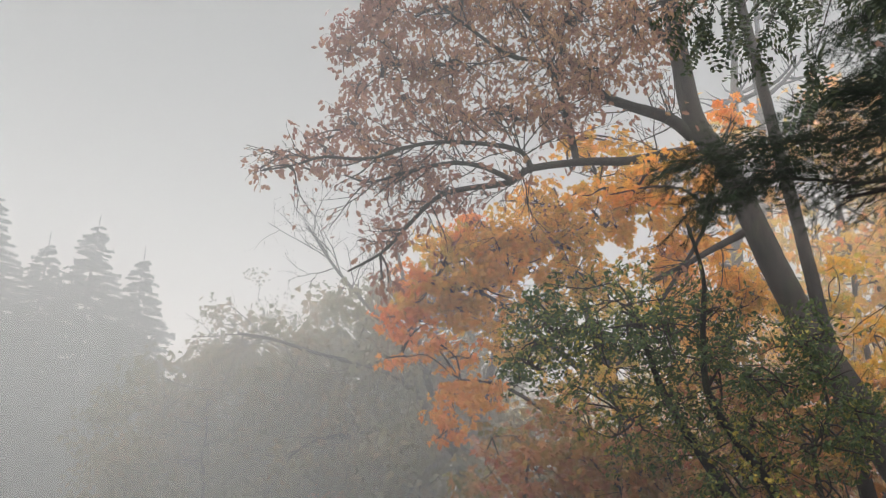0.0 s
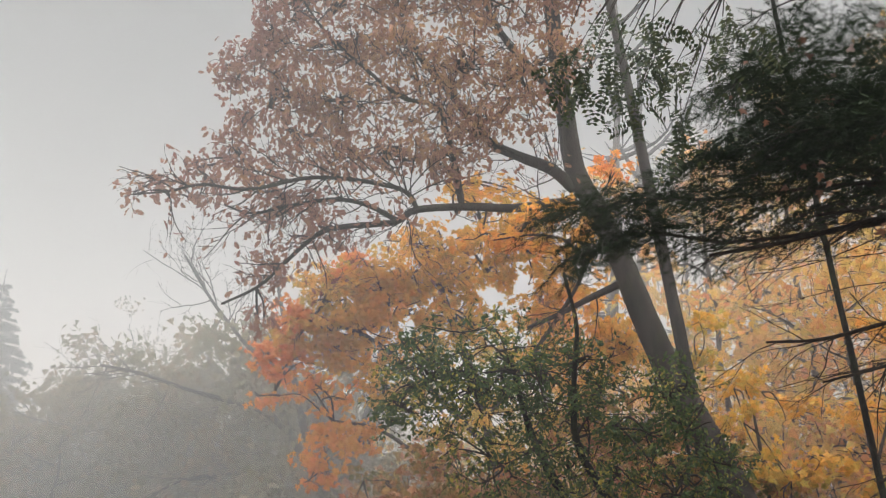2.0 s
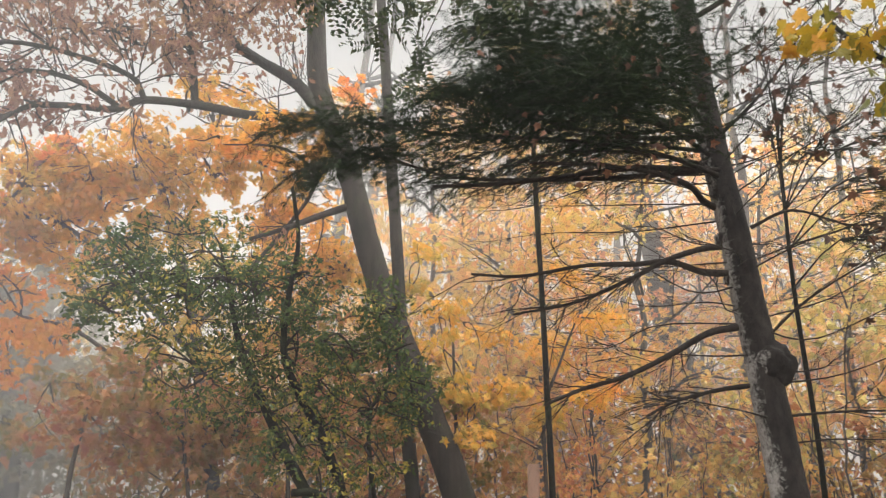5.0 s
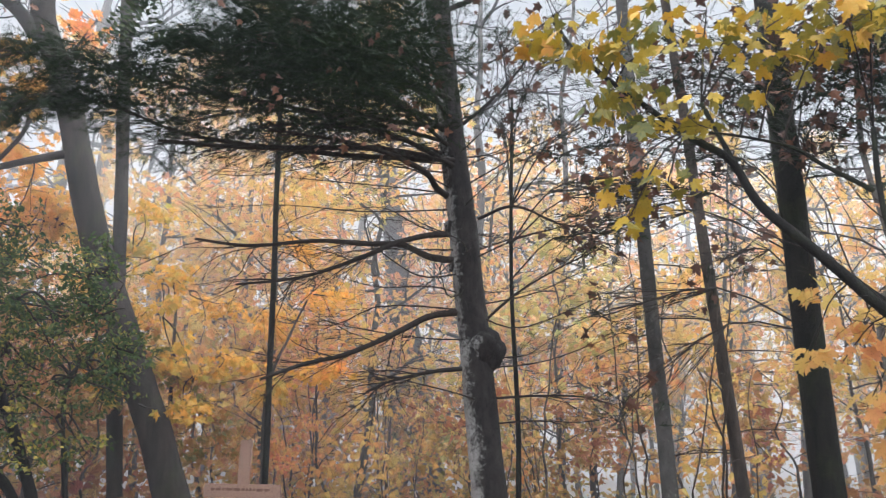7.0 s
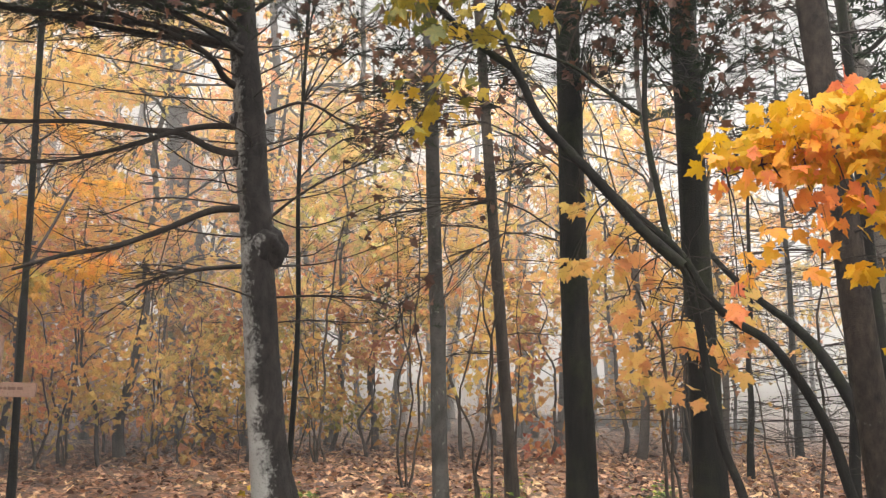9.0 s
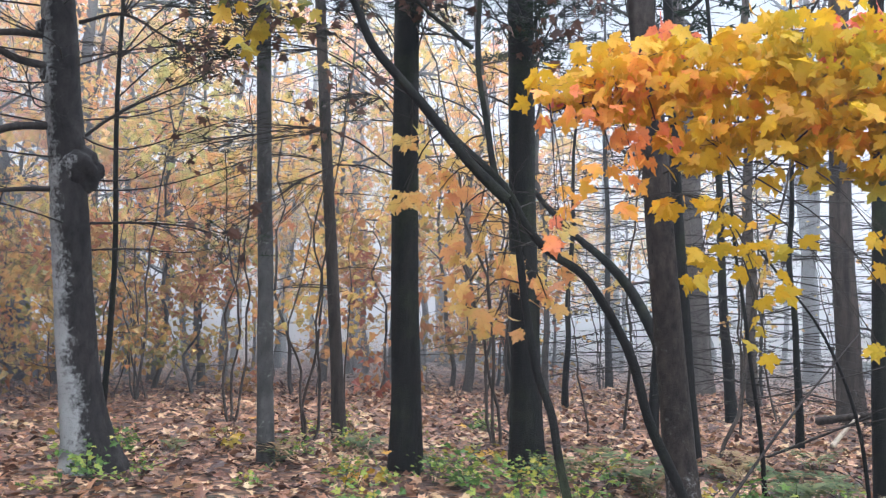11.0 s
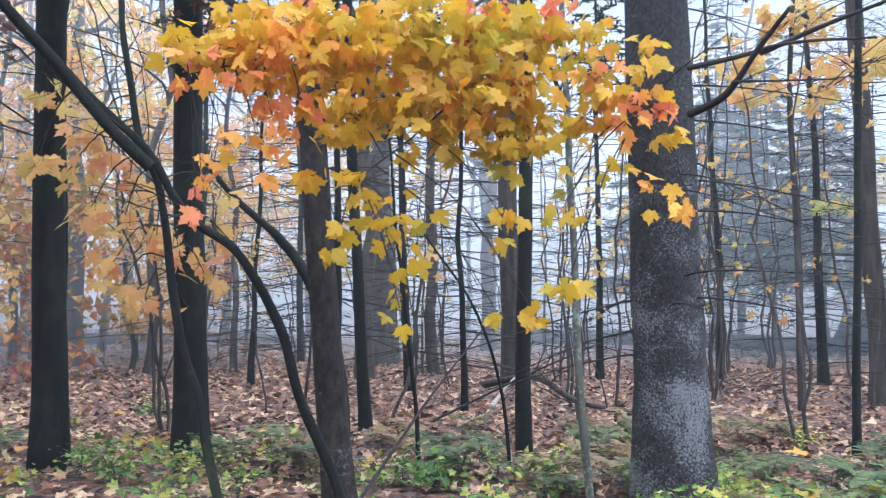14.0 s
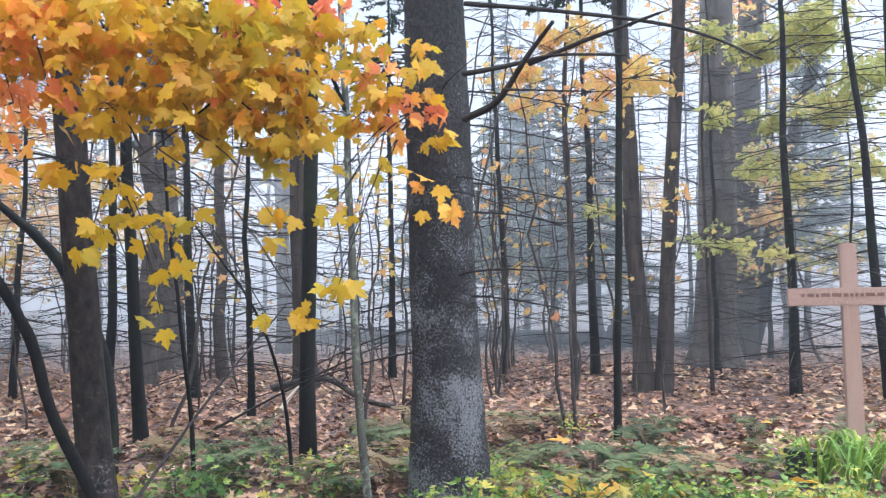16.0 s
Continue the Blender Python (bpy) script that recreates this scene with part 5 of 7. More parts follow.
    clumps = [(-0.66, 8.96, 8.22, 0.63, 0.40), (0.04, 8.99, 8.57, 0.73, 0.40), (0.78, 8.97, 8.61, 0.81, 0.48), (1.53, 8.88, 8.69, 0.81, 0.49), (2.28, 8.72, 8.63, 0.73, 0.48), (-0.31, 8.98, 9.14, 0.67, 0.42), (0.42, 8.99, 9.51, 0.76, 0.51), (1.34, 8.90, 9.65, 0.77, 0.51), (2.12, 8.76, 9.59, 0.68, 0.51), (-0.97, 8.93, 7.87, 0.39, 0.31), (2.85, 8.55, 7.62, 0.46, 0.46), (3.08, 8.48, 8.69, 0.49, 0.49), (-1.60, 8.83, 5.78, 0.35, 0.20), (-1.28, 8.89, 6.13, 0.35, 0.25), (-1.07, 8.92, 6.53, 0.36, 0.29), (-1.34, 8.88, 7.09, 0.30, 0.37), (-0.86, 8.94, 7.56, 0.46, 0.31), (-0.17, 8.99, 7.64, 0.61, 0.38), (0.39, 8.99, 7.83, 0.62, 0.39), (1.31, 8.91, 6.82, 0.66, 0.44), (1.88, 8.81, 6.61, 0.51, 0.36), (-1.10, 8.91, 7.32, 0.45, 0.38), (-0.53, 8.97, 6.97, 0.67, 0.52), (0.17, 8.99, 6.86, 0.81, 0.51), (0.84, 8.96, 7.54, 0.91, 0.53), (1.71, 8.85, 7.62, 0.84, 0.54), (2.36, 8.70, 7.12, 0.60, 0.60), (-0.45, 8.98, 6.19, 0.64, 0.36), (-0.99, 8.93, 5.86, 0.42, 0.28), (-1.43, 8.86, 5.47, 0.34, 0.21), (-1.77, 8.79, 5.39, 0.17, 0.17), (-2.00, 8.74, 5.40, 0.17, 0.14), (-2.20, 8.69, 5.27, 0.07, 0.07), (0.50, 8.98, 6.18, 0.78, 0.36), (1.33, 8.91, 6.18, 0.64, 0.36), (-0.68, 8.96, 5.40, 0.48, 0.21), (-0.14, 8.99, 5.12, 0.48, 0.27), (-0.65, 8.96, 4.56, 0.33, 0.27), (-0.70, 8.96, 3.95, 0.23, 0.20), (-0.37, 8.98, 5.45, 0.48, 0.21)]
    s = Soup()
    grown = leafy_twigs(s, clumps, lines, rng, 1550, 6, 0.4, 0.006, 0.05)
    part("twigwork", s, BARK_TWIG, t, kind="stuff")
    tp = np.array([q for q, _ in tips])
    tp = tp[rng.random(len(tp)) < 0.35]
    pos = np.vstack([tp + rng.normal(size=tp.shape) * 0.05, grown])
    tip, nrm = hang(rng, len(pos), 0.8, 0.3)
    s = Soup()
    scatter(s, OAKISH, pos, tip, nrm, rng.uniform(0.06, 0.115, len(pos)))
    part("crown", s, OAK_LEAF, t, "rust-brown lobed oak leaves", False, "stuff")
    s = Soup()
    ln = limb(s, [(4.75, 8.9, -0.1)] + [(4.63, 8.95, 0.76), (4.60, 8.96, 1.06), (4.44, 9.04, 2.58), (4.33, 9.09, 4.01), (4.21, 9.14, 5.30), (4.12, 9.18, 6.36), (4.00, 9.23, 7.64), (3.87, 9.29, 9.00), (3.75, 9.33, 10.26), (3.59, 9.40, 12.01)], 0.095, 0.055, 14, 60)
    t2 = thing("slender_trunk", (4.75, 8.9, 0), "slender straight dark trunk behind the oak", "tree")
    part("trunk", s, BARK_OAK, t2)


oak()


def clump_tree(name, label, base, stems, clumps, leaf_mat, density, shape, size, seed, bark=BARK_BROWN, fine=6, twig=0.012, down=0.55, more=None):
    """A tree or shrub with given stems and a crown of leaf clumps."""
    rng = np.random.default_rng(seed)
    t = thing(name, base, label, "shrub" if "shrub" in name else "tree")
    lines = []
    for pts, r0, r1 in stems:
        s = Soup()
        lines.append(limb(s, pts, r0, r1, 10))
        part("stem", s, bark, t)
    s = Soup()
    pos = leafy_twigs(s, clumps, lines, rng, density, fine, 0.35, twig * 0.45, size * 0.55, 0.6)
    part("twigwork", s, BARK_TWIG, t, kind="stuff")
    tip, nrm = hang(rng, len(pos), down)
    s = Soup()
    scatter(s, shape, pos, tip, nrm, size * rng.uniform(0.65, 1.25, len(pos)))
    part("crown", s, leaf_mat, t, "", False, "stuff")
    if more:
        s = Soup()
        pos = leafy_twigs(s, more[0], lines, rng, density, fine, 0.35, twig * 0.45, size * 0.55, 0.6)
        part("twigwork", s, BARK_TWIG, t, kind="stuff")
        tip, nrm = hang(rng, len(pos), down)
        s = Soup()
        scatter(s, shape, pos, tip, nrm, size * rng.uniform(0.65, 1.25, len(pos)))
        part("crown", s, more[1], t, "", False, "stuff")
    return t


clump_tree("green_shrub", "tall dark green shrub with several crooked stems", (2.9, 6.9, 0),
           [([(3.1, 6.85, -0.1)] + [(2.81, 6.91, 0.75), (2.65, 6.97, 1.10), (2.39, 7.06, 1.56), (2.17, 7.12, 1.98), (2.00, 7.17, 2.31), (1.87, 7.20, 2.69), (1.77, 7.22, 3.14)], 0.07, 0.02), ([(3.2, 6.9, -0.1)] + [(3.06, 6.92, 0.74), (2.75, 6.97, 1.57), (2.47, 7.00, 2.04), (2.28, 6.99, 2.41), (2.26, 6.92, 2.90), (2.29, 6.85, 3.41), (2.18, 6.81, 3.91)], 0.055, 0.015), ([(3.15, 6.8, -0.1)] + [(2.94, 6.86, 0.75), (2.65, 6.81, 1.20), (2.37, 6.75, 1.24)], 0.05, 0.03), ([(3.5, 7.0, -0.1), (3.23, 7.24, 1.78), (3.47, 7.34, 2.30), (3.44, 7.47, 2.81), (3.31, 7.53, 3.21)], 0.025, 0.006)],
           [(x, y, z, a * 1.25, b * 1.25) for x, y, z, a, b in [(1.64, 7.22, 3.36, 0.70, 0.32), (0.91, 7.34, 3.17, 0.48, 0.32), (2.00, 7.13, 2.92, 0.64, 0.37), (1.40, 7.27, 2.73, 0.63, 0.32), (0.74, 7.36, 2.69, 0.37, 0.26), (2.34, 7.02, 3.10, 0.43, 0.32), (2.51, 6.96, 2.49, 0.37, 0.32), (1.91, 7.15, 2.32, 0.47, 0.26), (2.97, 6.78, 2.85, 0.32, 0.27), (1.16, 7.31, 3.00, 0.48, 0.27), (3.09, 6.72, 2.55, 0.26, 0.26), (2.73, 6.88, 1.82, 0.31, 0.26), (2.60, 6.93, 2.10, 0.31, 0.26), (2.26, 7.05, 2.70, 0.48, 0.26), (2.76, 6.87, 2.43, 0.42, 0.26), (2.24, 7.05, 1.92, 0.47, 0.26), (3.18, 6.68, 1.95, 0.36, 0.31), (3.43, 6.56, 2.20, 0.26, 0.31), (1.65, 7.21, 1.98, 0.47, 0.26), (2.43, 6.99, 1.65, 0.47, 0.21), (1.39, 7.27, 2.43, 0.42, 0.21)] + [(3.11, 6.68, 1.49, 0.30, 0.25), (2.73, 6.84, 1.34, 0.35, 0.20), (2.23, 7.00, 1.55, 0.25, 0.30), (2.02, 7.06, 2.30, 0.31, 0.26), (1.59, 7.16, 2.95, 0.57, 0.36), (1.02, 7.25, 2.92, 0.52, 0.26), (0.81, 7.27, 2.66, 0.31, 0.21), (3.16, 6.66, 2.93, 0.21, 0.21), (3.35, 6.57, 2.02, 0.18, 0.30), (3.23, 6.62, 2.52, 0.18, 0.26)] + [(3.38, 7.50, 3.09, 0.20, 0.25), (3.51, 7.44, 2.75, 0.22, 0.22), (3.71, 7.34, 2.39, 0.25, 0.18), (2.97, 7.34, 2.60, 0.30, 0.25), (3.01, 7.33, 2.18, 0.35, 0.25), (2.40, 7.33, 2.15, 0.35, 0.25), (3.60, 7.28, 2.04, 0.20, 0.30), (2.78, 7.42, 2.98, 0.25, 0.20)]], GREEN_LEAF, 2600, OVAL, 0.05, 91, BARK_DARK, 14, 0.011)
clump_tree("orange_maple_tree", "maple with a hanging crown turning orange and red", (3.0, 10.6, 0),
           [([(3.0, 10.8, -0.1), (2.6, 10.7, 1.5), (2.2, 10.6, 3.2), (1.7, 10.5, 4.6), (1.3, 10.5, 5.6)], 0.11, 0.03), ([(2.3, 10.6, 2.8), (1.4, 10.5, 3.6), (0.6, 10.4, 4.2), (-0.2, 10.4, 4.4)], 0.05, 0.015), ([(2.5, 10.6, 2.0), (1.6, 10.4, 2.5), (0.8, 10.4, 3.0), (0.2, 10.4, 3.1)], 0.04, 0.012), ([(2.2, 10.6, 3.2), (2.99, 8.91, 4.55), (2.82, 8.44, 4.85), (2.39, 8.26, 4.91), (1.85, 8.40, 4.86)], 0.03, 0.008)],
           [(-0.37, 10.39, 4.40, 0.53, 0.34), (-0.50, 10.39, 3.81, 0.49, 0.34), (0.02, 10.40, 3.44, 0.63, 0.26), (-0.64, 10.38, 3.32, 0.26, 0.13), (0.10, 10.40, 2.75, 0.52, 0.37), (0.03, 10.40, 2.43, 0.29, 0.22), (3.80, 9.68, 6.62, 0.37, 0.25), (0.61, 10.38, 2.90, 0.30, 0.37), (-0.73, 10.37, 3.92, 0.23, 0.23), (0.32, 10.40, 5.22, 0.47, 0.27)], FAR_ORANGE, 1800, MAPLE_SMALL, 0.085, 92, BARK_BROWN, 10, 0.014, more=([(2.39, 10.12, 5.76, 0.87, 0.36), (1.48, 10.29, 5.53, 0.87, 0.35), (0.85, 10.37, 4.56, 1.07, 0.38), (0.47, 10.39, 3.90, 0.75, 0.34), (1.61, 10.27, 4.98, 1.01, 0.35), (1.96, 10.21, 4.45, 0.91, 0.34), (1.29, 10.32, 4.16, 0.83, 0.34), (2.80, 10.02, 5.31, 0.63, 0.31), (0.24, 10.40, 4.65, 0.69, 0.34), (3.46, 9.81, 5.84, 0.48, 0.32), (3.24, 9.88, 4.82, 0.62, 0.46), (3.82, 9.67, 4.08, 0.53, 0.45), (0.63, 10.38, 5.05, 0.70, 0.31), (0.09, 10.40, 4.09, 0.53, 0.30), (0.83, 10.37, 3.48, 0.45, 0.30), (1.90, 10.23, 6.32, 0.49, 0.24), (2.64, 10.06, 6.11, 0.48, 0.24), (-0.07, 10.40, 4.89, 0.62, 0.31), (-0.21, 10.40, 4.25, 0.61, 0.38), (0.39, 10.39, 4.33, 0.84, 0.38), (1.09, 10.34, 5.04, 0.93, 0.35), (2.08, 10.19, 5.33, 0.94, 0.35), (2.88, 9.99, 4.55, 0.69, 0.38), (2.96, 9.97, 3.86, 0.60, 0.38), (3.55, 9.77, 3.96, 0.45, 0.45), (2.29, 8.29, 5.13, 0.30, 0.14), (2.65, 8.18, 5.22, 0.30, 0.16), (2.10, 8.34, 4.91, 0.35, 0.16), (2.47, 8.24, 4.76, 0.30, 0.16), (1.75, 8.52, 4.91, 0.30, 0.12), (2.84, 8.12, 4.85, 0.25, 0.20), (2.17, 9.04, 5.86, 0.30, 0.12), (1.63, 9.16, 5.91, 0.30, 0.12)], AMBER_LEAF))
clump_tree("russet_shrub", "tangled russet-brown shrub under the trees", (2.2, 9.0, 0),
           [([(2.2, 9.0, -0.1), (2.1, 9.1, 0.8), (1.9, 9.2, 1.9)], 0.04, 0.015), ([(3.2, 9.4, -0.1), (3.2, 9.4, 1.2), (3.1, 9.5, 2.4)], 0.04, 0.015), ([(4.4, 9.8, -0.1), (4.4, 9.8, 1.4), (4.2, 9.7, 2.6)], 0.04, 0.015), ([(1.0, 9.6, -0.1), (0.9, 9.6, 1.2), (1.0, 9.6, 2.2)], 0.04, 0.015)],
           [(x, y, z, a * 1.5, b * 1.4) for x, y, z, a, b in [(1.77, 9.44, 2.12, 0.74, 0.41), (2.48, 9.27, 1.93, 0.61, 0.40), (1.07, 9.54, 1.94, 0.54, 0.34), (3.21, 9.05, 3.04, 0.55, 0.34), (3.82, 8.81, 2.09, 0.54, 0.41), (3.51, 8.93, 2.70, 0.48, 0.41), (4.17, 8.65, 2.55, 0.41, 0.41), (2.11, 9.37, 1.69, 0.81, 0.34), (1.41, 9.50, 2.51, 0.41, 0.27)] + [(1.92, 9.94, 1.87, 0.42, 0.25), (2.34, 9.86, 2.28, 0.35, 0.21), (2.88, 9.73, 1.16, 0.42, 0.28), (5.18, 8.77, 2.34, 0.49, 0.28), (5.44, 8.61, 1.61, 0.49, 0.35)]], RUSSET, 900, MAPLE_SMALL, 0.09, 96, BARK_BROWN, 14, 0.008)
clump_tree("ochre_maple_bush", "maple bush with ochre and orange leaves behind the oak", (5.28, 8.87, 0),
           [([(5.28, 8.87, -0.1), (5.18, 8.97, 1.6), (5.08, 8.97, 3.2)], 0.045, 0.015), ([(3.75, 9.40, -0.1), (3.85, 9.40, 1.7), (3.75, 9.50, 3.4)], 0.04, 0.015), ([(6.38, 8.60, -0.1), (6.28, 8.70, 2.07), (6.60, 8.72, 3.01), (6.94, 8.70, 3.73)], 0.03, 0.01)],
           [(4.65, 8.99, 4.22, 0.35, 0.20), (4.91, 8.86, 3.49, 0.40, 0.25), (4.91, 8.40, 2.37, 0.45, 0.30), (5.59, 8.45, 2.46, 0.50, 0.25), (4.74, 8.50, 2.94, 0.35, 0.20), (3.55, 9.47, 4.11, 0.40, 0.25), (6.34, 8.53, 2.25, 0.50, 0.25), (6.74, 8.22, 2.49, 0.50, 0.25), (5.59, 9.04, 3.21, 0.50, 0.20), (3.34, 9.55, 3.53, 0.35, 0.20), (6.52, 9.02, 3.19, 0.50, 0.20), (7.08, 8.59, 3.57, 0.50, 0.25), (4.18, 8.78, 2.07, 0.30, 0.20), (4.88, 8.19, 1.93, 0.50, 0.20), (6.73, 8.87, 4.20, 0.40, 0.15), (2.76, 9.32, 3.03, 0.35, 0.20), (2.24, 9.45, 2.63, 0.35, 0.20), (1.88, 9.73, 3.05, 0.30, 0.15), (1.22, 10.53, 3.60, 0.50, 0.25), (1.64, 10.47, 2.99, 0.50, 0.25), (2.31, 10.76, 3.43, 0.50, 0.25), (2.68, 10.26, 2.97, 0.50, 0.25), (3.45, 10.44, 3.68, 0.50, 0.25), (3.65, 9.95, 2.93, 0.45, 0.30), (2.51, 11.12, 4.31, 0.50, 0.25), (3.27, 10.92, 4.43, 0.50, 0.25), (4.31, 9.90, 3.42, 0.40, 0.25), (4.84, 9.65, 3.94, 0.45, 0.25), (4.76, 9.47, 3.07, 0.45, 0.30), (4.29, 9.48, 2.54, 0.40, 0.25)], AMBER_LEAF, 1100, MAPLE_SMALL, 0.095, 97, BARK_BROWN, 8, 0.009, more=([(0.85, 10.77, 2.44, 0.50, 0.25), (1.37, 10.31, 2.26, 0.55, 0.30), (2.01, 10.00, 2.17, 0.55, 0.30), (2.66, 9.85, 2.23, 0.50, 0.30), (1.46, 10.09, 1.71, 0.60, 0.30), (2.20, 9.76, 1.71, 0.60, 0.30), (2.94, 9.56, 1.83, 0.50, 0.30), (3.55, 9.56, 2.15, 0.50, 0.30), (3.61, 9.33, 1.71, 0.50, 0.30), (0.68, 10.58, 1.79, 0.55, 0.25), (3.41, 9.82, 2.44, 0.40, 0.20), (0.26, 11.00, 1.81, 0.50, 0.20)], RUSSET))
clump_tree("pink_maple_tree", "thin maple with faded pink-orange leaves", (9.6, -5.0, 0),
           [([(9.6, -5.0, -0.1), (9.5, -4.95, 2.0), (9.3, -4.8, 3.6), (9.1, -4.8, 5.0)], 0.05, 0.02)], [(9.07, -4.72, 4.38, 0.63, 0.28), (8.76, -5.27, 3.79, 0.69, 0.24), (9.22, -4.40, 3.58, 0.55, 0.21), (8.48, -5.70, 3.68, 0.34, 0.17), (9.30, -4.23, 4.00, 0.42, 0.28), (8.96, -4.93, 3.41, 0.41, 0.14)], PEACH_LEAF, 900, MAPLE_SMALL, 0.11, 93, BARK_BROWN, 8, 0.008)
clump_tree("pale_sapling_tree", "thin sapling with pale yellow-green leaves", (9.6, -7.0, 0),
           [([(9.6, -7.0, -0.1), (9.55, -6.95, 1.6), (9.5, -6.9, 3.2), (9.4, -6.9, 4.6)], 0.03, 0.012)], [(9.31, -7.11, 1.90, 0.62, 0.11), (9.51, -6.84, 2.02, 0.31, 0.09), (8.93, -7.58, 1.80, 0.31, 0.08), (9.40, -7.00, 3.65, 0.32, 0.16), (10.21, -5.75, 2.45, 0.39, 0.12), (10.24, -9.10, 5.10, 0.86, 0.43), (9.86, -9.51, 3.99, 0.65, 0.42), (10.61, -8.69, 3.17, 0.46, 0.23), (10.20, -9.15, 2.95, 0.46, 0.18), (10.21, -7.57, 5.03, 0.44, 0.27), (9.97, -9.39, 5.29, 0.76, 0.38), (9.53, -9.83, 4.43, 0.56, 0.47), (10.61, -8.68, 5.00, 0.48, 0.29), (9.57, -9.79, 3.04, 0.46, 0.23), (10.48, -8.83, 3.93, 0.47, 0.23)], PALE_GREEN, 1500, MAPLE_SMALL, 0.1, 94, BARK_BROWN, 8, 0.006)


def locust():
    """Feathery compound leaves that hang from a branch overhead."""
    rng = np.random.default_rng(95)
    t = thing("locust_tree", (-3.5, 0.5, 0.0), "locust tree with a long bough of hanging feathery leaves", "tree")
    s = Soup()
    limb(s, [(-3.5, 0.5, -0.1), (-3.45, 0.6, 2.5), (-3.2, 1.2, 5.0), (-2.6, 2.0, 6.6)], 0.1, 0.05, 12)
    part("trunk", s, BARK_BROWN, t)
    s = Soup()
    ln = limb(s, [(-2.6, 2.0, 6.6), (-1.2, 2.8, 6.2), (0.3, 3.4, 5.3), (1.3, 3.5, 4.55), (2.0, 3.2, 4.15)], 0.03, 0.006, 8)
    part("bough", s, BARK_TWIG, t)
    clumps = [(1.29, 3.49, 3.82, 0.12, 0.15), (1.52, 3.40, 3.98, 0.16, 0.09), (1.62, 3.35, 3.86, 0.12, 0.19), (1.73, 3.30, 3.60, 0.09, 0.21), (1.95, 3.18, 3.90, 0.16, 0.09), (1.38, 3.45, 4.03, 0.16, 0.06), (1.82, 3.25, 3.79, 0.09, 0.12), (1.41, 3.55, 3.92, 0.12, 0.12), (1.58, 3.48, 4.01, 0.14, 0.10), (1.69, 3.32, 3.74, 0.10, 0.14), (1.75, 3.29, 3.50, 0.08, 0.14), (1.69, 3.43, 4.03, 0.14, 0.08), (1.35, 3.57, 3.75, 0.08, 0.10), (1.73, 3.30, 3.36, 0.05, 0.08), (1.95, 3.18, 3.90, 0.12, 0.08), (1.52, 3.51, 3.77, 0.08, 0.12), (1.26, 3.61, 3.97, 0.10, 0.10), (1.62, 3.46, 3.62, 0.06, 0.14)]
    stalks, leaves = Soup(), Soup()
    for x, y, z, rh, rv in clumps:
        a = ln[np.argmin(np.linalg.norm(ln - np.array((x, y, z)), axis=1))]
        tube(stalks, curve([a, (np.array((x, y, z + rv)) + a) / 2, (x, y, z + rv * 0.6)], 6), np.linspace(0.005, 0.002, 6), 4)
        for _ in range(4):
            p = np.array((x, y, z)) + in_ball(rng, 1)[0] * (rh, rh, rv)
            d = unit(rng.normal(size=3) * (0.5, 0.5, 0.2) - UP * 0.9)
            side = unit(np.cross(d, rng.normal(size=3)))
            q = curve([p, p + d * 0.13 + side * 0.02, p + d * 0.26 - UP * 0.03], 14)
            tube(stalks, q, np.linspace(0.0016, 0.0008, 14), 3, cap=False)
            for sg in (-1, 1):
                scatter(leaves, OVAL, q[1:], np.tile(side * sg + d * 0.35, (13, 1)) + rng.normal(size=(13, 3)) * 0.2, np.tile(np.cross(d, side), (13, 1)) + rng.normal(size=(13, 3)) * 0.3, rng.uniform(0.03, 0.042, 13))
    part("stalkwork", stalks, BARK_TWIG, t, kind="stuff")
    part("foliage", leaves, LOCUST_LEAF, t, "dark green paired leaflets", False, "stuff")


locust()


# ---- wooden crosses ----
def box(bm, cx, cy, cz, sx, sy, sz):
    r = bmesh.ops.create_cube(bm, size=1)
    for v in r["verts"]:
        v.co = Vector((cx + v.co.x * sx, cy + v.co.y * sy, cz + v.co.z * sz))


def board(name, size, centre, mat, parent, bevel=0.006):
    bm = bmesh.new()
    box(bm, *centre, *size)
    bmesh.ops.bevel(bm, geom=bm.edges[:], offset=bevel, segments=2, affect="EDGES")
    me = bpy.data.meshes.new(name)
    bm.to_mesh(me)
    bm.free()
    me.materials.append(mat)
    ob = new(name, me)
    ob.parent = parent
    return ob


def wooden_cross(label, x, y, turn, height, arm_z, arm, lean=0.0):
    t = thing("wooden_cross", (x, y, 0), label, "cross", "wooden crosses at the wood's edge")
    t.rotation_euler = (radians(lean), 0, radians(turn))
    board("post", (0.105, 0.085, height + 0.3), (0, 0, height / 2 - 0.15), CEDAR, t)
    a = board("crossbar", (arm, 0.075, 0.125), (0, -0.012, arm_z), CEDAR, t)
    rng = random.Random(4)
    x0 = -arm * 0.4
    while x0 < arm * 0.36:   # lettering too worn to read
        w = rng.choice((0.02, 0.03, 0.045, 0.06))
        board("lettering", (w, 0.004, 0.024), (x0 + w / 2, -0.052, arm_z + 0.012), BURNT, a, 0.0008)
        x0 += w + 0.012
    return t


wooden_cross("brown cedar cross with worn lettering, standing behind long grass", 5.08, -4.80, 235, 1.57, 1.2, 0.8)
wooden_cross("brown cedar cross with worn lettering, standing before the oak", 4.80, 6.80, 316, 1.55, 1.09, 0.7)


# ---- the wood behind ----
def polar(angle, dist):
    """A place by its bearing from the walk (degrees from +x) and its distance."""
    x, y = 0.6 + dist * math.cos(radians(angle)), dist * math.sin(radians(angle))
    return x, y, ground_height(x, y) - 0.03


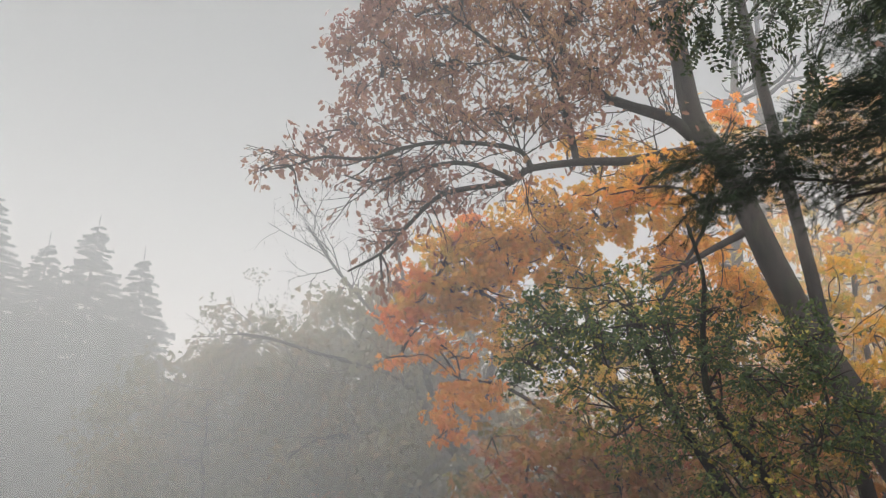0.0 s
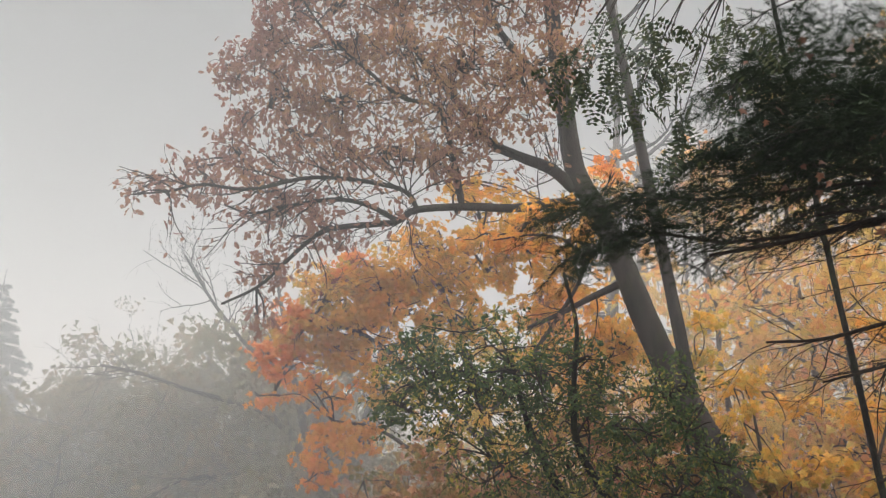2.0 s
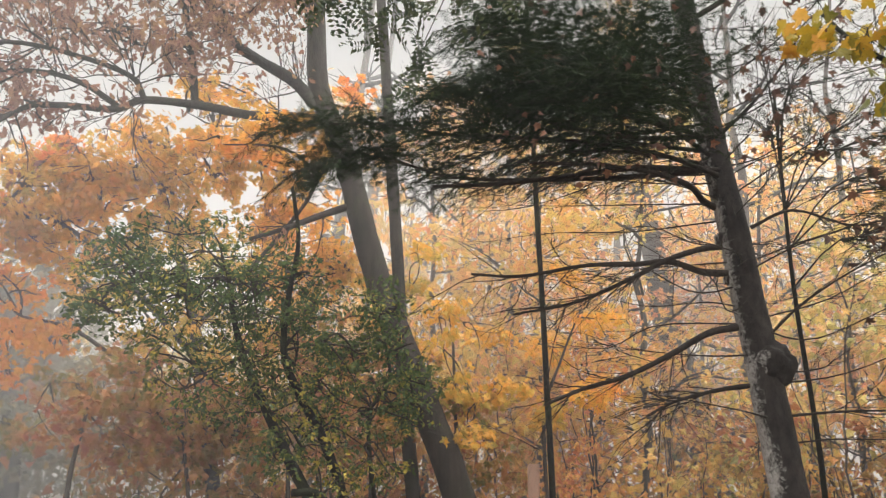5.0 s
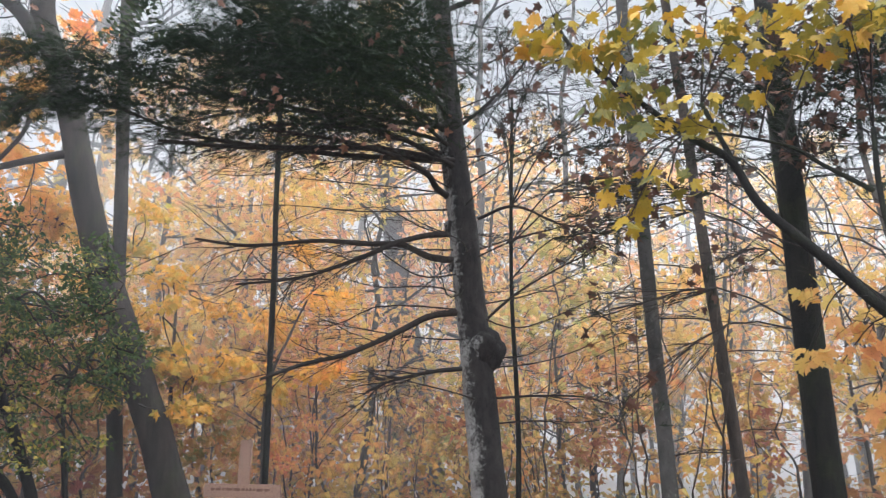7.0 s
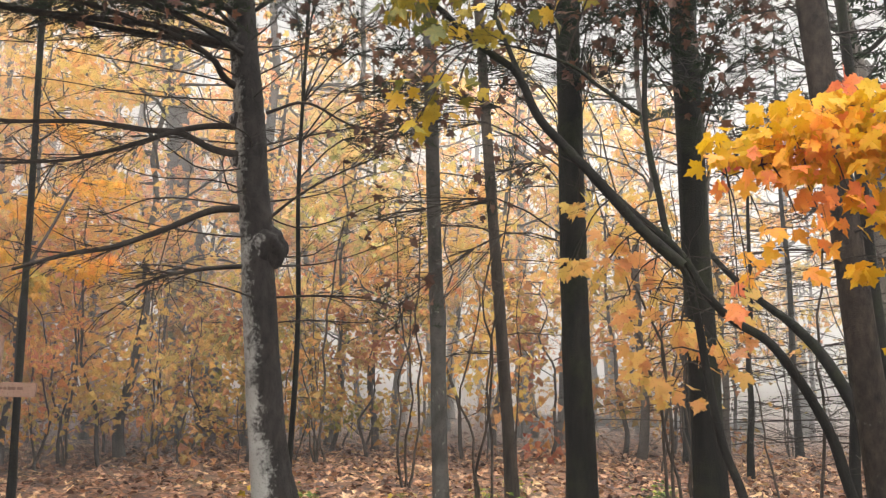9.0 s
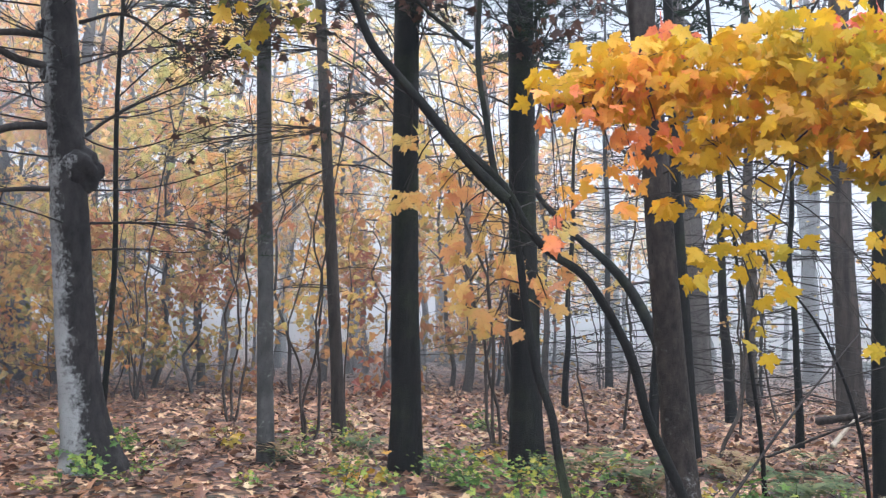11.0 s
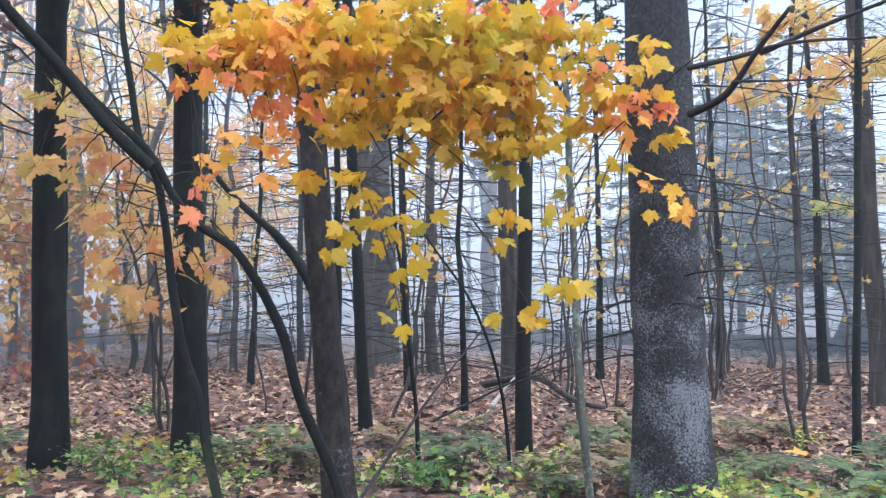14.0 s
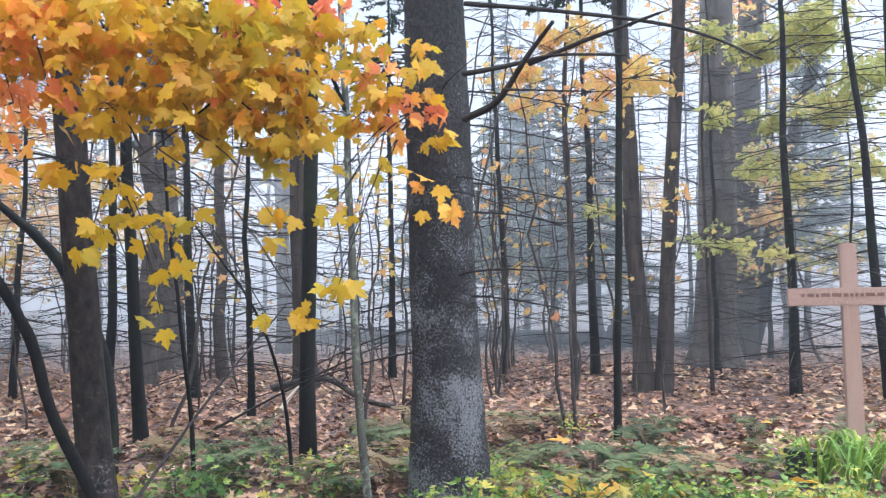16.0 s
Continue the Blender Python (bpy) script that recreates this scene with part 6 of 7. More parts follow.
def plant(proto, spots, rng, lo=0.85, hi=1.2, lean=2.5):
    """Sets the first of a kind at the first spot and copies of it at the others."""
    assert spots
    for i, (x, y, z) in enumerate(spots):
        k = rng.uniform(lo, hi)
        m = pose(x, y, z, rng.uniform(-lean, lean), rng.uniform(-lean, lean), rng.uniform(0, 360)) @ Matrix.Scale(k, 4)
        if i == 0:
            proto.matrix_basis = m
        else:
            copy_thing(proto, m)


def leafy_tree(name, label, group, height, radius, leaf_mat, count, size, seed, crown_lo=0.22, bark=BARK_BROWN, shape=STAR, limbs=11, reach=2.1, level=2):
    rng = np.random.default_rng(seed)
    t = thing(name, (0, 0, 0), label, "tree", group)
    s = Soup()
    p = curve(trunk_line((0, 0, -0.15), (rng.normal() * 0.4, rng.normal() * 0.4, height), rng, 0.25), 24)
    tube(s, p, flare(p[:, 2], radius, 0.8 / height, 0.35, 0.3), 9)
    part("trunk", s, bark, t)
    tips, s = [], Soup()
    for k in range(limbs):
        u = crown_lo + (0.98 - crown_lo) * (k + rng.random()) / limbs
        a = along(p, u * height)
        h = k * 2.4 + rng.uniform(-0.5, 0.5)
        d = np.array((math.cos(h), math.sin(h), rng.uniform(0.1, 0.6)))
        grow(s, a, d, reach * (1.15 - 0.6 * u) * rng.uniform(0.8, 1.2), radius * 0.35, level, rng, tips, 0.8, 0.02, 3)
    part("branchwork", s, BARK_TWIG, t, kind="stuff")
    if count:
        tp = np.array([q for q, _ in tips])
        pos = tp[rng.integers(0, len(tp), count)] + rng.normal(size=(count, 3)) * (0.16, 0.16, 0.1)
        tip, nrm = hang(rng, count, 0.5, 0.6)
        s = Soup()
        scatter(s, shape, pos, tip, nrm, size * rng.uniform(0.65, 1.25, count))
        part("crown", s, leaf_mat, t, "", False, "stuff")
    return t


def wood_behind():
    rng = np.random.default_rng(101)
    golden = "yellow and orange maples deeper in the wood"
    protos = [leafy_tree("background_maple_tree", "maple hung with yellow and orange leaves in the fog", golden, h, r, (WOOD_LEAF, PEACH_LEAF, WOOD_LEAF, PALE_MAPLE)[i], c, 0.145, 110 + i, lo, BARK_BROWN, MAPLE_SMALL, n, re)
              for i, (h, r, c, lo, n, re) in enumerate(((8.5, 0.075, 1500, 0.2, 13, 2.3), (7.0, 0.05, 1300, 0.22, 12, 2.1), (9.5, 0.1, 1600, 0.25, 14, 2.6), (5.5, 0.035, 1100, 0.25, 10, 1.7)))]
    spots = [[] for _ in protos]
    fixed = ((68, 16.0, 1), (64, 14.0, 0), (57, 12.6, 1), (62, 15.0, 1), (58, 14.5, 2), (50, 13.5, 2), (42, 15.5, 2), (36, 14.5, 3), (33, 15.0, 0), (25, 16.5, 2), (16, 16.0, 1), (60, 18.0, 0), (52, 17.5, 2), (45, 18.0, 0), (38, 18.5, 2), (30, 19.0, 1),
             (77, 18.5, 3), (80, 19.0, 3), (84, 16.5, 3), (9, 19.0, 1), (72, 20.0, 1), (-44, 17.0, 3), (-31, 24.0, 1), (65, 20.5, 0), (56, 21.0, 2), (48, 20.5, 0), (41, 21.5, 2), (34, 20.0, 0), (28, 21.5, 2), (22, 20.0, 0), (18, 22.5, 2),
             (13, 21.0, 0), (53, 24.0, 0), (44, 24.5, 2), (37, 24.0, 0), (31, 25.0, 2), (25, 24.5, 0), (4, 23.0, 0), (-2, 25.0, 2))
    for a, d, k in fixed:
        spots[k].append(polar(a, d))
    for pr, sp in zip(protos, spots):
        plant(pr, sp, rng, 0.78, 1.05)

    low = "leafy bushes under the maples"
    protos = [leafy_tree("maple_bush", "low maple bush with yellow and russet leaves", low, h, 0.022, m, n, 0.11, 170 + i, 0.1, BARK_BROWN, STAR, 9, 1.1, 1)
              for i, (h, m, n) in enumerate(((2.9, WOOD_LEAF, 620), (2.2, RUSSET, 650), (3.2, PEACH_LEAF, 520)))]
    spots = [[] for _ in protos]
    for k in range(18):
        spots[k % 3].append(polar(rng.uniform(38, 84), rng.uniform(11.5, 18.0)))
    for k in range(9):
        spots[k % 3].append(polar(rng.uniform(8, 36), rng.uniform(12.0, 19.0)))
    for k in range(9):
        spots[0 if k % 2 else 2].append(polar(rng.uniform(26, 60), rng.uniform(12.0, 16.0)))
    for k in range(10):
        spots[1 if k % 3 else 0].append(polar(rng.uniform(66, 86), rng.uniform(10.5, 14.0)))
    for pr, sp in zip(protos, spots):
        plant(pr, sp, rng, 0.8, 1.25)

    bare = "grey trunks fading into the fog"
    protos = []
    for i, (h, r) in enumerate(((12, 0.09), (11, 0.14), (12, 0.19), (10, 0.06), (12, 0.26))):
        protos.append(leafy_tree("fog_tree", "bare grey trunk fading into the fog", bare, h, r, None, 0, 0.1, 130 + i, 0.3, BARK_BEECH, STAR, 12, 1.8, 1))
    spots = [[] for _ in protos]
    for k in range(58):
        a, d = rng.uniform(-50, 76), rng.uniform(12.5, 28)
        if a > 28:
            d = max(d, 16.0)
        if -51 < a < -8 and d < 21:
            continue
        spots[(0, 1, 3, 0, 2, 3, 1, 0, 4, 3)[k % 10]].append(polar(a, d))
    for pr, sp in zip(protos, spots):
        plant(pr, sp, rng, 0.85, 1.2, 3)

    thin = "thin understorey saplings"
    protos = []
    for i in range(5):
        r2 = np.random.default_rng(150 + i)
        t = thing("thin_sapling", (0, 0, 0), "thin bare sapling standing in leaf litter", "sapling", thin)
        s = Soup()
        tips = []
        n = 1 if i < 3 else 3
        for q in range(n):
            top = np.array((r2.normal() * 0.35 + (q - 1) * 0.5 * (n > 1), r2.normal() * 0.35, r2.uniform(2.6, 4.6)))
            p = curve(trunk_line((0, 0, -0.1), top, r2, 0.18), 16)
            tube(s, p, np.linspace(0.02, 0.006, 16), 6)
            for _ in range(7):
                j = r2.integers(5, 15)
                grow(s, p[j], r2.normal(size=3) * (1, 1, 0.3) + UP * 0.5, r2.uniform(0.35, 0.9), 0.005, 1, r2, tips, 0.7, 0.05, 2)
        part("stem", s, BARK_THIN, t)
        s = Soup()
        tp = np.array([q for q, _ in tips])
        c = (24, 10, 40, 18, 50)[i]
        pos = tp[r2.integers(0, len(tp), c)]
        tip, nrm = hang(r2, c, 0.6, 0.5)
        scatter(s, MAPLE_SMALL, pos, tip, nrm, r2.uniform(0.06, 0.11, c))
        part("foliage", s, PEACH_LEAF, t, "a few faded leaves", False, "stuff")
        protos.append(t)
    spots = [[] for _ in protos]
    for k in range(84):
        a, d = rng.uniform(-40, 66), 7.4 + 15 * rng.random() ** 1.3
        spots[k % 5].append(polar(a, max(d, 12.5) if a > 34 else d))
    for pr, sp in zip(protos, spots):
        plant(pr, sp, rng, 0.7, 1.2, 4)


wood_behind()


def conifer(name, label, group, height, radius, reach, seed, whorls, needles, lo=0.1, dead_to=1.0, mat=NEEDLE_FAR, spray=0.5, per=6):
    """A conifer: level whorls of branches, bare below and needled above."""
    rng = np.random.default_rng(seed)
    t = thing(name, (0, 0, 0), label, "tree", group)
    s = Soup()
    p = curve(trunk_line((0, 0, -0.15), (0, 0, height), rng, 0.08), 30)
    tube(s, p, np.maximum(flare(p[:, 2], radius, 0.97 / height, 0.3, 0.3), 0.008), 10)
    part("trunk", s, BARK_DARK, t)
    s, pos, way, sizes = Soup(), [], [], []
    for k in range(whorls):
        u = lo + (0.965 - lo) * (k + 0.5 * rng.random()) / whorls
        ln = reach * (1 - u) ** 0.95 * rng.uniform(0.65, 1.2) + 0.03
        for q in range(per):
            h = q * 2 * math.pi / per + rng.uniform(-0.4, 0.4)
            d = np.array((math.cos(h), math.sin(h), rng.uniform(-0.15, 0.12)))
            a = along(p, u * height + rng.uniform(-0.4, 0.4) * height / whorls)
            line = curve([a, a + d * ln * 0.5 - UP * ln * 0.06, a + d * ln - UP * ln * 0.16], 7)
            tube(s, line, np.linspace(0.005 + 0.04 * radius, 0.002, 7), 4, cap=False)
            side = unit(np.cross(d, UP))
            for j in range(2, 7):
                for sg in (-1, 1):
                    w = unit(d * 0.8 + side * sg * rng.uniform(0.5, 1.1) - UP * rng.uniform(0, 0.3))
                    tw = ln * 0.3 * (1.15 - j / 8)
                    if u < dead_to:
                        tube(s, [line[j], line[j] + w * tw], [0.0028, 0.001], 3, cap=False)
                    else:
                        for m in range(needles):
                            sizes.append(spray * (0.14 + 0.98 * (1 - u)))
                            pos.append(line[j] + w * tw * m / needles)
                            way.append(w + rng.normal(size=3) * 0.25)
    part("branchwork", s, BARK_TWIG, t, kind="stuff")
    if pos:
        s = Soup()
        pos, way = np.array(pos), np.array(way)
        n = len(pos)
        for k in range(4):
            scatter(s, (np.array([(-0.16, 0, 0), (0.16, 0, 0), (0.1, 0.6, -0.03), (0, 1, -0.1)]), np.array([(0, 1, 2), (0, 2, 3)])), pos, way + rng.normal(size=(n, 3)) * 0.35, rng.normal(size=(n, 3)) * 0.6 + UP, np.array(sizes) * rng.uniform(0.6, 1.2, n))
        part("needle_foliage", s, mat, t, "", False, "stuff")
    return t


def conifers():
    rng = np.random.default_rng(201)
    dead = "dead-branched conifers in the fog"
    protos = [conifer("dead_conifer", "slim dark conifer with level dead branches", dead, h, r, re, 210 + i, w, 2, 0.07, du, NEEDLE, 0.22, 5)
              for i, (h, r, re, w, du) in enumerate(((7.5, 0.05, 1.5, 24, 1.0), (9.0, 0.07, 1.9, 28, 0.6), (6.0, 0.035, 1.2, 20, 1.0)))]
    places = ((2, 9.6), (-3, 11.5), (-7, 9.2), (-10, 13.0), (-16, 13.5), (-20, 16.5), (-24, 14), (-30, 13.5), (-33, 17.5), (-38, 14.5), (-43, 11.5), (-46, 14.5), (8, 12.5), (12, 14.5), (-5, 17), (-36, 21), (5, 16.5), (-12, 21), (-41, 18), (-48, 11.5))
    spots = [[], [], []]
    for k, (a, d) in enumerate(places):
        spots[k % 3].append(polar(a, d))
    for pr, sp in zip(protos, spots):
        plant(pr, sp, rng, 0.85, 1.15, 2)
    dim = "needled spruces dim in the fog"
    protos = [conifer("fog_spruce_tree", "dark green spruce, dim in the fog", dim, h, 0.09, 1.9, 260 + i, 34, 3, 0.12, 0.25, NEEDLE_FAR, 0.3, 6) for i, h in enumerate((9.5, 8.0))]
    plant(protos[0], [polar(a, d) for a, d in ((-25, 24.5), (-43, 22.5), (-27.0, 21.5), (-23.5, 23.0))], rng, 0.9, 1.1, 2)
    plant(protos[1], [polar(a, d) for a, d in ((-19.5, 21.5), (-30, 21.5))], rng, 0.9, 1.1, 2)
    tall = "tall spruces across the clearing"
    protos = [conifer("tall_spruce_tree", "tall spruce, a grey shape in the fog", tall, 9.9, 0.14, 3.3, 230 + i, 66, 4, 0.02, 0.0, NEEDLE_FAR, 0.36, 6) for i in range(2)]
    plant(protos[0], [(-10.1, 21.8, -0.11), (-12.4, 20.5, 0.26), (-10.7, 19.8, -3.10)], rng, 0.99, 1.01, 0.5)
    plant(protos[1], [(-11.1, 21.3, -0.82), (-8.8, 22.3, -0.81), (-8.6, 20.8, -3.42)], rng, 0.99, 1.01, 0.5)
    hazy = "hazy trees across the clearing"
    protos = [leafy_tree("hazy_tree", "half-bare tree, a pale shape in the fog", hazy, h, 0.1, HAZY_LEAF, c, 0.12, 240 + i, 0.15, BARK_BROWN, STAR, 14, 3.2)
              for i, (h, c) in enumerate(((9.0, 2600), (7.5, 5200)))]
    thicket = [leafy_tree('hazy_bush', 'dull orange thicket, dim in the fog', 'thickets across the clearing', 4.2, 0.05, m, 3600, 0.13, 250 + i, 0.06, BARK_BROWN, STAR, 14, 2.0)
               for i, m in enumerate((HAZY_LEAF, RUSSET))]
    plant(thicket[0], [polar(a, d) for a, d in ((104, 20), (107, 20), (101, 19), (96, 18), (91, 18.5), (112, 18), (108, 17), (104, 17.5), (100, 16.5), (96, 16.5), (92, 16))], rng, 0.85, 1.2)
    plant(thicket[1], [polar(a, d) for a, d in ((98, 16.0), (91, 15.5), (103, 16.5), (94, 15.5))], rng, 0.45, 0.6)
    plant(protos[0], [polar(104, 29), polar(97, 31), polar(92, 27), polar(88, 33)], rng, 0.9, 1.1)
    plant(protos[1], [polar(107, 31), polar(100, 26), polar(95, 25), polar(86, 26), polar(108, 22), polar(103, 20.5), polar(98, 21), polar(106, 20), polar(94, 20)], rng, 0.75, 1.0)


conifers()


def bare_tree():
    rng = np.random.default_rng(251)
    t = thing("bare_tree", (0.5, 15.0, 0), "bare spreading tree, dim in the fog", "tree")
    k = 0.68

    def near(pts):
        return [(x * k, y * k, 1.3 + (z - 1.3) * k) for x, y, z in pts]

    s = Soup()
    limb(s, [(0.5, 15.0, -0.2)] + near([(0.64, 21.99, 0.92), (0.60, 21.99, 2.00), (0.45, 22.00, 3.03), (0.14, 22.00, 3.40), (-0.71, 21.99, 4.66), (-1.49, 21.95, 5.26), (-2.58, 21.85, 5.54), (-3.50, 21.72, 5.74), (-4.72, 21.49, 6.07), (-5.60, 21.28, 6.17)][:5]), 0.22, 0.08, 12)
    part("trunk", s, BARK_OAK, t)
    for pts, r in (([(0.45, 22.00, 3.18), (-0.23, 22.00, 3.54), (-1.29, 21.96, 3.60), (-2.19, 21.89, 3.66), (-3.36, 21.74, 3.41), (-4.05, 21.62, 2.96)], 0.07), ([(-0.71, 21.99, 4.66), (-1.37, 21.96, 6.21), (-2.35, 21.87, 7.31), (-3.18, 21.77, 8.27), (-3.96, 21.64, 9.41)], 0.07), ([(0.64, 21.99, 0.92), (0.60, 21.99, 2.00), (0.45, 22.00, 3.03), (0.14, 22.00, 3.40), (-0.71, 21.99, 4.66), (-1.49, 21.95, 5.26), (-2.58, 21.85, 5.54), (-3.50, 21.72, 5.74), (-4.72, 21.49, 6.07), (-5.60, 21.28, 6.17)][4:], 0.08), ([(0.45, 22, 3.1), (1.2, 22.3, 5.0), (1.6, 22.4, 7.5), (1.4, 22.4, 9.5)], 0.16), ([(0.1, 22, 3.4), (-0.6, 22.2, 5.6), (-1.2, 22.3, 8.0), (-1.6, 22.3, 9.6)], 0.12)):
        s = Soup()
        ln = limb(s, near(pts), r * k, 0.02, 8)
        for _ in range(15):
            i = rng.integers(2, len(ln) - 1)
            d = unit(ln[i] - ln[i - 1])
            grow(s, ln[i], unit(d + rng.normal(size=3) * 0.7), rng.uniform(0.8, 1.5), 0.012, 2, rng, [], 0.75, 0.06, 3)
        part("limb", s, BARK_OAK, t)


bare_tree()


def birch():
    t = thing("birch_tree", (3.4, 12.7, 0), "leaning white birch stem in the wood", "tree")
    s = Soup()
    limb(s, [(3.38, 12.7, -0.1), (3.47, 12.68, 1.05), (3.53, 12.66, 2.45), (3.6, 12.65, 3.7), (3.8, 12.6, 7.0)], 0.1, 0.05, 14, 40)
    part("trunk", s, BARK_BIRCH, t)


birch()


# ---- undergrowth ----
def fern(seed, mat=FERN_LEAF, label="green feathery fern growing through fallen leaves"):
    rng = np.random.default_rng(seed)
    t = thing("fern", (0, 0, 0), label, "fern", "ferns on the forest floor")
    for k in range(7):
        h = k * 0.9 + rng.uniform(-0.3, 0.3)
        d = np.array((math.cos(h), math.sin(h), 0))
        ln = rng.uniform(0.28, 0.46)
        p = curve([(0, 0, -0.02), d * ln * 0.32 + UP * ln * 0.62, d * ln * 0.8 + UP * ln * rng.uniform(0.45, 0.85)], 15)
        s = Soup()
        tube(s, p, np.linspace(0.0035, 0.001, 15), 3, cap=False)
        side = np.cross(d, UP)
        for sg in (-1, 1):
            n = 12
            size = ln * 0.3 * np.sin(np.linspace(0.55, 3.0, n))
            scatter(s, (np.array([(0, 0, 0), (0.2, 0.3, 0), (0.12, 0.7, -0.05), (0, 1, -0.12), (-0.12, 0.7, -0.05), (-0.2, 0.3, 0)]), np.array([(0, 1, 5), (1, 2, 5), (2, 4, 5), (2, 3, 4)])),
                    p[3:], np.tile(side * sg + d * 0.4, (n, 1)) + rng.normal(size=(n, 3)) * 0.08, np.tile(UP, (n, 1)) + rng.normal(size=(n, 3)) * 0.1, size)
        part("frond", s, mat, t, "", False)
    return t


def low_plant(seed, leaf_mat, count, size, height, label):
    rng = np.random.default_rng(seed)
    t = thing("undergrowth_plant", (0, 0, 0), label, "plant", "low leafy plants on the forest floor")
    s, pos = Soup(), []
    for k in range(6):
        e = np.array((rng.normal() * 0.13, rng.normal() * 0.13, height * rng.uniform(0.5, 1.1)))
        p = curve([(0, 0, -0.02), e * (0.3, 0.3, 0.6), e], 7)
        tube(s, p, np.linspace(0.003, 0.0012, 7), 3, cap=False)
        pos += [q for q in p[3:]]
    part("stem", s, BARK_SAPLING, t)
    pos = np.array(pos)[rng.integers(0, len(pos), count)] + rng.normal(size=(count, 3)) * (0.05, 0.05, 0.03)
    tip = rng.normal(size=(count, 3)) * (1, 1, 0.25)
    nrm = rng.normal(size=(count, 3)) * 0.4 + UP * 0.8 + np.array((-0.3, 0, 0))
    s = Soup()
    scatter(s, MAPLE_SMALL if leaf_mat is not LOW_GREEN else (OVAL if seed % 2 else MAPLE_SMALL), pos, tip, nrm, size * rng.uniform(0.6, 1.2, count))
    part("foliage", s, leaf_mat, t, "", False, "stuff")
    return t


def undergrowth():
    rng = np.random.default_rng(301)
    ferns = [fern(310), fern(311), fern(312), fern(313, FERN_BROWN, "withered brown fern among fallen leaves")]
    spots = [[] for _ in ferns]
    for k in range(68):
        if k < 17:
            a, d = rng.uniform(-17, 9), rng.uniform(5.3, 7.6)
        elif k < 61:
            a, d = rng.uniform(-47, -15), rng.uniform(5.0, 8.2)
        else:
            a, d = rng.uniform(8, 36), rng.uniform(5.6, 9.0)
        spots[k % 4].append(polar(a, d))
    for pr, sp in zip(ferns, spots):
        plant(pr, sp, rng, 0.6, 1.05, 8)
    low = [low_plant(320, LOW_GREEN, 46, 0.055, 0.2, "low bright green leafy plant"), low_plant(321, LOW_GREEN, 60, 0.045, 0.24, "low yellow-green leafy plant"),
           low_plant(322, YELLOW_GREEN, 20, 0.075, 0.25, "maple seedling with yellow leaves"), low_plant(324, LOW_GREEN, 34, 0.06, 0.14, "low bright green leafy plant")]
    spots = [[] for _ in low]
    for k in range(136):
        if k < 44 or k >= 122:
            a, d = rng.uniform(-48, -20), rng.uniform(4.2, 5.5)
        elif k < 58:
            a, d = rng.uniform(-48, -12), rng.uniform(5.2, 8.0)
        elif k < 88:
            a, d = rng.uniform(-16, 26), rng.uniform(4.7, 6.2)
        else:
            a, d = rng.uniform(10, 44), rng.uniform(5.8, 9.0)
        spots[(0, 1, 3, 0, 1, 2, 0, 1, 3, 0, 1, 3)[k % 12]].append(polar(a, d))
    for pr, sp in zip(low, spots):
        plant(pr, sp, rng, 0.7, 1.35, 8)


undergrowth()


def grass_tuft(x, y, seed, blades=46, length=0.34):
    rng = np.random.default_rng(seed)
    t = thing("grass_tuft", (x, y, 0), "tuft of long arching bright green grass blades", "grass", "long grass by the cross")
    s = Soup()
    for k in range(blades):
        h = rng.uniform(0, 2 * math.pi)
        d = np.array((math.cos(h), math.sin(h), 0))
        ln = length * rng.uniform(0.6, 1.25)
        a = np.array((x, y, 0)) + d * rng.uniform(0, 0.07)
        p = curve([a, a + d * ln * 0.3 + UP * ln * 0.8, a + d * ln * 0.85 + UP * ln * rng.uniform(0.35, 0.8)], 7)
        w = np.cross(d, UP) * 0.009
        wd = np.array((0.7, 1, 1, 0.9, 0.7, 0.4, 0.05))[:, None]
        v = np.stack([p - w * wd, p + w * wd], 1).reshape(-1, 3)
        f = [q for i in range(6) for q in ((2 * i, 2 * i + 1, 2 * i + 3), (2 * i, 2 * i + 3, 2 * i + 2))]
        s.add(v, f)
    part("foliage", s, GRASS_BLADE, t, "", False, "stuff")


for i, (gx, gy) in enumerate(((4.62, -4.32), (4.75, -4.55), (4.5, -4.6), (4.85, -4.25), (4.4, -4.9), (4.7, -4.95))):
    grass_tuft(gx, gy, 400 + i)


def ground_box():
    t = thing("grave_lantern", (4.92, -4.2, 0), "small dark box half hidden in long grass", "box")
    board("body", (0.17, 0.15, 0.2), (0, 0, 0.09), STONE_DARK, t, 0.012)
    board("lid", (0.19, 0.17, 0.03), (0, 0, 0.203), STONE_DARK, t, 0.008)


ground_box()


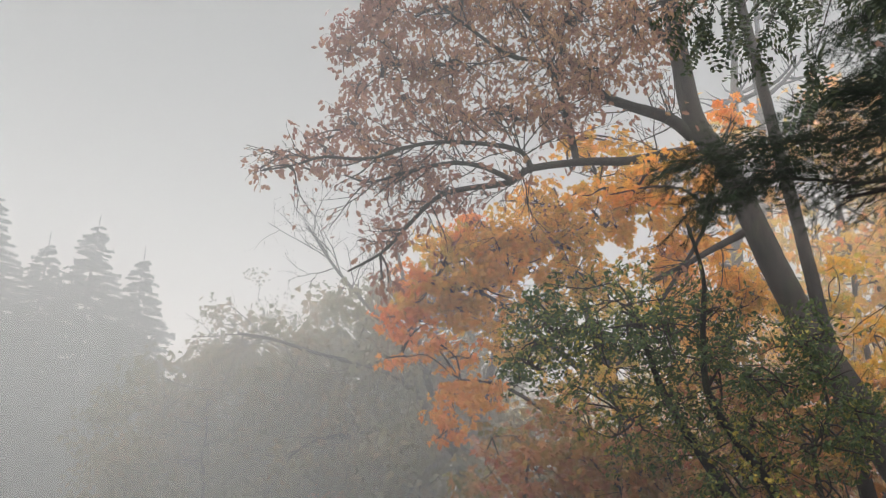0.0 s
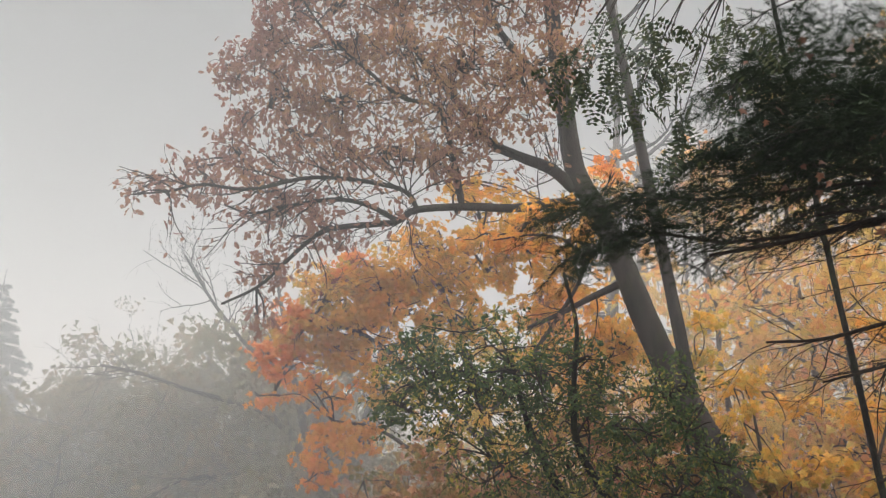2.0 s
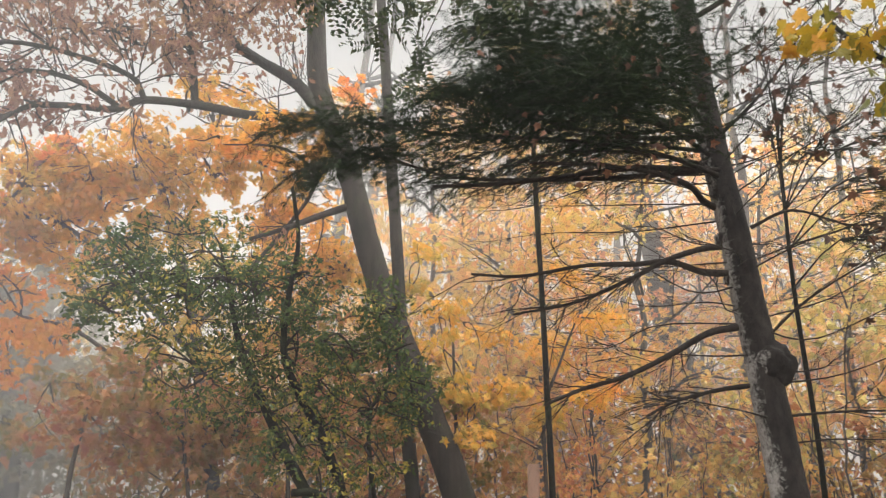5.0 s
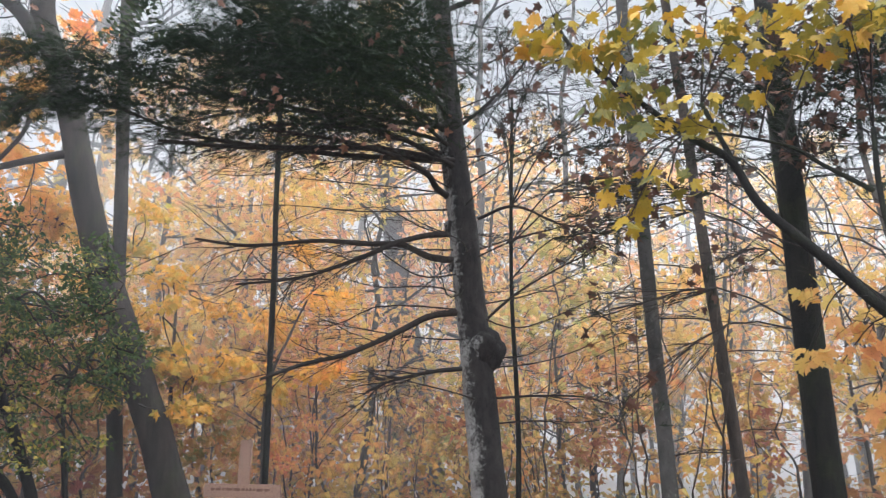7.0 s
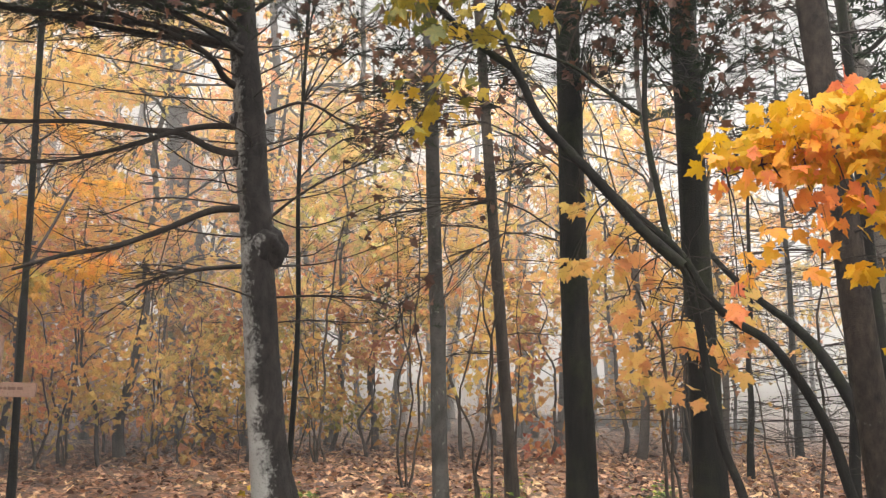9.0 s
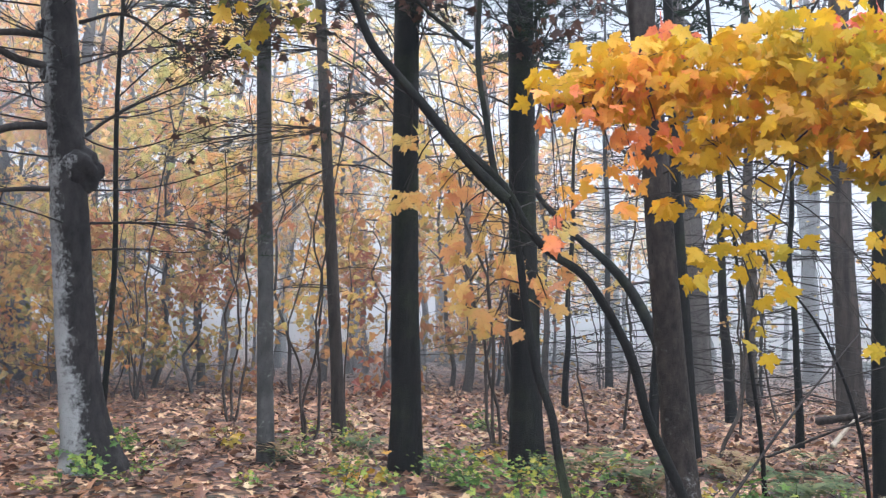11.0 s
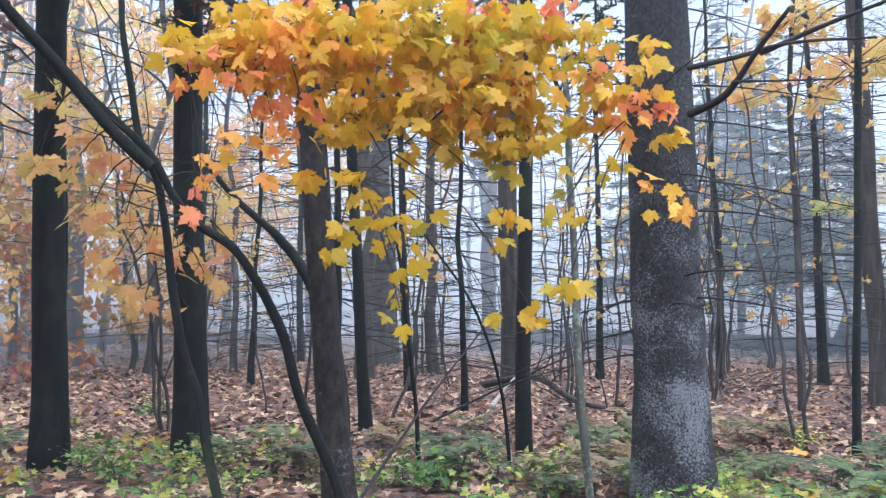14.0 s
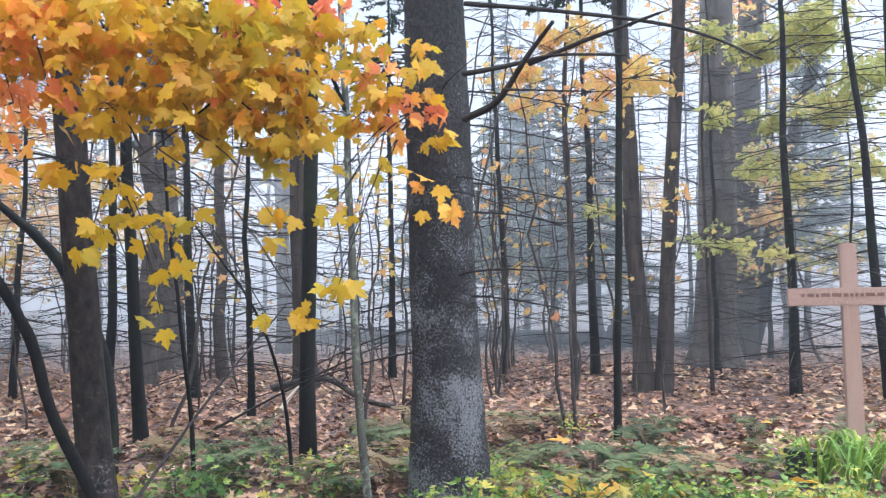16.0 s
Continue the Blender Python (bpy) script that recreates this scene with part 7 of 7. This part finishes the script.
# ---- fallen wood ----
def fallen_log(label, pts, r0, r1, seed, mat=BARK_DARK, stubs=5):
    rng = np.random.default_rng(seed)
    t = thing("fallen_log", pts[0], label, "log")
    s = Soup()
    ln = limb(s, pts, r0, r1, 12, 30, 0.12, seed)
    part("stem", s, mat, t)
    for k in range(stubs):
        i = rng.integers(3, 28)
        s = Soup()
        d = rng.normal(size=3) * (1, 1, 0.4) + UP * 0.8
        grow(s, ln[i], d, rng.uniform(0.5, 1.3), r0 * 0.2, 1, rng, [], 0.7, 0.05, 3)
        part("broken_branch", s, BARK_TWIG, t)


fallen_log("long mossy log lying across the forest floor", [(27.0, -4.5, 0.2), (23.5, -8.5, 0.24), (20.0, -11.5, 0.22), (17.2, -13.6, 0.2)], 0.24, 0.16, 501)
fallen_log("log lying in the leaves far back", [(24.0, 11.0, 0.15), (25.5, 7.0, 0.2), (26.0, 3.0, 0.17)], 0.2, 0.13, 502)
fallen_log("broken branch with a pale split end in the litter", [(11.6, -1.6, 0.12), (10.6, -2.1, 0.3), (9.6, -2.4, 0.12), (8.8, -2.9, 0.06)], 0.05, 0.02, 503, BARK_BROWN, 8)
fallen_log("thin fallen stick lying over leaves", [(9.8, 2.6, 0.04), (9.2, 1.9, 0.07), (8.4, 1.5, 0.04)], 0.02, 0.01, 504, BARK_BROWN, 2)
fallen_log("dark uprooted stump in the fog", [(19.0, -11.2, 0.1), (19.2, -11.8, 0.7), (19.4, -12.4, 0.5)], 0.5, 0.35, 505)
s_split = Soup()
limb(s_split, [(9.75, -1.45, 0.05), (9.9, -1.6, 0.2), (9.95, -1.75, 0.36)], 0.03, 0.012, 7)
tagged(part("split_wood", s_split, CUT_WOOD, None), "pale splintered piece of wood on the ground", "wood")


def slanting_stick(label, pts, r, seed):
    t = thing("leaning_stick", pts[0], label, "branch", "dead sticks leaning in the undergrowth")
    s = Soup()
    limb(s, pts, r, r * 0.4, 6)
    part("stick", s, BARK_TWIG, t)


slanting_stick("thin dead stick leaning across the saplings", [(5.3, -0.05, 0.02), (5.9, -0.55, 0.62), (6.5, -1.1, 1.2)], 0.012, 1)
slanting_stick("thin dead stick leaning low in the ferns", [(8.6, -0.6, 0.0), (8.2, -1.5, 0.5), (7.9, -2.2, 0.85)], 0.014, 2)
